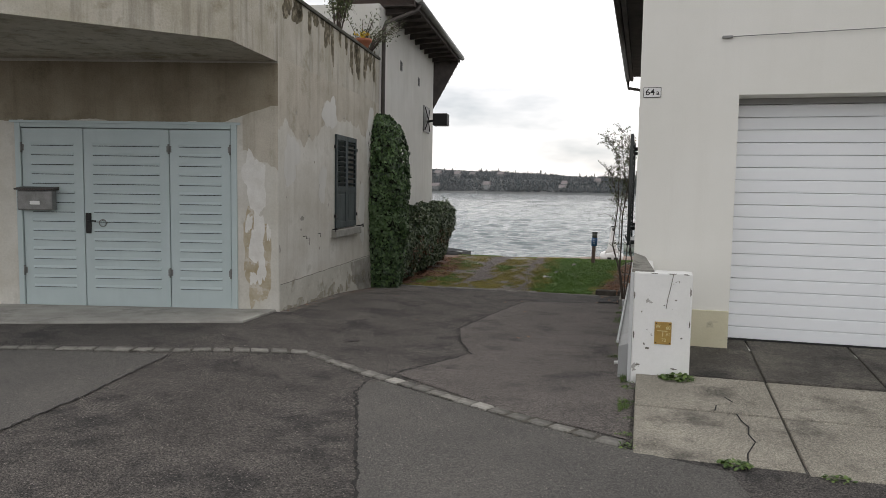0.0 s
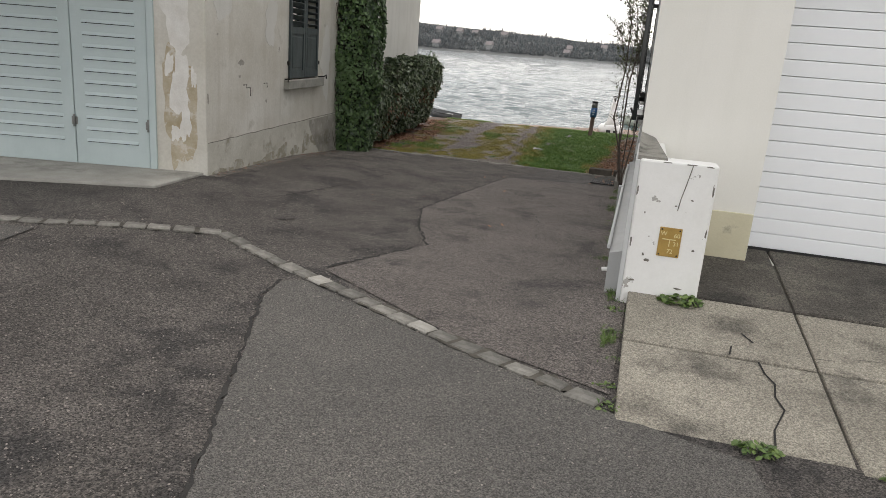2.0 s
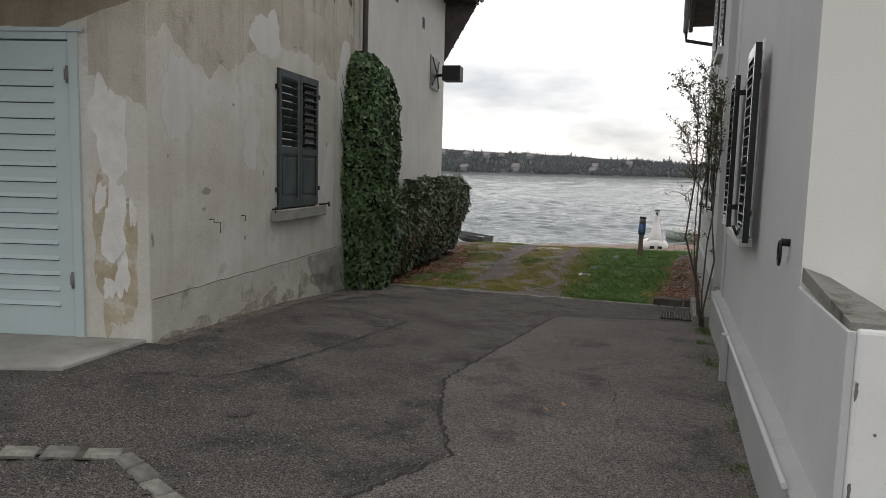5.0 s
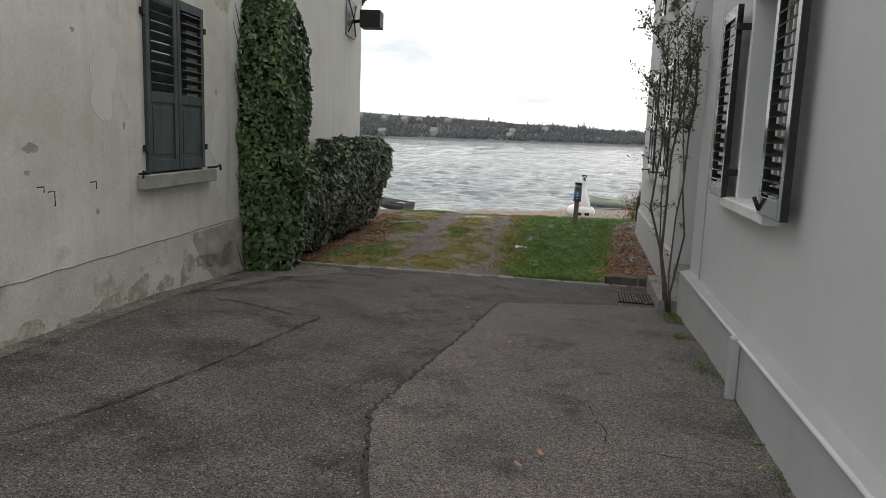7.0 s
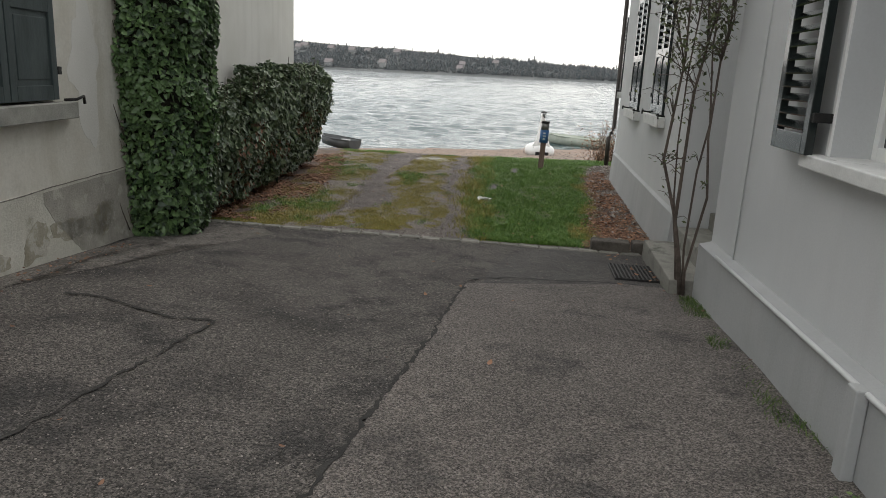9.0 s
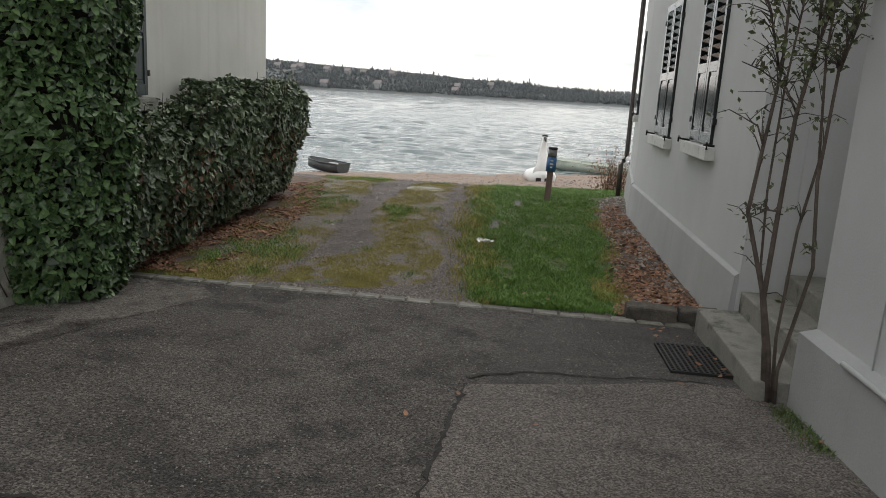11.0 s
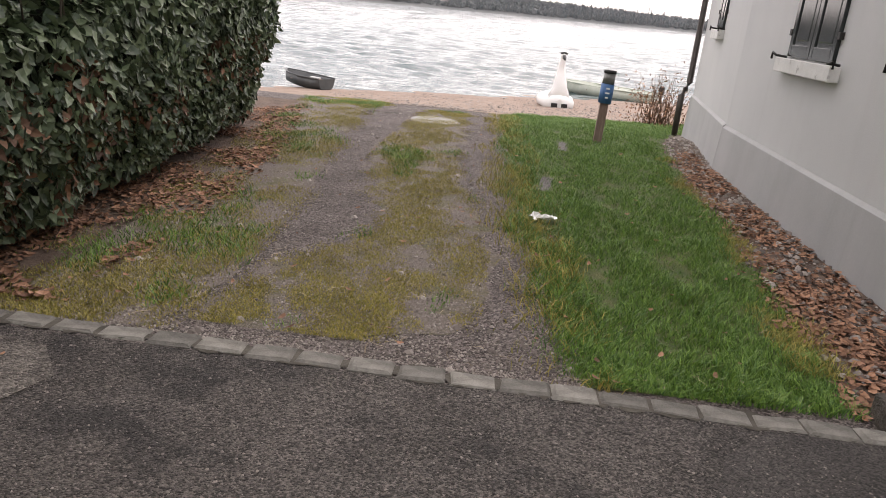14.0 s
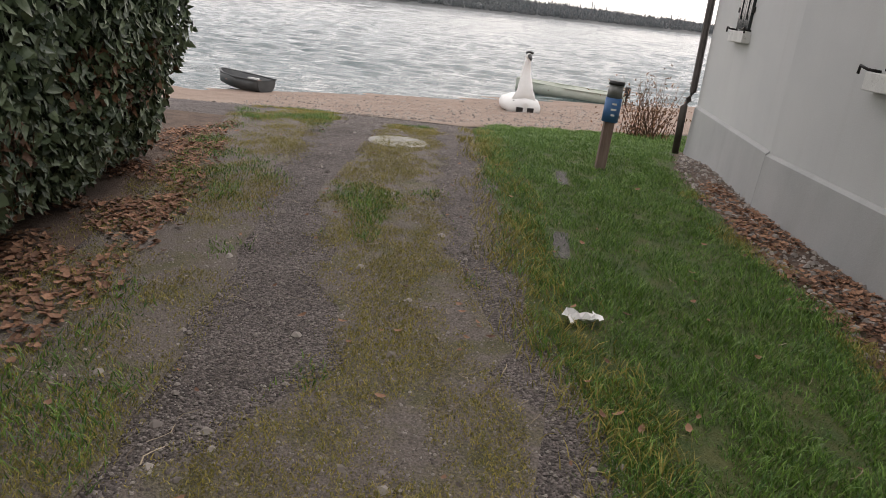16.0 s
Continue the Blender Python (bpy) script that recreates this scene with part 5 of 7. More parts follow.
def foliage(owner, surface_point, count, size, material, singles=300, near=None):
    """Leaves on a bulging surface: surface_point() gives a place and the way out. The leaves nearest the lane are objects, the rest one mesh."""
    me, pts = ivy_leaf_mesh("leaf", material)
    spots = []
    for i in range(count):
        p, n = surface_point()
        z = (n + Vector((RNG.gauss(0, 0.6), RNG.gauss(0, 0.6), RNG.gauss(0.25, 0.55)))).normalized()
        x = (Vector((RNG.gauss(0, 0.8), RNG.gauss(0, 0.8), -0.8)) - z * z.dot(Vector((0, 0, -1)))).normalized()
        y = z.cross(x).normalized()
        x = y.cross(z)
        s = size * RNG.uniform(0.55, 1.25)
        m = Matrix(((x.x * s, y.x * s, z.x * s, p.x), (x.y * s, y.y * s, z.y * s, p.y), (x.z * s, y.z * s, z.z * s, p.z), (0, 0, 0, 1)))
        spots.append((near(p) if near else RNG.random(), m))
    spots.sort(key=lambda q: q[0])
    for _, m in spots[:singles]:
        ob = new("leaf", me)
        ob.parent = owner
        ob.matrix_local = m
    verts, faces = [], []
    for _, m in spots[singles:]:
        k = len(verts)
        verts += [m @ Vector(q) for q in pts]
        faces += [(k + j, k + (j + 1) % 6, k + 6) for j in range(6)]
    tagged(raw("foliage", verts, faces, material, owner), kind="stuff")


def column_radius(z):
    return lerp_table(z, (-0.7, -0.3, 0.6, 1.6, 2.3, 2.75, 3.05), (0.66, 0.85, 0.95, 1.0, 0.92, 0.76, 0.3))


def column_point():
    z = RNG.uniform(-0.62, 3.05)
    a = RNG.uniform(0.0, math.pi)
    r = column_radius(z) * (1 + 0.16 * noise.noise((a * 2.2, z * 2.2, 1.0))) + RNG.gauss(0, 0.02)
    return Vector((5.55 - 0.73 * r * math.cos(a), -0.64 * r * math.sin(a) - 0.02, z)), Vector((-math.cos(a), -math.sin(a), 0.15)).normalized()


def ivy_column():
    t = thing("ivy", ALLEY, "dense dark green ivy climbing the joint of two houses", "ivy")
    bm = bmesh.new()
    rings = []
    for i in range(16):
        z = -0.72 + i * 3.72 / 15
        r = column_radius(z) * 0.86
        rings.append([bm.verts.new((5.55 - 0.73 * r * math.cos(a), -0.64 * r * math.sin(a), z)) for a in (math.pi * k / 10 for k in range(11))])
    for a, b in zip(rings, rings[1:]):
        for k in range(10):
            bm.faces.new((a[k], a[k + 1], b[k + 1], b[k]))
    part("stem_tangle", bm, DARK_CORE, t, "stem core, painted near black for the shade between leaves")
    foliage(t, column_point, 9500, 0.052, IVY, 300, near=lambda p: p.x + abs(p.z - 0.8))
    for i in range(14):
        u, z = 4.78 + RNG.uniform(-0.08, 0.2), RNG.uniform(-0.3, 2.7)
        bm = bmesh.new()
        tube(bm, [(u + 0.15, -0.03, z - 0.3), (u + 0.04, -0.02, z - 0.1), (u, -0.015, z)], 0.006, 0.003, 5)
        part("tendril", bm, STEM, t)


def hedge_profile(s):
    """Across the hedge from the ground up over the top: out and height."""
    return lerp_table(s, (0, 0.18, 0.45, 0.68, 0.82, 1.0), (0.34, 0.46, 0.66, 0.7, 0.52, 0.1)), lerp_table(s, (0, 0.18, 0.45, 0.68, 0.82, 1.0), (-0.62, -0.4, 0.25, 0.8, 0.99, 1.02))


HEDGE0, HEDGE1 = 5.5, 12.25


def hedge_rise(u):
    return lerp_table(u, (5.5, 7.3, 8.2, 9.5, 11.8), (-0.34, -0.3, -0.06, 0.02, 0.06))


def hedge_point():
    u, s = RNG.uniform(HEDGE0, HEDGE1 + 0.05), RNG.random() ** 0.85
    o, z = hedge_profile(s)
    end = smooth((HEDGE1 + 0.05 - u) / 0.45)
    if u > HEDGE1 - 0.45 and RNG.random() < 0.5:
        u, o = HEDGE1 + RNG.uniform(-0.08, 0.05), o * RNG.random()
        n = Vector((1, -0.3, 0.1))
    else:
        n = Vector((0, -1, 0.0)) if s < 0.7 else Vector((0, -0.4, 0.9))
        o *= (0.5 + 0.5 * end) * lerp_table(u, (5.5, 7.0, 8.6, 10.5, 12.2), (0.72, 0.76, 0.88, 1.0, 1.1))
    bulge = 0.11 * noise.noise((u * 1.4, z * 1.6, 4.0)) + RNG.gauss(0, 0.025)
    top = (0.16 * noise.noise((u * 1.5, 0, 8.0)) + hedge_rise(u)) * smooth(s * 1.6)
    return Vector((u, -o - bulge, z + top)), n.normalized()


def hedge():
    t = thing("hedge", ALLEY, "waist-high ivy hedge with browned patches along the drive", "hedge")
    bm = bmesh.new()
    rings = []
    for i in range(24):
        u = HEDGE0 + (HEDGE1 - 0.08 - HEDGE0) * i / 23
        e = (0.45 + 0.55 * smooth((HEDGE1 - u) / 0.45)) * lerp_table(u, (5.5, 7.0, 8.6, 10.5, 12.2), (0.72, 0.76, 0.88, 1.0, 1.1))
        ring = []
        for k in range(12):
            o, z = hedge_profile(k / 11)
            ring.append(bm.verts.new((u, -max(0.03, o * e - 0.09), z - (0.1 if k > 6 else 0.0) + hedge_rise(u) * smooth(k / 11 * 1.6))))
        rings.append(ring)
    for a, b in zip(rings, rings[1:]):
        for k in range(11):
            bm.faces.new((a[k], a[k + 1], b[k + 1], b[k]))
    bm.faces.new(rings[-1])
    part("stem_tangle", bm, DARK_CORE, t, "stem core, painted near black for the shade between leaves")
    foliage(t, hedge_point, 17500, 0.06, IVY_DULL, 300, near=lambda p: p.x + abs(p.z - 0.5))

    def brown_point():
        while True:
            p, n = hedge_point()
            if p.z < 0.4 and noise.noise((p.x * 1.5, p.z * 1.2, 2.0)) > -0.05:
                return p, n
    foliage(t, brown_point, 2400, 0.05, IVY_BROWN, 0)
    for i in range(26):
        u = RNG.uniform(HEDGE0 + 0.4, HEDGE1)
        o = RNG.uniform(0.1, 0.75)
        h = RNG.uniform(0.08, 0.25)
        q = hedge_rise(u)
        rod("shoot", [(u, -o, 0.9 + q), (u + RNG.uniform(-0.05, 0.05), -o, 1.0 + q + h)], 0.006, STEM, t, r1=0.003, sides=5)
        verts, faces = [], []
        for j in range(9):
            c = Vector((u + RNG.gauss(0, 0.04), -o + RNG.gauss(0, 0.04), 0.98 + q + h * RNG.random()))
            turn = Euler((RNG.uniform(-1, 1), RNG.uniform(-1, 1), RNG.uniform(0, 6.28))).to_matrix()
            k = len(verts)
            verts += [c + turn @ Vector((px * 0.035, py * 0.035, 0.2 * 0.035 * pz)) for px, py, pz in ((-1, 0, 0), (-0.3, -0.7, 1), (1, 0, 1), (-0.3, 0.7, 1))]
            faces.append((k, k + 1, k + 2, k + 3))
        raw("shoot_leaves", verts, faces, IVY_DULL, t)


ivy_column()
hedge()


def climbing_rose():
    t = thing("climbing_rose", pose(-0.2, 13.97, ground_z(-0.2, 13.97) - 0.03), "bare climbing rose with thin stems and sparse leaves", "shrub")
    rng = random.Random(11)
    tips = []
    stems = (((0, 0, 0), (-0.08, 0.02, 0.35), (-0.14, 0.04, 0.68), (-0.15, 0.05, 1.2), (-0.11, 0.06, 1.75), (-0.05, 0.04, 2.15), (0.03, 0.0, 2.6), (0.05, -0.05, 2.95)),
             ((-0.03, 0.02, 0), (-0.09, 0.03, 0.4), (-0.18, 0.06, 0.72), (-0.38, 0.1, 1.18), (-0.33, 0.12, 1.57), (-0.28, 0.14, 2.0), (-0.25, 0.15, 2.6), (-0.28, 0.15, 3.0)),
             ((0.03, -0.02, 0), (0.02, -0.03, 0.25), (0.07, -0.04, 0.9), (0.04, -0.04, 1.4), (0.07, -0.06, 2.0), (0.1, -0.08, 2.3), (0.08, -0.1, 2.65), (0.09, -0.12, 3.05)),
             ((0.02, 0.0, 0), (-0.03, 0.01, 0.45), (0.0, 0.02, 1.1), (0.05, 0.0, 1.5), (-0.02, -0.02, 2.1), (0.0, -0.05, 2.7)),
             ((-0.05, 0.03, 0), (-0.12, 0.08, 0.5), (-0.2, 0.12, 0.85), (-0.22, 0.16, 1.3), (-0.2, 0.18, 1.9), (-0.1, 0.2, 2.5)),
             ((-0.15, 0.05, 1.2), (-0.25, 0.08, 1.2), (-0.38, 0.1, 1.14)),
             ((-0.11, 0.06, 1.75), (-0.25, 0.1, 1.9), (-0.42, 0.14, 2.0), (-0.6, 0.16, 2.04)),
             ((-0.33, 0.12, 1.57), (-0.42, 0.16, 1.68), (-0.55, 0.2, 1.74)),
             ((-0.28, 0.14, 2.0), (-0.4, 0.16, 2.3), (-0.52, 0.2, 2.5), (-0.6, 0.22, 2.55)),
             ((-0.25, 0.15, 2.6), (-0.4, 0.16, 2.9), (-0.55, 0.18, 3.1), (-0.62, 0.18, 3.2)),
             ((-0.05, 0.04, 2.15), (-0.12, 0.0, 2.6), (-0.2, -0.04, 3.0), (-0.22, -0.05, 3.3)),
             ((0.03, 0.0, 2.6), (0.0, -0.1, 2.9), (-0.06, -0.2, 3.2)),
             ((0.07, -0.06, 2.0), (0.1, -0.18, 2.3), (0.08, -0.28, 2.7), (0.02, -0.3, 3.0)))
    for k, pts in enumerate(stems):
        wig = [Vector((p[0] * (0.65 if p[0] < 0 else 1), p[1], p[2])) + Vector((rng.gauss(0, 0.012), rng.gauss(0, 0.012), 0)) * (i > 0) for i, p in enumerate(pts)]
        rod("stem", wig, (0.02, 0.018, 0.013, 0.011, 0.009)[k] if k < 5 else 0.007, STEM, t, r1=0.006 if k < 5 else 0.003, sides=7)
        tips += [(wig[i], wig[i + 1]) for i in range(0 if k > 4 else 2, len(wig) - 1)]
    verts, faces = [], []
    for a, b in tips:
        high = b.z > 2.15
        for j in range(15 if high else 3):
            p = a.lerp(b, rng.random())
            d = Vector((rng.gauss(-0.04, 0.1), rng.gauss(0.0, 0.12), rng.uniform(-0.04, 0.2)))
            if p.x + d.x > 0.14:
                d.x = -abs(d.x) * 0.5
            rod("twig", [p, p + d * 0.5 + Vector((0, 0, 0.03)), p + d], 0.004, STEM, t, r1=0.0015, sides=4)
            for q in range(rng.choice((3, 5, 7)) if high else rng.choice((0, 2, 4))):
                c = p + d * rng.uniform(0.4, 1.1) + Vector((rng.gauss(0, 0.02), rng.gauss(0, 0.02), rng.gauss(0, 0.02)))
                turn = Euler((rng.uniform(-1.2, 1.2), rng.uniform(-1.2, 1.2), rng.uniform(0, 6.28))).to_matrix()
                s, k = rng.uniform(0.011, 0.025), len(verts)
                verts += [c + turn @ Vector((px * s, py * s, pz * s)) for px, py, pz in ((-1, 0, 0), (0, -0.6, 0.15), (1.1, 0, 0), (0, 0.6, 0.15))]
                faces.append((k, k + 1, k + 2, k + 3))
    tagged(raw("foliage", verts, faces, ROSE_LEAF, t), kind="stuff")


climbing_rose()


def terrace_plants():
    z = TOP + 0.06
    t = thing("flower_pot", ALLEY @ pose(4.72, 0.12, z), "terracotta pot of yellow flowers on the parapet", "pot")
    bm = bmesh.new()
    prof = ((0.09, 0), (0.16, 0.14), (0.185, 0.15), (0.19, 0.2), (0.165, 0.2), (0.14, 0.15))
    rings = [[bm.verts.new((r * math.cos(a), r * math.sin(a), h)) for a in (6.2832 * k / 18 for k in range(18))] for r, h in prof]
    for a, b in zip(rings, rings[1:]):
        for k in range(18):
            bm.faces.new((a[k], a[(k + 1) % 18], b[(k + 1) % 18], b[k])).smooth = True
    bm.faces.new(rings[-1])
    part("pot", bm, TERRACOTTA, t)
    verts, faces = [], []
    for j in range(70):
        c = Vector((RNG.gauss(-0.05, 0.09), RNG.gauss(0, 0.08), 0.22 + RNG.random() * 0.14))
        turn = Euler((RNG.uniform(-1, 1), RNG.uniform(-1, 1), RNG.uniform(0, 6.28))).to_matrix()
        k = len(verts)
        verts += [c + turn @ Vector((px * 0.03, py * 0.03, 0)) for px, py in ((-1, 0), (0, -0.8), (1, 0), (0, 0.8))]
        faces.append((k, k + 1, k + 2, k + 3))
    raw("flowers", verts[:200], faces[:50], YELLOW_FLOWER, t, "yellow blossoms")
    raw("leaves", verts[120:], [tuple(i - 120 for i in f) for f in faces[30:]], ROSE_LEAF, t)
    for u, y, h, n, lean, lab in ((3.75, 0.35, 1.6, 18, 0.3, "bushy grey-green shrub on the terrace"), (5.15, 0.25, 1.15, 24, 0.6, "bare twiggy shrub hanging over the terrace wall")):
        s = thing("terrace_shrub", ALLEY @ pose(u, y, TOP - 0.4), lab, "shrub", "shrubs on the terrace")
        verts, faces = [], []
        tub = bmesh.new()
        tube(tub, [(0, 0, 0), (0, 0, 0.3)], 0.16, 0.2, 14)
        part("planter", tub, TERRACOTTA, s)
        for j in range(n):
            a = RNG.uniform(0, 6.283)
            d = Vector((math.cos(a) * lean, math.sin(a) * lean * 0.7 - 0.08, 1))
            top = Vector((0, 0, 0.3)) + d * h * RNG.uniform(0.6, 1.0)
            if lean > 0.4:
                top.y -= RNG.uniform(0, 0.45)
                top.z -= RNG.uniform(0, 0.45)
            mid = Vector((0, 0, 0.3)).lerp(top, 0.5) + Vector((0, 0, 0.15))
            rod("branch", [(0, 0, 0.25), mid, top], 0.012, STEM, s, r1=0.004, sides=5)
            for q in range(110 if lean < 0.4 else 22):
                c = mid.lerp(top, RNG.uniform(-0.3, 1.1)) + Vector((RNG.gauss(0, 0.07), RNG.gauss(0, 0.07), RNG.gauss(0, 0.06)))
                turn = Euler((RNG.uniform(-1.2, 1.2), RNG.uniform(-1.2, 1.2), RNG.uniform(0, 6.28))).to_matrix()
                k = len(verts)
                verts += [c + turn @ Vector((px * 0.034, py * 0.02, 0)) for px, py in ((-1, 0), (0, -0.6), (1, 0), (0, 0.6))]
                faces.append((k, k + 1, k + 2, k + 3))
        tagged(raw("foliage", verts, faces, ROSE_LEAF, s), kind="stuff")


terrace_plants()


# ---- things on the drive and at the shore ----
def bollard():
    x, y = -1.37, 23.0
    t = thing("marker_post", pose(x, y, ground_z(x, y) - 0.05, 0, 2), "weathered wooden post with a blue printed sleeve", "post")
    bm = bmesh.new()
    box(bm, -0.055, 0.055, -0.05, 0.05, 0, 0.62, 0.008)
    part("shaft", bm, POST_WOOD, t)
    bm = bmesh.new()
    tube(bm, [(0, 0, 0.6), (0, 0, 0.86)], 0.09, sides=16)
    part("sleeve", bm, BLUE_SIGN, t, "blue sleeve with pale print")
    for zz, w in ((0.80, 0.05), (0.74, 0.06), (0.68, 0.04)):
        boxed("print", (-w / 2, w / 2, -0.094, -0.0905, zz - 0.01, zz + 0.01), WHITE_PAINT, t, "pale unreadable print", bevel=0)
    bm = bmesh.new()
    tube(bm, [(0, 0, 0.861), (0, 0, 1.0)], 0.082, 0.078, 16)
    part("lamp_glass", bm, GALVANISED, t, "grey translucent head")
    bm = bmesh.new()
    tube(bm, [(0, 0, 1.001), (0, 0, 1.04)], 0.088, 0.08, 16)
    part("cap", bm, BLACK, t, "black cap")


bollard()


def swan_boat():
    x, y = -1.28, 35.4
    t = thing("swan_pedal_boat", pose(x, y, ground_z(x, y) - 0.02, 0, 0, 6), "white swan-shaped pedal boat pulled up on the beach", "pedal boat")
    prof = [(-0.6, 0.1, 0.22), (-0.5, 0.45, 0.31), (0.1, 0.55, 0.34), (0.8, 0.52, 0.32), (1.3, 0.3, 0.28), (1.5, 0.06, 0.26)]
    bm = bmesh.new()
    rings = []
    for yy, w, h in prof:
        rings.append([bm.verts.new((w * sx, yy, 0.06 + h * hz)) for sx, hz in ((-1, 0.45), (-0.96, 0.0), (-0.4, -0.12), (0.4, -0.12), (0.96, 0.0), (1, 0.45), (0.86, 0.85), (0.45, 1.1), (0.0, 1.22), (-0.45, 1.1), (-0.86, 0.85))])
    for a, b in zip(rings, rings[1:]):
        for k in range(11):
            bm.faces.new((a[k], a[(k + 1) % 11], b[(k + 1) % 11], b[k])).smooth = True
    bm.faces.new(rings[0][::-1])
    bm.faces.new(rings[-1])
    part("hull", bm, WHITE_PAINT, t)
    bm = bmesh.new()
    tube(bm, [(0, -0.25, 0.36), (0, -0.29, 0.55), (0, -0.25, 0.75), (0, -0.17, 0.95), (0, -0.12, 1.15), (0, -0.13, 1.33), (0, -0.18, 1.5)], 0.24, 0.075, 14)
    for w in bm.verts:
        f = max(0.0, min(1.0, (w.co.z - 0.36) / 0.95))
        w.co.x *= 1.45 - 1.0 * f + 0.45 * f * f
    part("neck", bm, WHITE_PAINT, t)
    bm = bmesh.new()
    bmesh.ops.create_uvsphere(bm, u_segments=14, v_segments=10, radius=0.095)
    for w in bm.verts:
        w.co = Vector((w.co.x * 0.85, w.co.y * 1.35 - 0.22, w.co.z * 0.85 + 1.53))
    part("head", bm, WHITE_PAINT, t, smooth_shade=True)
    bm = bmesh.new()
    tube(bm, [(0, -0.33, 1.55), (0, -0.45, 1.5), (0, -0.55, 1.46)], 0.06, 0.025, 8)
    part("bill", bm, BLACK, t, "dark bill")
    bm = bmesh.new()
    tube(bm, [(-0.1, -0.24, 1.62), (0, -0.26, 1.65), (0.1, -0.24, 1.62)], 0.03, 0.03, 8)
    part("crown_mark", bm, BLACK, t, "dark mark on the head")
    for s in (-1, 1):
        boxed("rudder_well", (s * 0.15 - 0.09, s * 0.15 + 0.09, -0.64, -0.5, -0.02, 0.2), BLACK, t, "dark well under the bow", bevel=0.01)
    bm = bmesh.new()
    for i, w in enumerate((0.03, 0.05, 0.04, 0.05, 0.03)):
        box(bm, -0.33 + i * 0.075, -0.33 + i * 0.075 + w, -0.505, -0.5, 0.34, 0.37)
    part("lettering", bm, BLACK, t, "dark unreadable lettering")


swan_boat()


def rowing_boat(m, length, beam, depth, hull, label, motor):
    t = thing("rowing_boat", m, label, "boat", "boats at the shore")
    bm = bmesh.new()
    outer, inner = [], []
    for i in range(9):
        f = i / 8
        w = beam / 2 * (math.sin(math.pi * min(1, 0.28 + f * 0.72)) ** 0.6 if f < 0.999 else 0.02)
        w = max(0.02, beam / 2 * (1 - max(0, (f - 0.45) / 0.55) ** 2.2)) if f > 0.45 else beam / 2 * (0.8 + 0.2 * f / 0.45)
        rise = 0.12 * f * f
        yy = -length / 2 + length * f
        outer.append([bm.verts.new((s * w * k, yy, z + rise)) for s, k, z in ((-1, 1, depth), (-1, 0.86, depth * 0.4), (-1, 0.5, 0.02), (1, 0.5, 0.02), (1, 0.86, depth * 0.4), (1, 1, depth))])
        w2 = max(0.01, w - 0.05)
        inner.append([bm.verts.new((s * w2 * k, yy + (0.04 if i == 0 else -0.04 if i == 8 else 0), z + rise)) for s, k, z in ((-1, 1, depth), (-1, 0.8, depth * 0.45), (-1, 0.5, 0.07), (1, 0.5, 0.07), (1, 0.8, depth * 0.45), (1, 1, depth))])
    for rows in (outer, inner):
        for a, b in zip(rows, rows[1:]):
            for k in range(5):
                bm.faces.new((a[k], a[k + 1], b[k + 1], b[k])).smooth = True
    for a, b, c, d in zip(outer, outer[1:], inner, inner[1:]):
        for k in (0, 5):
            bm.faces.new((a[k], b[k], d[k], c[k]))
    bm.faces.new(outer[0])
    bm.faces.new(inner[0][::-1])
    bmesh.ops.recalc_face_normals(bm, faces=bm.faces)
    part("hull", bm, hull, t)
    for f in (-0.22, 0.12):
        boxed("thwart", (-beam * 0.42, beam * 0.42, length * f - 0.1, length * f + 0.1, depth * 0.72, depth * 0.8), POST_WOOD, t, bevel=0.01)
    bm = bmesh.new()
    for s in (-1, 1):
        tube(bm, [(s * beam * 0.4, -length / 2, depth + 0.01), (s * beam * 0.5, -length * 0.05, depth + 0.035), (s * beam * 0.36, length * 0.3, depth + 0.08), (s * 0.05, length * 0.49, depth + 0.13)], 0.025, sides=6)
    part("gunwale", bm, hull, t)
    if motor:
        bm = bmesh.new()
        box(bm, -0.11, 0.11, -length / 2 - 0.24, -length / 2 - 0.05, depth + 0.02, depth + 0.34, 0.04)
        tube(bm, [(0, -length / 2 - 0.14, depth + 0.02), (0, -length / 2 - 0.14, 0.0)], 0.04)
        part("outboard_motor", bm, BLACK, t, "dark outboard motor")
    else:
        bm = bmesh.new()
        box(bm, beam * 0.3, beam * 0.5 + 0.012, -0.3, 0.1, depth * 0.62, depth * 0.92, 0.0)
        part("name_board", bm, WHITE_PAINT, t, "pale registration board")


rowing_boat(pose(-9.1, 35.4, ground_z(-9.1, 35.4) + 0.0, 0, 0, 62), 1.75, 0.9, 0.36, HULL_DARK, "dark grey rowing boat drawn up at the water's edge", False)
rowing_boat(pose(0.95, 42.3, WATER_Z - 0.08, 0, 0, 66), 4.1, 1.4, 0.48, HULL_PALE, "pale green motor boat afloat at the shore", True)

bm = bmesh.new()
tube(bm, [(0, 0, -0.05), (0, 0, 0.03)], 0.36, 0.35, 28)
ob = finish("manhole_cover", bm, CONCRETE_STEP)
ob.location = (-3.7, 23.4, ground_z(-3.7, 23.4) - 0.019)
tagged(ob, "round pale concrete manhole cover in the drive", "cover")
bm = bmesh.new()
tube(bm, [(0, 0, -0.02), (0, 0, 0.014)], 0.11, 0.108, 24)
ob = finish("valve_cover", bm, ASPHALT)
ob.location = (-3.33, 8.3, ground_z(-3.33, 8.3))
tagged(ob, "small round iron valve cover in the asphalt", "cover")


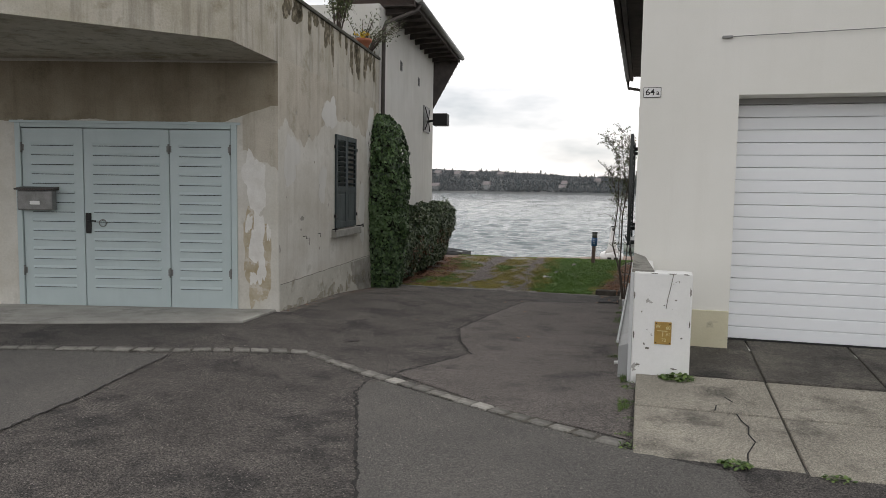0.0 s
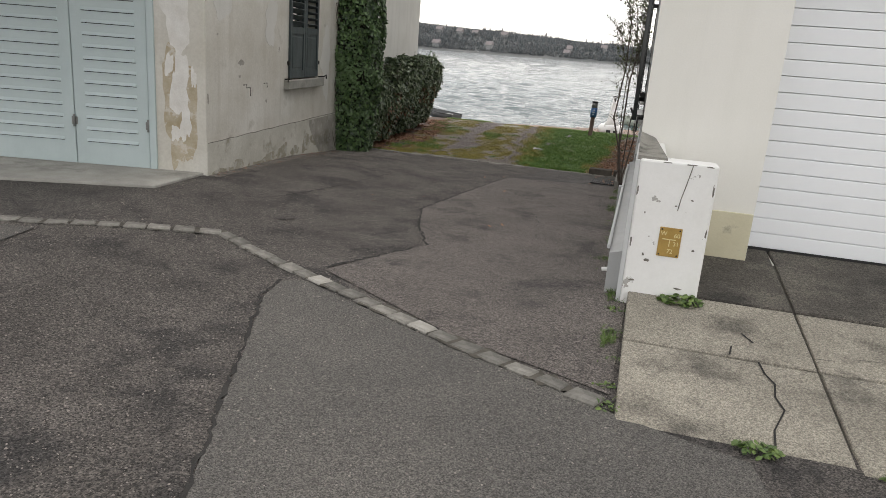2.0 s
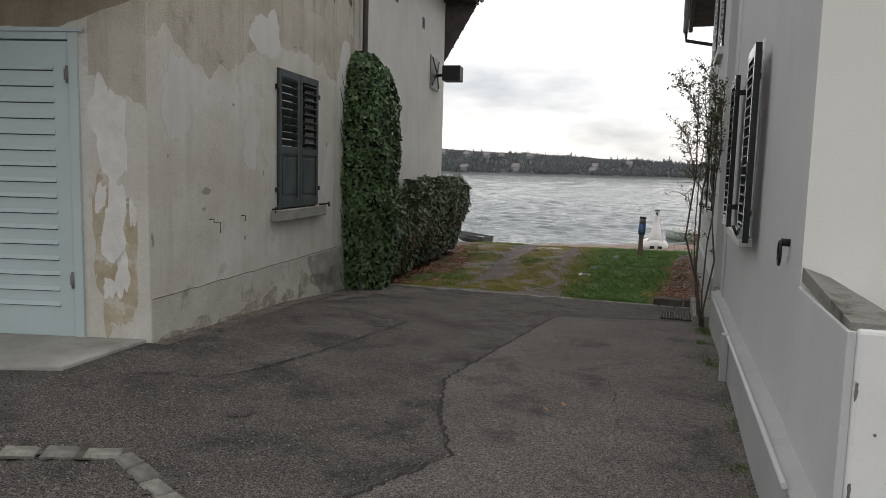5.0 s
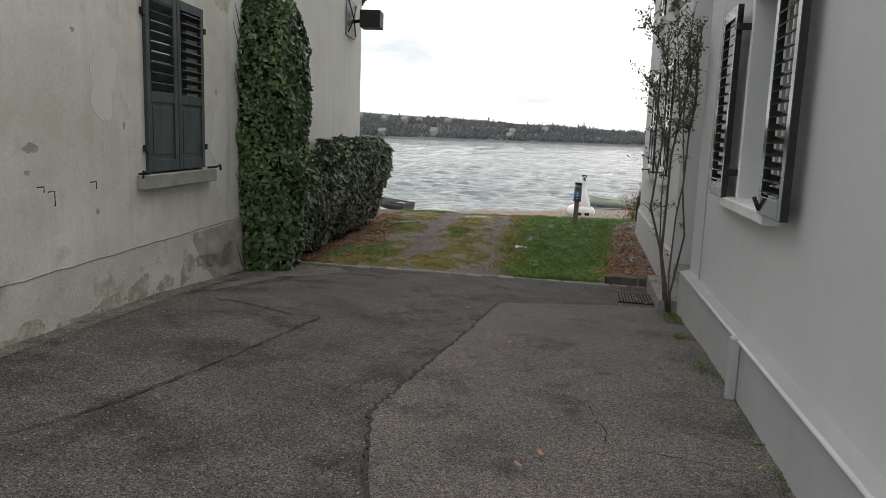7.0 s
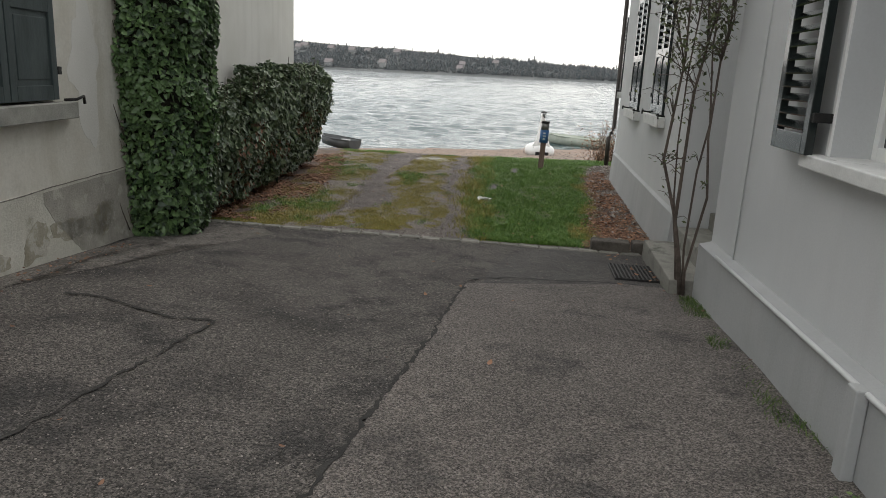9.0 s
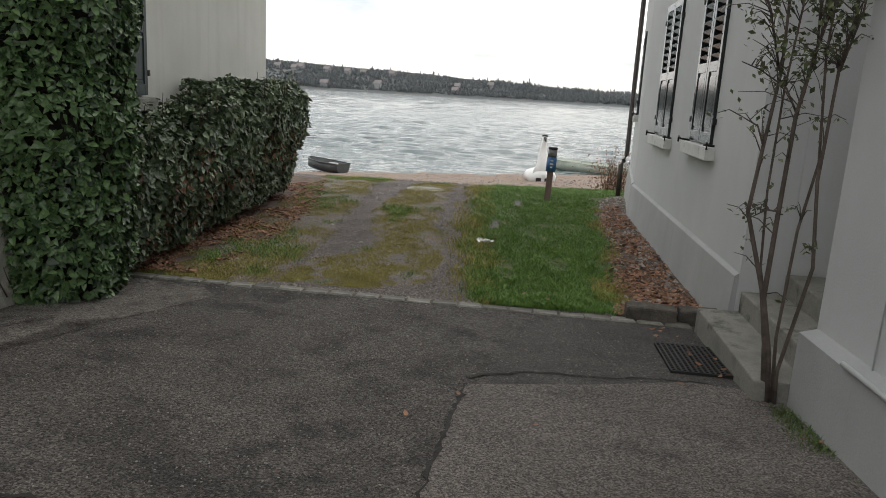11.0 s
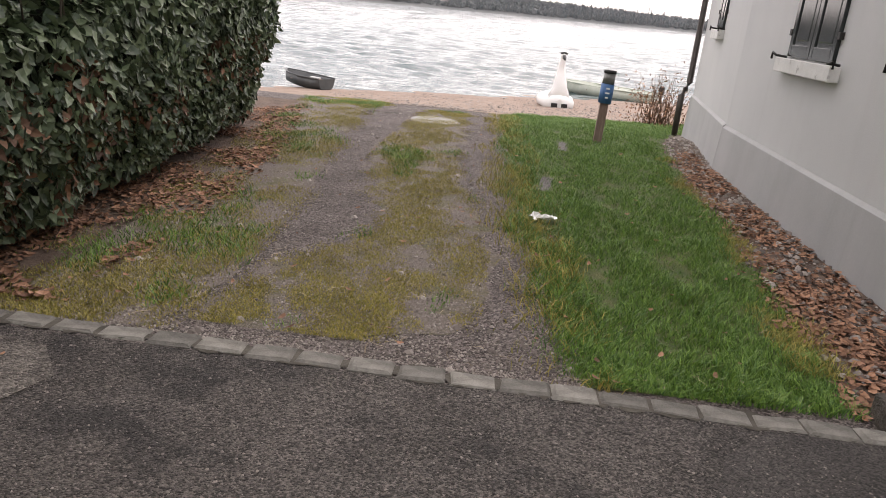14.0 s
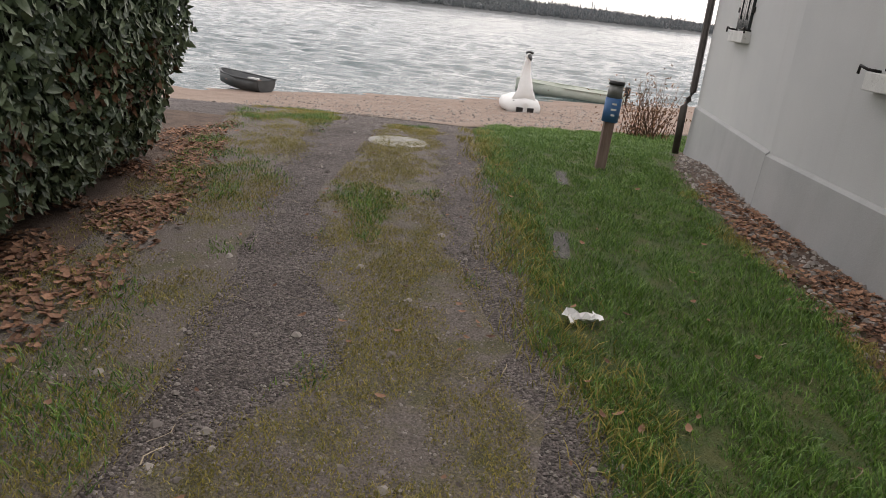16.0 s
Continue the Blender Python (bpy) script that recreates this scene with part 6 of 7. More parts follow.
def drain_grate():
    x0, x1, y0, y1 = -0.70, -0.32, 14.38, 15.04
    z = ground_z(-0.5, 14.7) + 0.018
    t = thing("drain_mat", pose(-0.5, 14.7, z), "black honeycomb rubber mat by the doorstep", "mat")
    bm = bmesh.new()
    for i in range(12):
        xx = -0.2 + 0.4 * i / 11
        box(bm, xx - 0.006, xx + 0.006, -0.33, 0.33, -0.012, 0.012)
    part("ribs", bm, BLACK, t)
    bm = bmesh.new()
    for i in range(18):
        yy = -0.33 + 0.66 * i / 17
        box(bm, -0.206, 0.206, yy - 0.006, yy + 0.006, -0.010, 0.010)
    part("cross_ribs", bm, BLACK, t)
    boxed("backing", (-0.206, 0.206, -0.336, 0.336, -0.014, -0.0105), BLACK, t, bevel=0)
    for ob in t.children:
        ob.rotation_euler.x = math.atan2(ground_z(-0.5, 15.0) - ground_z(-0.5, 14.4), 0.6)


drain_grate()
for k, (x, y, w) in enumerate(((-0.62, 15.78, 0.42), (-0.19, 15.8, 0.38))):
    bm = bmesh.new()
    box(bm, -w / 2, w / 2, -0.1, 0.1, -0.12, 0.13, 0.02)
    ob = finish("edging_block", bm, EDGE_STONE)
    ob.matrix_world = pose(x, y, ground_z(x, y), 0, 0, RNG.uniform(-3, 3))
    tagged(ob, "rough dark stone edging block beside the bed", "stone block", "edging blocks")
for k, (x, y) in enumerate(STEPS):
    bm = bmesh.new()
    box(bm, -0.06, 0.06, -0.32, 0.32, -0.05, 0.009, 0.004)
    ob = finish("stepping_stone", bm, ASPHALT_FINE)
    ob.matrix_world = pose(x, y, ground_z(x, y) + 0.0, 0, 0, -6)
    tagged(ob, "grey stepping slab sunk in the lawn", "slab", "stepping slabs")
rngp = random.Random(3)
bm = bmesh.new()
grid = [[bm.verts.new((i * 0.026 - 0.11 + rngp.uniform(-0.012, 0.012), j * 0.024 - 0.06 + rngp.uniform(-0.012, 0.012) + 0.03 * math.sin(i * 0.9), rngp.uniform(0, 0.05) * (1 if 1 < i < 7 else 0.4)))
         for i in range(9)] for j in range(6)]
for j in range(5):
    for i in range(8):
        bm.faces.new((grid[j][i], grid[j][i + 1], grid[j + 1][i + 1], grid[j + 1][i]))
ob = finish("paper_scrap", bm, WHITE_PAINT)
ob.matrix_world = pose(-2.22, 18.58, ground_z(-2.22, 18.58) + 0.035, 0, 0, 20)
tagged(ob, "crumpled white paper tissue lying on the lawn edge", "litter")


def dry_bush():
    t = thing("shore_bush", pose(0.5, 28.6, ground_z(0.5, 28.6) - 0.05), "leafless brown shrub at the shore beside the house", "shrub")
    rng = random.Random(5)
    for j in range(70):
        a, h = rng.uniform(0, 6.283), rng.uniform(0.5, 1.25)
        d = Vector((math.cos(a) * rng.uniform(0.1, 0.7), math.sin(a) * rng.uniform(0.1, 0.6), h))
        b = Vector((rng.gauss(0, 0.2), rng.gauss(0, 0.2), 0))
        rod("stem", [b, b + d * 0.5 + Vector((0, 0, 0.08)), b + d], 0.007, IVY_BROWN, t, r1=0.002, sides=4)
    verts, faces = [], []
    for j in range(900):
        c = Vector((rng.gauss(0, 0.38), rng.gauss(0, 0.35), abs(rng.gauss(0.4, 0.3))))
        turn = Euler((rng.uniform(-1.2, 1.2), rng.uniform(-1.2, 1.2), rng.uniform(0, 6.28))).to_matrix()
        k = len(verts)
        verts += [c + turn @ Vector((px * 0.04, py * 0.025, 0)) for px, py in ((-1, 0), (0, -0.6), (1, 0), (0, 0.6))]
        faces.append((k, k + 1, k + 2, k + 3))
    tagged(raw("foliage", verts, faces, DEAD_LEAF, t), kind="stuff")


dry_bush()


# ---- waves near the shore and the far shore ----
def waves():
    away = 29 * 1.005 ** np.arange(570)
    slope = np.arange(-0.5, 0.45, 0.003)
    A, D = np.meshgrid(slope, away)
    X, Y = -1.5 + A * D, 5 + D
    rng = np.random.RandomState(4)
    Z = np.zeros_like(X)
    for i in range(46):
        lam = 0.6 * 1.065 ** i
        a = radians(rng.normal(80, 30))
        fade = np.clip((lam / (0.005 * D) - 2.5) / 2.5, 0, 1)
        Z += 0.0105 * lam ** 0.5 * fade * np.sin(2 * math.pi / lam * (X * math.cos(a) + Y * math.sin(a)) + rng.uniform(0, 6.28)) * (0.4 if lam > 2.2 else 1)
    Z = WATER_Z + 0.06 + Z * (0.3 + 0.7 * np.clip((Y - 39) / 9, 0, 1)) * np.clip((500 - D) / 120, 0, 1)
    k = len(slope)
    verts = np.stack([X, Y, Z], -1).reshape(-1, 3).tolist()
    faces = [(j * k + i, j * k + i + 1, (j + 1) * k + i + 1, (j + 1) * k + i) for j in range(len(away) - 1) for i in range(k - 1)]
    ob = raw("lake_waves", verts, faces, WATER, smooth_shade=True)
    tagged(ob, "short steep ripples on the lake", "lake", kind="structure")


waves()


def far_shore():
    rng = random.Random(21)

    def crest(x):
        return lerp_table(x, (-900, -420, -300, -200, -95, 0, 120, 260, 420, 900), (32, 30, 28, 24, 20, 15.5, 11, 7, 5, 4))
    xs = [-1400 + 25 * i for i in range(113)]
    verts, faces = [], []
    for x in xs:
        verts += [(x, 690 + 0.12 * x, WATER_Z - 0.5), (x, 700 + 0.12 * x, 0.5), (x, 760 + 0.12 * x, crest(x) * 0.6), (x, 900 + 0.12 * x, crest(x)), (x, 1500, -5)]
    for i in range(len(xs) - 1):
        faces += [(5 * i + k, 5 * i + 5 + k, 5 * i + 6 + k, 5 * i + 1 + k) for k in range(4)]
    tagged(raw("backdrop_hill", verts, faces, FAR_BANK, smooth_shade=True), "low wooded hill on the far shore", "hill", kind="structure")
    verts, faces = [], []
    for i in range(9500):
        x = rng.uniform(-420, 330)
        f = rng.random() ** 1.4
        y = 698 + 0.12 * x + f * 150
        z0 = lerp_table(f * 150, (0, 60, 200), (0.3, crest(x) * 0.6, crest(x))) - 1.5
        grove = noise.noise((x * 0.022, f * 4, 2.0))
        h = (4.6 + 3.4 * grove) * rng.uniform(0.6, 1.3)
        h, w = (h * 1.7, 1.0) if rng.random() < 0.02 else (h, h * rng.uniform(0.35, 0.55))
        root = len(verts)
        verts.append((x, y, z0 + 0.2 * h))
        for j in range(13):
            a, q, e = rng.uniform(0, 6.283), rng.random() ** 0.5, rng.random()
            r = w * q * math.sin(math.pi * (0.12 + 0.83 * e))
            c = (x + r * math.cos(a), y + 0.6 * r * math.sin(a), z0 + h * (0.05 + 0.95 * e))
            s, k = rng.uniform(0.6, 1.5) * (1.1 - 0.6 * e), len(verts)
            verts += [(c[0] + rng.uniform(-s, s), c[1] + rng.uniform(-s, s), c[2] + rng.uniform(-s, s)) for _ in range(4)]
            faces += [(k, k + 1, k + 2), (k, k + 2, k + 3), (k, k + 3, k + 1), (root, k, k + 2)]
    tagged(raw("far_woods", verts, faces, FAR_WOOD), "leafless woods on the far shore, haze painted into their grey", "woods", kind="stuff")
    for i in range(13):
        x = rng.uniform(-300, -120) if i < 10 else rng.uniform(-120, 20)
        f = rng.uniform(0.05, 0.6)
        y = 698 + 0.12 * x + f * 150
        z = lerp_table(f * 150, (0, 60, 200), (0.3, crest(x) * 0.6, crest(x))) - 2.2
        w, h = rng.uniform(4, 8), rng.uniform(3.5, 5.5)
        t = thing("far_house", pose(x, y - 4, z), "pale house with a reddish roof on the far shore", "house", "houses on the far shore")
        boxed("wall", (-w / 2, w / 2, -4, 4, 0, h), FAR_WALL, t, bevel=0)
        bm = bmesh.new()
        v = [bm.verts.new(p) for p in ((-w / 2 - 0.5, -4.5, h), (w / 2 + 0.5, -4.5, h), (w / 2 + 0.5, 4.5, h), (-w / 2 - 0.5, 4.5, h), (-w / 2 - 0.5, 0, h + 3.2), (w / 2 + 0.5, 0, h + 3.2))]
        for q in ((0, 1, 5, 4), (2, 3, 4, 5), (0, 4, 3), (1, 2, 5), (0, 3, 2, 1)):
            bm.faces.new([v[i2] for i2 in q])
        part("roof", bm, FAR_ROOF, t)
    t = thing("far_jetty", pose(-170, 676, WATER_Z), "low pale jetty on the far shore", "jetty")
    boxed("deck", (-22, 16, -2, 2, 0.4, 1.6), FAR_WALL, t, bevel=0)
    for i in range(5):
        x = rng.uniform(-290, -215)
        t = thing("far_sailboat", pose(x, 680, WATER_Z), "tiny moored sailing boat across the lake", "boat", "moored boats far off")
        boxed("hull", (-3, 3, -1, 1, 0, 0.9), WHITE_PAINT, t, bevel=0.2)
        rod("mast", [(0, 0, 0.9), (0, 0, 8)], 0.12, WHITE_PAINT, t, sides=5)


far_shore()


# ---- flaked and stained plaster ----
FLAKE = surface("bare_pale_render", (0.68, 0.66, 0.61), (0.78, 0.77, 0.73), 6, 60, 0.95, 0.5, speck=0.2)
TAN_STAIN = surface("tan_weathered_render", (0.40, 0.33, 0.21), (0.55, 0.49, 0.38), 5, 60, 0.95, 0.6, patch=(0.62, 0.58, 0.5), patch_at=(0.55, 0.6), patch_scale=6, speck=0.3)
DAMP = surface("dark_damp_render", (0.30, 0.285, 0.245), (0.42, 0.40, 0.355), 4, 50, 0.95, 0.6, patch=(0.45, 0.43, 0.38), patch_at=(0.56, 0.6), patch_scale=5, speck=0.35)
DAMP_BROWN = surface("brown_damp_render", (0.3, 0.275, 0.205), (0.42, 0.395, 0.32), 5, 50, 0.95, 0.6, patch=(0.5, 0.48, 0.42), patch_at=(0.5, 0.56), patch_scale=7, speck=0.35)
CHIP = surface("chipped_mortar", (0.13, 0.12, 0.105), (0.26, 0.24, 0.21), 20, 90, 0.95, 0.6)


def blot(name, m, out, cu, cz, ru, rz, material, label, rough=0.45, seed=0, thick=0.0015, points=44):
    """A thin ragged scab of plaster on a wall; out is the signed local y it reaches to."""
    rng = random.Random(seed)
    ph = [rng.uniform(0, 6.28) for _ in range(8)]
    ring = []
    for i in range(points):
        a = 6.2832 * i / points
        r = 1 + min(rough, 0.32) * sum(math.sin((k + 2) * a + ph[k]) / (k + 2) for k in range(8)) + rng.uniform(-0.06, 0.06)
        ring.append((cu + ru * r * math.cos(a), cz + rz * r * math.sin(a)))
    bm = bmesh.new()
    f0 = [bm.verts.new((u, out, z)) for u, z in ring]
    f1 = [bm.verts.new((u, out - math.copysign(thick, out), z)) for u, z in ring]
    hub = bm.verts.new((cu, out, cz))
    for i in range(points):
        bm.faces.new((f0[i], f0[(i + 1) % points], hub))
        bm.faces.new((f0[i], f0[(i + 1) % points], f1[(i + 1) % points], f1[i]))
    bmesh.ops.recalc_face_normals(bm, faces=bm.faces)
    ob = finish(name, bm, material)
    ob.matrix_world = m
    return tagged(ob, label, "plaster", kind="structure")


def coat(name, m, out, u0, u1, top, low, material, label, jag=0.16, seed=0):
    """A thin older layer of plaster with a ragged lower edge; low gives that edge along the wall."""
    n = int((u1 - u0) / 0.05)
    bm, prev = bmesh.new(), None
    for i in range(n + 1):
        u = u0 + (u1 - u0) * i / n
        z = low(u) + jag * noise.noise((u * 1.7, seed, 0)) + jag * 0.6 * noise.noise((u * 5.3, seed, 4)) + jag * 0.25 * noise.noise((u * 15, seed, 9))
        row = [bm.verts.new((u, out, top)), bm.verts.new((u, out, z)), bm.verts.new((u, 0, z))]
        if prev:
            bm.faces.new((prev[0], row[0], row[1], prev[1]))
            bm.faces.new((prev[1], row[1], row[2], prev[2]))
        prev = row
    bmesh.ops.recalc_face_normals(bm, faces=bm.faces)
    ob = finish(name, bm, material)
    ob.matrix_world = m
    return tagged(ob, label, "plaster", kind="structure")


coat("coat_tan", ALLEY, -0.0012, 0.0, 5.6, 3.298, lambda u: lerp_table(u, (0, 0.3, 1.2, 2.2, 2.4, 4.0, 4.3, 4.8, 5.6), (2.3, 2.35, 2.2, 2.55, 2.68, 2.7, 2.5, 2.55, 2.9)), PLASTER_TAN,
     "tan upper coat of plaster, broken off in a ragged line")
coat("coat_tan", FRONT, 0.0012, 0.0, 0.5, 3.2, lambda u: 1.72 + 0.5 * u, PLASTER_TAN, "tan coat of plaster beside the blue doors", 0.2, 3)
# darkest and brownest of the coats, above the blue doors
coat("coat_brown", FRONT, 0.0024, 0.0, 5.3, 3.2, lambda u: lerp_table(u, (0, 0.4, 0.8, 5.4), (2.62, 2.5, 2.385, 2.38)), PLASTER_BROWN, "dark brown streaked plaster under the terrace", 0.05, 5)
coat("coat_damp", ALLEY, -0.0165, 3.5, 5.3, 0.09, lambda u: lerp_table(u, (3.5, 4.0, 5.3), (0.0, -0.5, -0.75)), DAMP, "dark damp patch on the plinth beside the ivy", 0.1, 6)
crack_rng = random.Random(9)
ob = rod("plinth_crack", [(0.02 + 0.19 * i, -0.013, 0.112 + crack_rng.uniform(-0.006, 0.006)) for i in range(28)], 0.0045, CHIP, sides=5)
ob.matrix_world = ALLEY
tagged(ob, "thin dark crack along the plinth's top edge", "crack", kind="structure")
stain_rng = random.Random(5)
for k in range(17):
    u = 0.15 + 5.3 * (k + stain_rng.uniform(0.1, 0.9)) / 17
    h = stain_rng.uniform(0.08, 0.3) * (1.3 if u > 2.4 else 0.8)
    blot("stain_moss", ALLEY, -0.0026, u, TOP - h * 0.75, stain_rng.uniform(0.06, 0.2), h, MOSS_STAIN, "black moss stain running down from the coping", 0.5, 200 + k)
for k in range(9):
    u = 0.3 + 4.6 * k / 9
    blot("stain_plinth", ALLEY, -0.0165, u, -0.36 + 0.05 * stain_rng.random() + 0.012 * u, stain_rng.uniform(0.15, 0.3), stain_rng.uniform(0.06, 0.16), DAMP_BROWN, "brown damp stain at the wall's foot", 0.5, 240 + k)
blot("stain_tan", FRONT, 0.002, 0.3, 0.5, 0.19, 0.72, TAN_STAIN, "tan weathered patch beside the blue door", 0.25, 1)
for k, (cu, cz, ru, rz) in enumerate(((0.30, 0.75, 0.11, 0.34), (0.24, 0.32, 0.06, 0.2), (0.42, 0.98, 0.05, 0.12), (0.36, 0.2, 0.05, 0.1), (0.14, 0.85, 0.03, 0.12), (0.33, 1.55, 0.16, 0.4))):
    blot("flake_pale", FRONT, 0.0035, cu, cz, ru, rz, FLAKE, "pale flaked render beside the blue door", 0.5, 10 + k)
for k, (cu, cz, ru, rz) in enumerate(((4.9, 2.55, 0.3, 0.55), (2.3, 2.75, 0.35, 0.28), (0.5, 1.9, 0.3, 0.35), (1.9, 1.55, 0.2, 0.3), (4.3, 1.0, 0.25, 0.5))):
    blot("flake_pale", ALLEY, -0.002, cu, cz, ru, rz, PLASTER_PALE, "faded pale patch on the old plaster", 0.5, 20 + k)
for k, (cu, cz, ru, rz) in enumerate(((0.05, 0.62, 0.02, 0.06), (0.95, 1.02, 0.07, 0.04), (0.3, 1.35, 0.02, 0.015), (1.5, 1.9, 0.03, 0.015), (2.2, 1.2, 0.02, 0.03), (1.25, 2.3, 0.04, 0.02), (0.7, 2.6, 0.025, 0.03), (3.1, 2.75, 0.05, 0.015),
                                       (4.2, 1.6, 0.02, 0.03), (0.9, 0.85, 0.03, 0.02), (1.75, 0.5, 0.02, 0.03), (2.6, 3.0, 0.03, 0.02))):
    blot("chip_plaster", ALLEY, -0.0022, cu, cz, ru, rz, DAMP, "small chip in the old plaster", 0.5, 50 + k, points=18)
WINGF = basis((0, 7.05), (1, 0))
for k, (cu, cz, ru, rz) in enumerate(((0.16, 0.06, 0.03, 0.022), (0.13, 0.1, 0.014, 0.02), (0.46, 0.17, 0.016, 0.014), (0.4, 0.52, 0.018, 0.01), (0.1, 0.4, 0.012, 0.01), (0.3, 0.47, 0.012, 0.01), (0.035, 0.18, 0.012, 0.06), (0.03, 0.55, 0.01, 0.07),
                                       (0.525, 0.6, 0.01, 0.08), (0.525, 0.3, 0.009, 0.06), (0.2, 0.762, 0.05, 0.008), (0.36, 0.762, 0.06, 0.008), (0.48, 0.76, 0.04, 0.01), (0.08, -0.1, 0.04, 0.012), (0.4, -0.12, 0.05, 0.012))):
    blot("chip_paint", WINGF, -0.002, cu, cz, ru * 0.55, rz * 0.55, CHIP, "chipped paint on the white wing wall", 0.6, 80 + k, points=18)
bm = bmesh.new()
tube(bm, [(0.37, -0.0015, 0.76), (0.345, -0.0015, 0.62), (0.325, -0.0015, 0.52), (0.315, -0.0015, 0.44)], 0.0035, sides=4)
ob = finish("crack_wing_wall", bm, CHIP)
ob.matrix_world = WINGF
tagged(ob, "fine crack down the white wing wall", "crack", kind="structure")

# ---- cracks, apron slabs, setts: the pieces ----
CRACKS = (([(-2.3, 7.05), (-1.8, 8.2), (-2.12, 9.0), (-2.33, 9.8), (-2.26, 10.5), (-2.1, 12.1), (-2.05, 13.4), (-2.03, 13.75)], 0.034, "long crack between dark and pale asphalt"),
          ([(-2.05, 13.87), (-1.89, 13.97), (-1.64, 14.08), (-1.44, 14.1), (-1.22, 14.11), (-0.95, 14.18), (-0.5, 14.2)], 0.038, "short crack near the drain mat"),
          ([(-4.37, 8.54), (-4.14, 8.69), (-3.84, 8.76), (-3.72, 9.1), (-3.61, 9.72), (-3.54, 10.45), (-3.43, 11.85)], 0.026, "patch seam in the dark asphalt"),
          ([(-3.43, 11.85), (-3.7, 11.8), (-4.01, 11.87), (-4.26, 11.98), (-4.5, 11.95)], 0.038, "forked crack towards the old wall"),
          ([(-2.46, 6.6), (-2.4, 6.2), (-1.98, 5.2), (-1.5, 4.0), (-0.9, 2.4), (-0.4, 0.8)], 0.03, "crumbling seam along the smooth patch"),
          ([(-4.6, 6.5), (-4.37, 5.1), (-4.28, 4.15), (-4.2, 2.4)], 0.02, "seam along the smooth patch by the setts"),
          ([(-1.05, 10.3), (-0.95, 9.7), (-0.1, 9.45)], 0.010, "hairline crack in the pale lane"))
for pts, w, lab in CRACKS:
    ribbon("crack", pts, w * 1.1, 0.0145, TAR, lab, 0.018)


def apron_z(y):
    return lerp_table(y, (5.3, 7.0, 8.15, 8.6), (-0.34, -0.195, -0.1, -0.075))


apron = new("apron")
tagged(apron, "cracked concrete slab apron before the garage", "pavement", kind="structure")
ax, ay = (0.06, 1.2, 2.2, 3.2, 4.2), (5.3, 6.26, 7.13, 8.6)
for i in range(4):
    for j in range(3):
        bm = bmesh.new()
        g, h = 0.009, 0.013
        x0, x1, y0, y1 = ax[i] + g, ax[i + 1] - g, ay[j] + h - (0.05 * i if j == 0 else 0), ay[j + 1] - h
        vs = box(bm, x0, x1, y0, y1, -0.6, 0.0, 0.0)
        for w in vs:
            if w.co.z > -0.1:
                w.co.z = apron_z(w.co.y) + RNG.uniform(-0.003, 0.003)
        tops = [e for e in bm.edges if all(w.co.z > -0.5 for w in e.verts)]
        bmesh.ops.bevel(bm, geom=tops, offset=0.012, segments=2, affect="EDGES", profile=0.5)
        part("slab", bm, CONCRETE_DIRTY if j == 2 else CONCRETE, apron)
bm = bmesh.new()
vs = box(bm, 0.07, 4.1, 5.3, 8.14, -0.62, 0.0)
for w in vs:
    if w.co.z > -0.1:
        w.co.z = apron_z(w.co.y) - 0.022
part("joint_bed", bm, JOINT, apron)
bm = bmesh.new()
for pts in (((0.7, 6.28), (0.72, 6.4), (0.86, 6.5), (0.8, 6.62)), ((0.86, 6.25), (0.88, 6.1), (0.92, 6.0), (0.9, 5.85), (0.93, 5.72), (0.85, 5.5), (0.83, 5.3)), ((1.21, 6.42), (1.32, 6.43), (1.45, 6.5), (1.62, 6.52))):
    prev = None
    for q, (x, y) in enumerate(pts):
        row = [bm.verts.new((x + s * 0.006, y + s * 0.004, apron_z(y) + 0.005)) for s in (-1, 1)]
        if prev:
            bm.faces.new((prev[0], prev[1], row[1], row[0]))
        prev = row
part("slab_cracks", bm, TAR, apron, "dark cracks across the slabs")


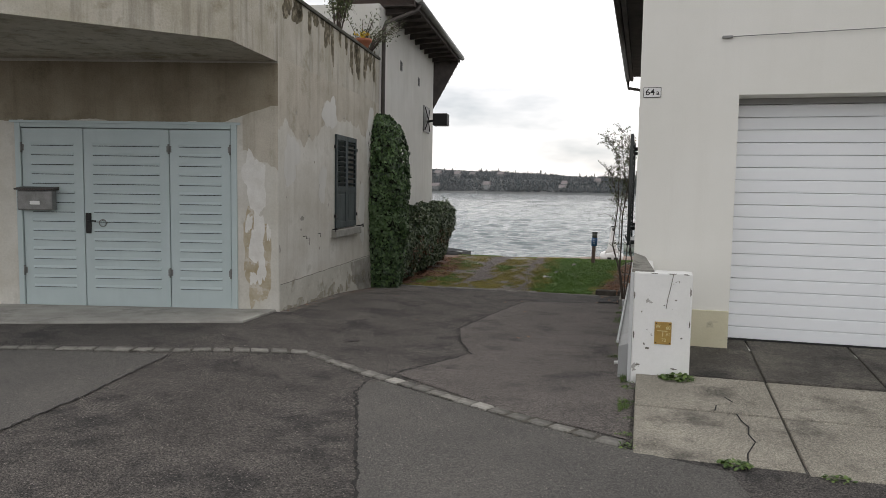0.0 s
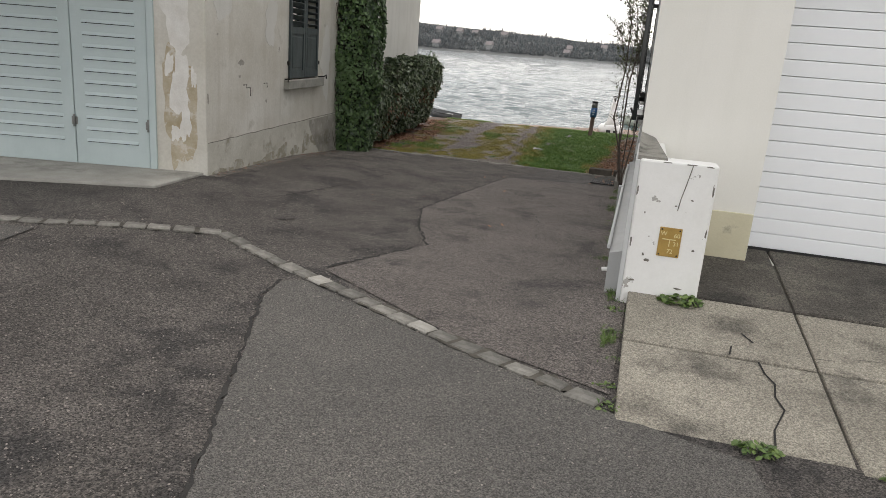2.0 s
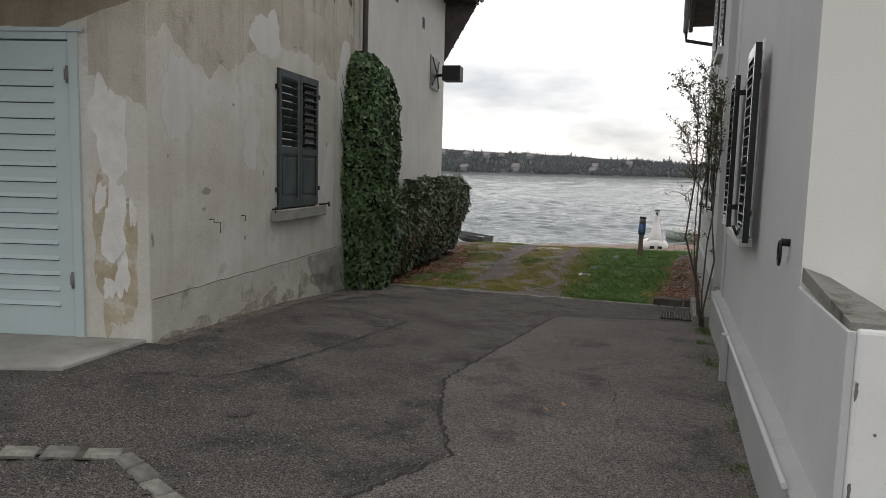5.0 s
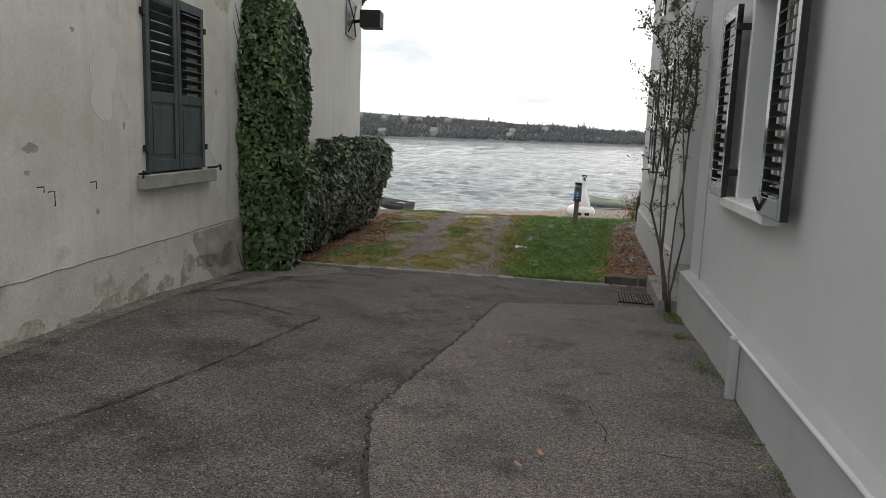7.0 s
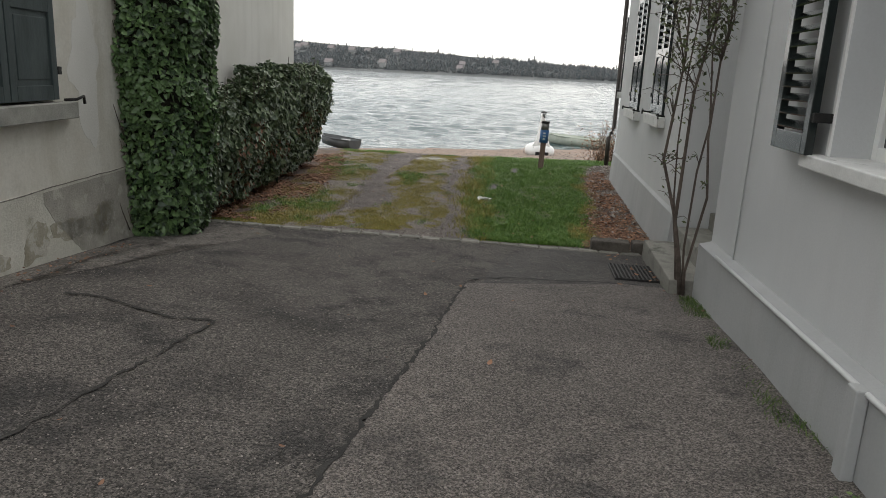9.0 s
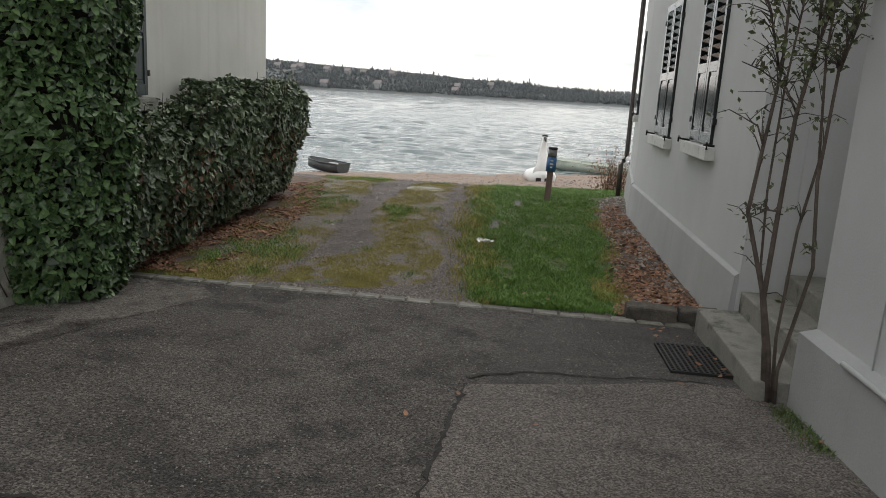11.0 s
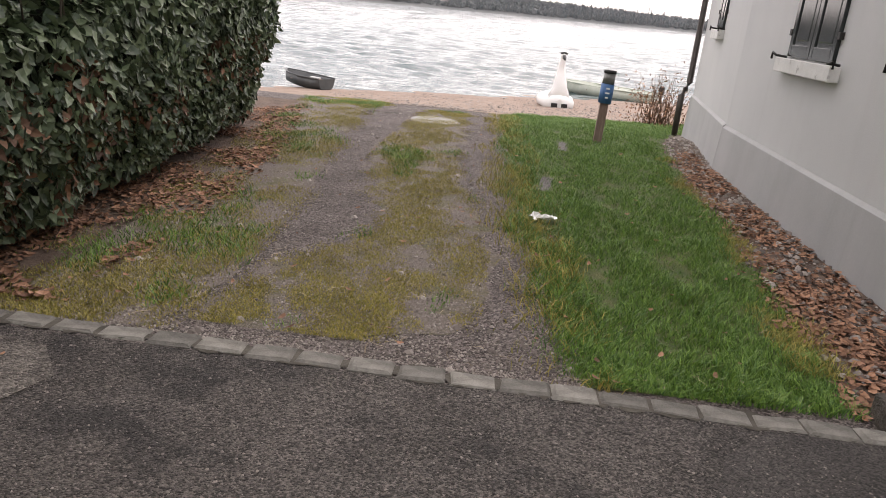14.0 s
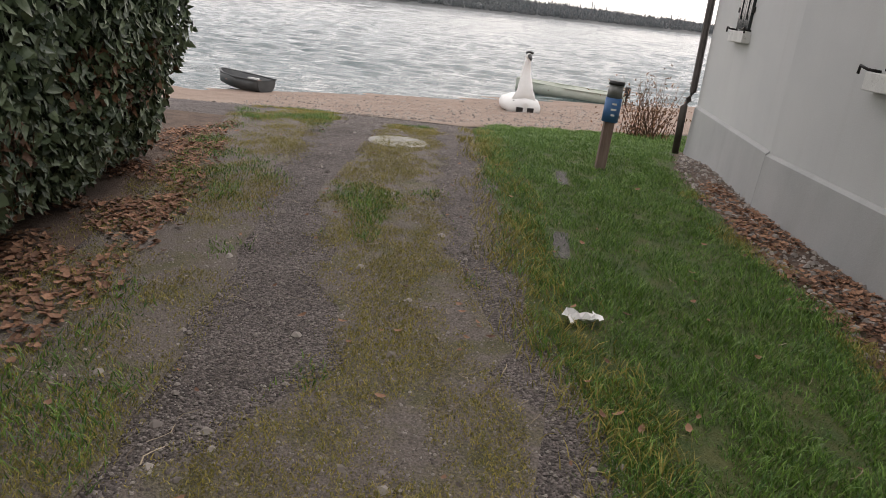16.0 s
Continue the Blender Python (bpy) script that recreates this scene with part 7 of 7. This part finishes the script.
def sett_mesh(seed, sx, sy):
    rng = random.Random(seed)
    bm = bmesh.new()
    vs = box(bm, -sx / 2, sx / 2, -sy / 2, sy / 2, -0.06, 0.0)
    for w in vs:
        w.co += Vector((rng.uniform(-0.008, 0.008), rng.uniform(-0.006, 0.006), rng.uniform(-0.004, 0.004)))
    bmesh.ops.bevel(bm, geom=[e for e in bm.edges if all(w.co.z > -0.03 for w in e.verts)], offset=0.014, segments=1, affect="EDGES")
    me = bpy.data.meshes.new("sett")
    bm.to_mesh(me)
    bm.free()
    me.materials.append(SETT)
    return me


SETT_MESHES = [sett_mesh(i, 0.172, 0.122) for i in range(8)]
PALE_SETT = sett_mesh(3, 0.172, 0.122).copy()
PALE_SETT.materials.clear()
PALE_SETT.materials.append(PALE_STONE)


def sett_line(owner, points, pitch, lift=0.026, joint=0.075, strip=0.0165, pale=()):
    count = 0
    for (x0, y0), (x1, y1) in zip(points, points[1:]):
        d = math.hypot(x1 - x0, y1 - y0)
        n = max(1, round(d / pitch))
        a = math.degrees(math.atan2(y1 - y0, x1 - x0))
        for i in range(n):
            f = (i + 0.5) / n
            x, y = x0 + (x1 - x0) * f, y0 + (y1 - y0) * f
            ob = new("sett", PALE_SETT if count in pale else SETT_MESHES[RNG.randrange(8)])
            ob.parent = owner
            tilt = math.degrees(math.atan2(ground_z(x + (x1 - x0) / d * 0.1, y + (y1 - y0) / d * 0.1) - ground_z(x, y), 0.1))
            ob.matrix_world = pose(x + RNG.uniform(-0.006, 0.006), y + RNG.uniform(-0.006, 0.006), ground_z(x, y) + lift + RNG.uniform(-0.003, 0.005), RNG.uniform(-0.8, 0.8), -tilt, a + RNG.uniform(-3, 3)) \
                @ Matrix.Diagonal((pitch / 0.185 * RNG.uniform(0.95, 1.05), RNG.uniform(0.86, 1.1), 1, 1))
            count += 1
    ob = ribbon("joint_strip", points, 0.2, strip, JOINT, "", 0.004)
    del ob["category"], ob["kind"]
    ob.parent = owner


gutter = new("sett_gutter")
tagged(gutter, "row of worn granite setts across the asphalt", "paving", kind="structure")
sett_line(gutter, [(-9.5, 5.25), (-6.47, 6.21), (-4.72, 6.7), (-3.46, 7.4), (-2.27, 6.76), (-0.94, 5.97), (0.0, 5.47)], 0.2, pale=(39, 45))
kerb = new("sett_kerb")
tagged(kerb, "row of grey granite setts edging the asphalt", "kerb", kind="structure")
sett_line(kerb, [(-5.55, 15.72), (-2.5, 15.70), (-0.3, 15.66)], 0.23, lift=0.018, strip=0.009)
